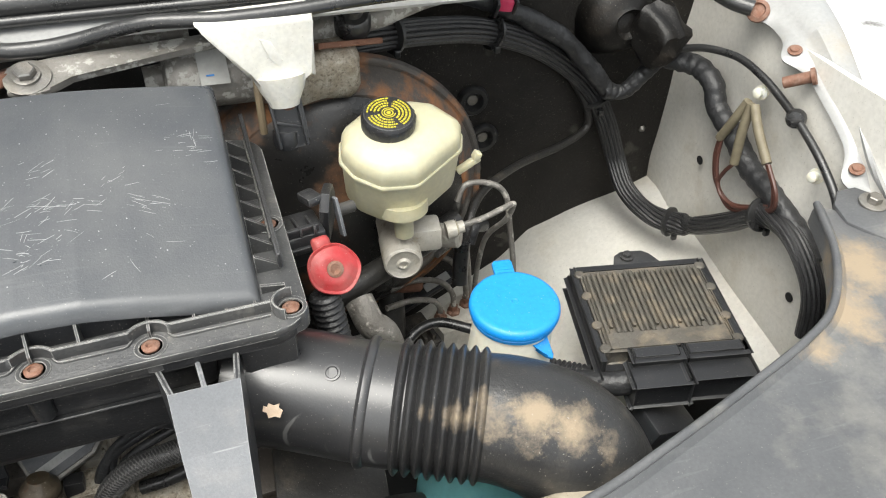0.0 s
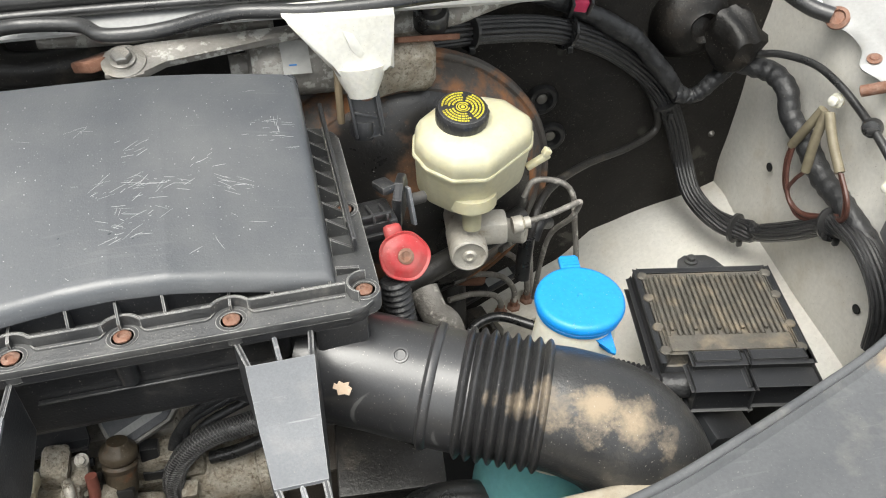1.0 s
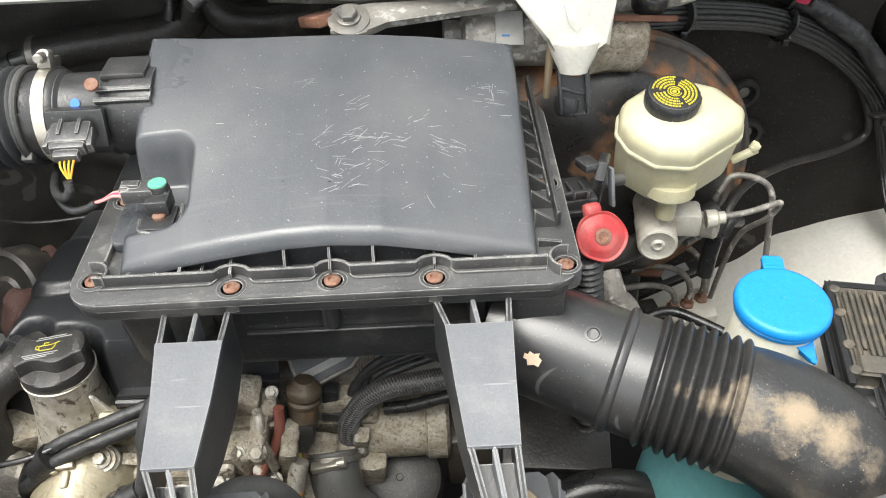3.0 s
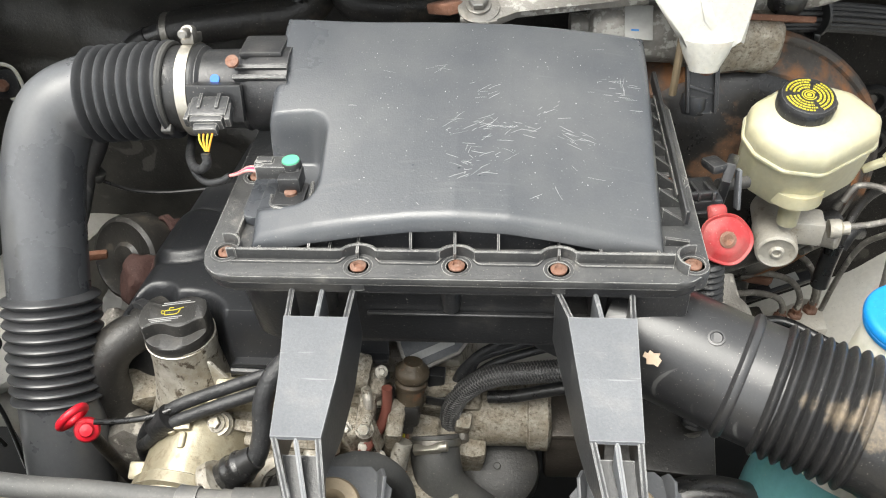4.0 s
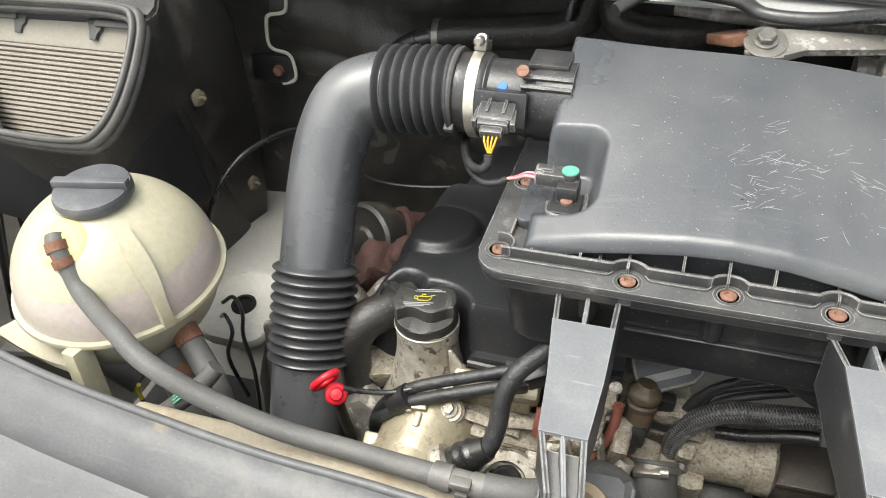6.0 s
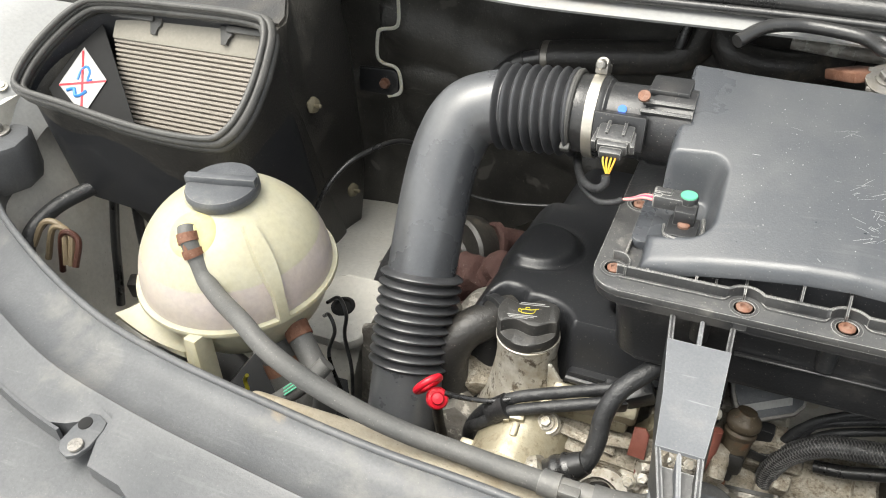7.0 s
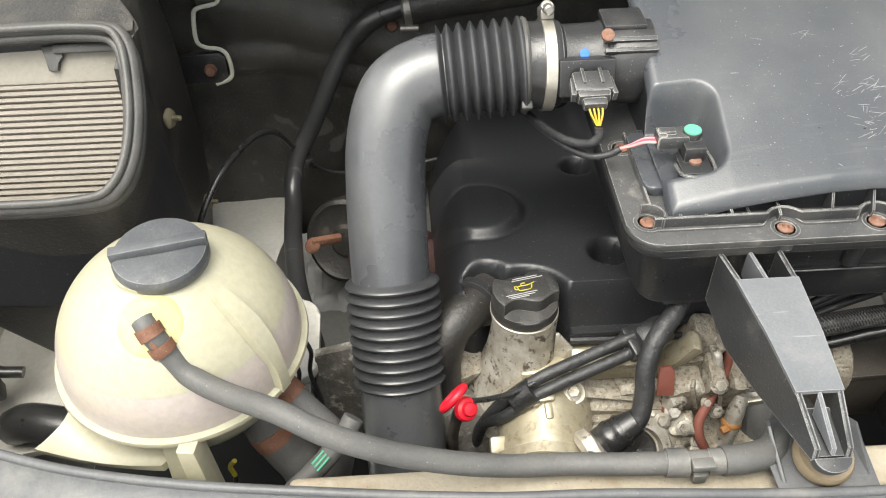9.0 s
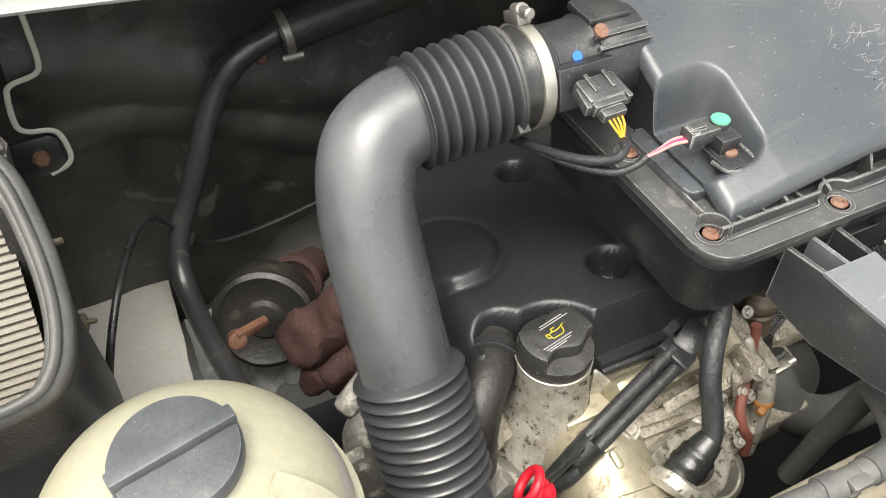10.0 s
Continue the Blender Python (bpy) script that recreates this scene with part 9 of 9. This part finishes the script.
solo("drain_hole", bm, dark_void, "dark drain hole in the wheel arch shelf", "hole", "panel holes")

# ---- wiper linkage, motor and drain funnel under the cowl ----
lk = thing("wiper_linkage", (-0.1, 0.97, 1.31), "corroded wiper linkage rod with a bolted joint", "wiper linkage")
bm = bmesh.new()
plate(bm, [(-0.024, -0.018), (0.0, -0.030), (0.022, -0.026), (0.045, -0.008), (0.21, 0.004), (0.21, 0.026), (0.05, 0.024), (0.03, 0.030), (-0.022, 0.024)], 0.009, (-0.182, 0.955, 1.321), (1, 0.06, 0.0), (-0.05, 0.95, 0.25), bevel=0.003)
part("arm", bm, galvanised, lk)
bm = bmesh.new()
lathe(bm, (-0.182, 0.951, 1.328), (0, -0.35, 0.93), [(0.026, 0), (0.026, 0.004), (0.018, 0.005)], 24)
hexbolt(bm, (-0.182, 0.950, 1.333), (0, -0.35, 0.93), 0.014, 0.010, 1.3)
part("bolt", bm, steel, lk)
bm = tube([(-0.30, 1.08, 1.312), (-0.22, 1.071, 1.31), (-0.107, 1.065, 1.31), (0.0, 1.06, 1.31)], 0.010, 12)
part("spindle", bm, galvanised, lk)
bm = bmesh.new()
box(bm, (-0.215, 0.985, 1.318), (0.05, 0.07, 0.014), turn=(-20, 0, 30), bevel=0.003)
part("rust_plate", bm, rust, lk, "rusted brown plate")
bm = bmesh.new()
box(bm, (-0.36, 1.09, 1.335), (0.30, 0.016, 0.012), turn=(0, 0, -3), bevel=0.003)
part("rail", bm, dirty_black, lk)
wm = thing("wiper_motor", (0.08, 1.02, 1.2), "corroded grey wiper motor with a gear housing", "wiper motor")
bm = bmesh.new()
lathe(bm, (-0.035, 1.015, 1.272), (1, 0.05, -0.08), [(0.018, -0.03), (0.020, -0.008), (0.036, -0.004), (0.042, 0.01), (0.042, 0.11), (0.046, 0.115), (0.046, 0.13)], 32)
rough_up(bm, 0.002, 30)
part("can", bm, galvanised, wm)
bm = bmesh.new()
box(bm, (0.145, 1.01, 1.262), (0.12, 0.09, 0.07), turn=(10, 0, 5), bevel=0.018, seg=3)
bmesh.ops.subdivide_edges(bm, edges=[e for e in bm.edges if e.calc_length() > 0.04], cuts=4, use_grid_fill=True)
rough_up(bm, 0.007, 22)
rough_up(bm, 0.003, 70, 4.0)
part("gear_housing", bm, pitted, wm)
bm = bmesh.new()
plate(bm, [(-0.018, -0.022), (0.018, -0.022), (0.018, 0.022), (-0.018, 0.022)], 0.0008, (0.020, 0.982, 1.294), (1, 0.05, -0.08), (0, 0.65, 0.75))
lab = part("label", bm, sticker_grey, wm, "small pale label", smooth=0)
bm = bmesh.new()
plate(bm, [(-0.010, -0.012), (0.000, -0.012), (0.000, -0.010), (-0.010, -0.010)], 0.0006, (0.020, 0.9815, 1.2955), (1, 0.05, -0.08), (0, 0.65, 0.75))
part("bar", bm, sticker_blue, lab, smooth=0)
fr = thing("wiper_crossbar", (0.25, 1.03, 1.3), "corroded grey wiper crossbar with rusty brackets", "crossbar")
bm = tube([(0.13, 1.02, 1.30), (0.22, 1.03, 1.305), (0.30, 1.05, 1.315), (0.40, 1.06, 1.33), (0.55, 1.06, 1.36)], 0.019, 16)
rough_up(bm, 0.003, 25)
part("tube", bm, galvanised, fr)
bm = bmesh.new()
lathe(bm, (0.205, 1.0, 1.325), (0, -0.4, 0.9), [(0.024, -0.02), (0.024, 0.0), (0.020, 0.006), (0.013, 0.008), (0.011, 0.016), (0, 0.018)], 20)
part("pivot", bm, rubber, fr, "black pivot bush")
bm = bmesh.new()
box(bm, (0.19, 0.995, 1.292), (0.09, 0.05, 0.008), turn=(-25, 8, 10), bevel=0.002)
part("bracket", bm, rust, fr, "rust-edged bracket")
fn = thing("drain_funnel", (0.08, 0.925, 1.26), "white plastic cowl drain funnel", "drain funnel")
bm = bmesh.new()
FP = [(0.008, 1.378), (0.014, 1.370), (0.056, 1.308), (0.078, 1.292), (0.085, 1.282), (0.102, 1.282), (0.110, 1.294), (0.137, 1.297), (0.140, 1.366), (0.141, 1.376)]
plate(bm, FP, -0.05, (0, 0.910, 0), (1, 0, 0), (0, 0, 1), bevel=0.006)
part("funnel", bm, funnel_plastic, fn)
bm = bmesh.new()
lathe(bm, (0.095, 0.928, 1.300), (0.0, -0.25, -1), [(0.034, 0), (0.027, 0.02), (0.020, 0.034), (0.018, 0.04)], 24)
plate(bm, [(0.076, 1.355), (0.088, 1.35), (0.100, 1.325), (0.094, 1.318), (0.084, 1.33)], 0.004, (0, 0.912, 0), (1, 0, 0), (0, 0, 1), bevel=0.001)
part("spout", bm, funnel_plastic, fn)
fc = thing("funnel_clip", (0.095, 0.915, 1.2), "black plastic clip with a rusty screw below the funnel", "clip")
bm = bmesh.new()
plate(bm, rounded(-0.019, 0.019, -0.062, 0.016, 0.008), 0.010, (0.0975, 0.934, 1.262), (1, 0.0, 0.1), (-0.05, 0.35, 0.94), bevel=0.003)
for k in (-1, 1):
    box(bm, (0.0955 + 0.017 * k, 0.916, 1.242), (0.004, 0.014, 0.070), turn=(-20, -4, 0), bevel=0.0015)
box(bm, (0.096, 0.914, 1.236), (0.034, 0.010, 0.004), turn=(-20, 20, 0), bevel=0.001)
lathe(bm, (0.091, 0.918, 1.212), (-0.1, -0.3, -0.9), [(0.017, -0.012), (0.018, 0.002), (0.013, 0.012), (0, 0.014)], 20)
part("body", bm, cover_black, fc)
bm = bmesh.new()
lathe(bm, (0.0985, 0.9195, 1.2665), (0.05, -0.9, 0.4), [(0.0125, 0), (0.0125, 0.002), (0.009, 0.006), (0.004, 0.006), (0, 0.004)], 18)
part("screw", bm, rust_bolt, fc, "rusty screw")
bm = tube([(0.068, 0.94, 1.30), (0.066, 0.93, 1.27), (0.065, 0.93, 1.22)], 0.005, 8)
solo("tan_strap", bm, beige_plug, "tan strap hanging behind the funnel", "strap")

# ---- left corner behind the front panel ----
for pts, r, mm, lb in (([(-1.30, 0.82, 1.08), (-1.36, 0.75, 1.05), (-1.40, 0.68, 1.035), (-1.41, 0.62, 1.01), (-1.40, 0.585, 0.95), (-1.38, 0.57, 0.88)], 0.014, tape, "black taped cable in the wing corner"),
                        ([(-1.33, 0.80, 1.06), (-1.335, 0.79, 0.98), (-1.33, 0.775, 0.90), (-1.31, 0.76, 0.86), (-1.27, 0.76, 0.85)], 0.009, rubber, "black cable hanging beside the intake box"),
                        ([(-1.352, 0.79, 1.08), (-1.362, 0.77, 1.0), (-1.370, 0.75, 0.92), (-1.375, 0.735, 0.85), (-1.378, 0.72, 0.79)], 0.0085, rubber, "straight black tube in the wing corner")):
    solo("corner_cable", tube(pts, r, 10), mm, lb, "cable", "corner cables")
for k in range(3):
    bm = tube([(-1.40 + 0.012 * k, 0.615 + 0.008 * k, 1.0 - 0.03 * k), (-1.385 + 0.016 * k, 0.64, 1.035 - 0.008 * k), (-1.355 + 0.014 * k, 0.645, 1.025 - 0.008 * k), (-1.345 + 0.01 * k, 0.62, 0.97)], 0.0055, 8)
    solo("corner_loop", bm, beige_plug if k < 2 else brown_wire, "brown looped wire with a beige sleeve", "wire", "corner wires")
bm = bmesh.new()
box(bm, (-1.33, 0.745, 0.83), (0.05, 0.03, 0.04), turn=(10, 0, 20), bevel=0.005)
solo("wing_sensor", bm, dirty_black, "grimy black sensor low in the corner", "sensor")
bm = tube([(-1.28, 0.70, 0.80), (-1.24, 0.68, 0.835), (-1.18, 0.66, 0.845), (-1.12, 0.65, 0.83), (-1.06, 0.65, 0.79)], 0.028, 16)
solo("corner_hose", bm, rubber, "black hose low behind the tank", "hose")
# strut mount with its hole and small wires behind the tank
sm = thing("strut_mount", (-0.88, 0.74, 0.8), "dirty cream mounting plate with a bolt hole", "mount")
bm = bmesh.new()
plate(bm, rounded(-0.06, 0.055, -0.07, 0.07, 0.03), 0.02, (-0.878, 0.735, 0.905), (1, 0, 0), (0, 1, 0.1), bevel=0.006)
rough_up(bm, 0.002, 25)
part("plate", bm, cream_paint, sm)
bm = bmesh.new()
lathe(bm, (-0.882, 0.732, 0.924), (0, -0.1, 1), [(0.020, 0), (0.020, 0.004), (0.014, 0.006), (0.012, 0.0015), (0, 0.001)], 22)
part("hole", bm, dark_void, sm, "dark round hole")
for pts in ([(-0.86, 0.66, 1.0), (-0.835, 0.655, 1.02), (-0.82, 0.645, 1.0), (-0.825, 0.64, 0.96), (-0.815, 0.63, 0.90), (-0.82, 0.62, 0.8)], [(-0.87, 0.66, 0.97), (-0.85, 0.645, 0.99), (-0.838, 0.635, 0.97), (-0.845, 0.62, 0.93), (-0.83, 0.62, 0.85)]):
    solo("loose_wire", tube(pts, 0.0030, 8), rubber, "thin black wire behind the tank", "wire", "loose wires")
bm = tube([(-0.905, 0.50, 0.955), (-0.908, 0.502, 0.97), (-0.900, 0.50, 0.985)], 0.003, 7)
bm2 = tube([(-0.905, 0.50, 0.955), (-0.912, 0.505, 0.90), (-0.92, 0.51, 0.82)], 0.003, 7)
solo("yellow_tag_wire", bm, yellow, "tiny yellow-tipped wire below the tank", "wire")
solo("loose_wire", bm2, rubber, "thin black wire below the tank", "wire", "loose wires")
# guard tabs on the front panel
gd = thing("panel_clip", (-0.944, 0.263, 1.06), "grey panel tab with a bolt and a hole", "clip")
bm = bmesh.new()
plate(bm, [(-0.018, 0.030), (-0.006, 0.034), (0.010, 0.032), (0.016, 0.022), (0.021, 0.000), (0.018, -0.016), (0.009, -0.024), (-0.006, -0.023), (-0.016, -0.014), (-0.020, 0.006)], 0.007, (-0.950, 0.272, 1.082), (1, -0.25, 0), (0.25, 1, 0.1), bevel=0.002)
part("tab", bm, panel_grey, gd)
bm = bmesh.new()
lathe(bm, (-0.944, 0.261, 1.090), (0, -0.1, 1), [(0.0092, 0), (0.0085, 0.0025), (0.005, 0.003), (0, 0.003)], 18)
part("bolt", bm, grey_cast, gd, "dirty flat bolt head")
bm = bmesh.new()
lathe(bm, (-0.956, 0.290, 1.0905), (0, -0.1, 1), [(0.0085, 0), (0.0085, 0.001), (0.0075, 0.0015), (0, 0.0015)], 18)
part("hole", bm, dark_void, gd, "dark empty bolt hole")
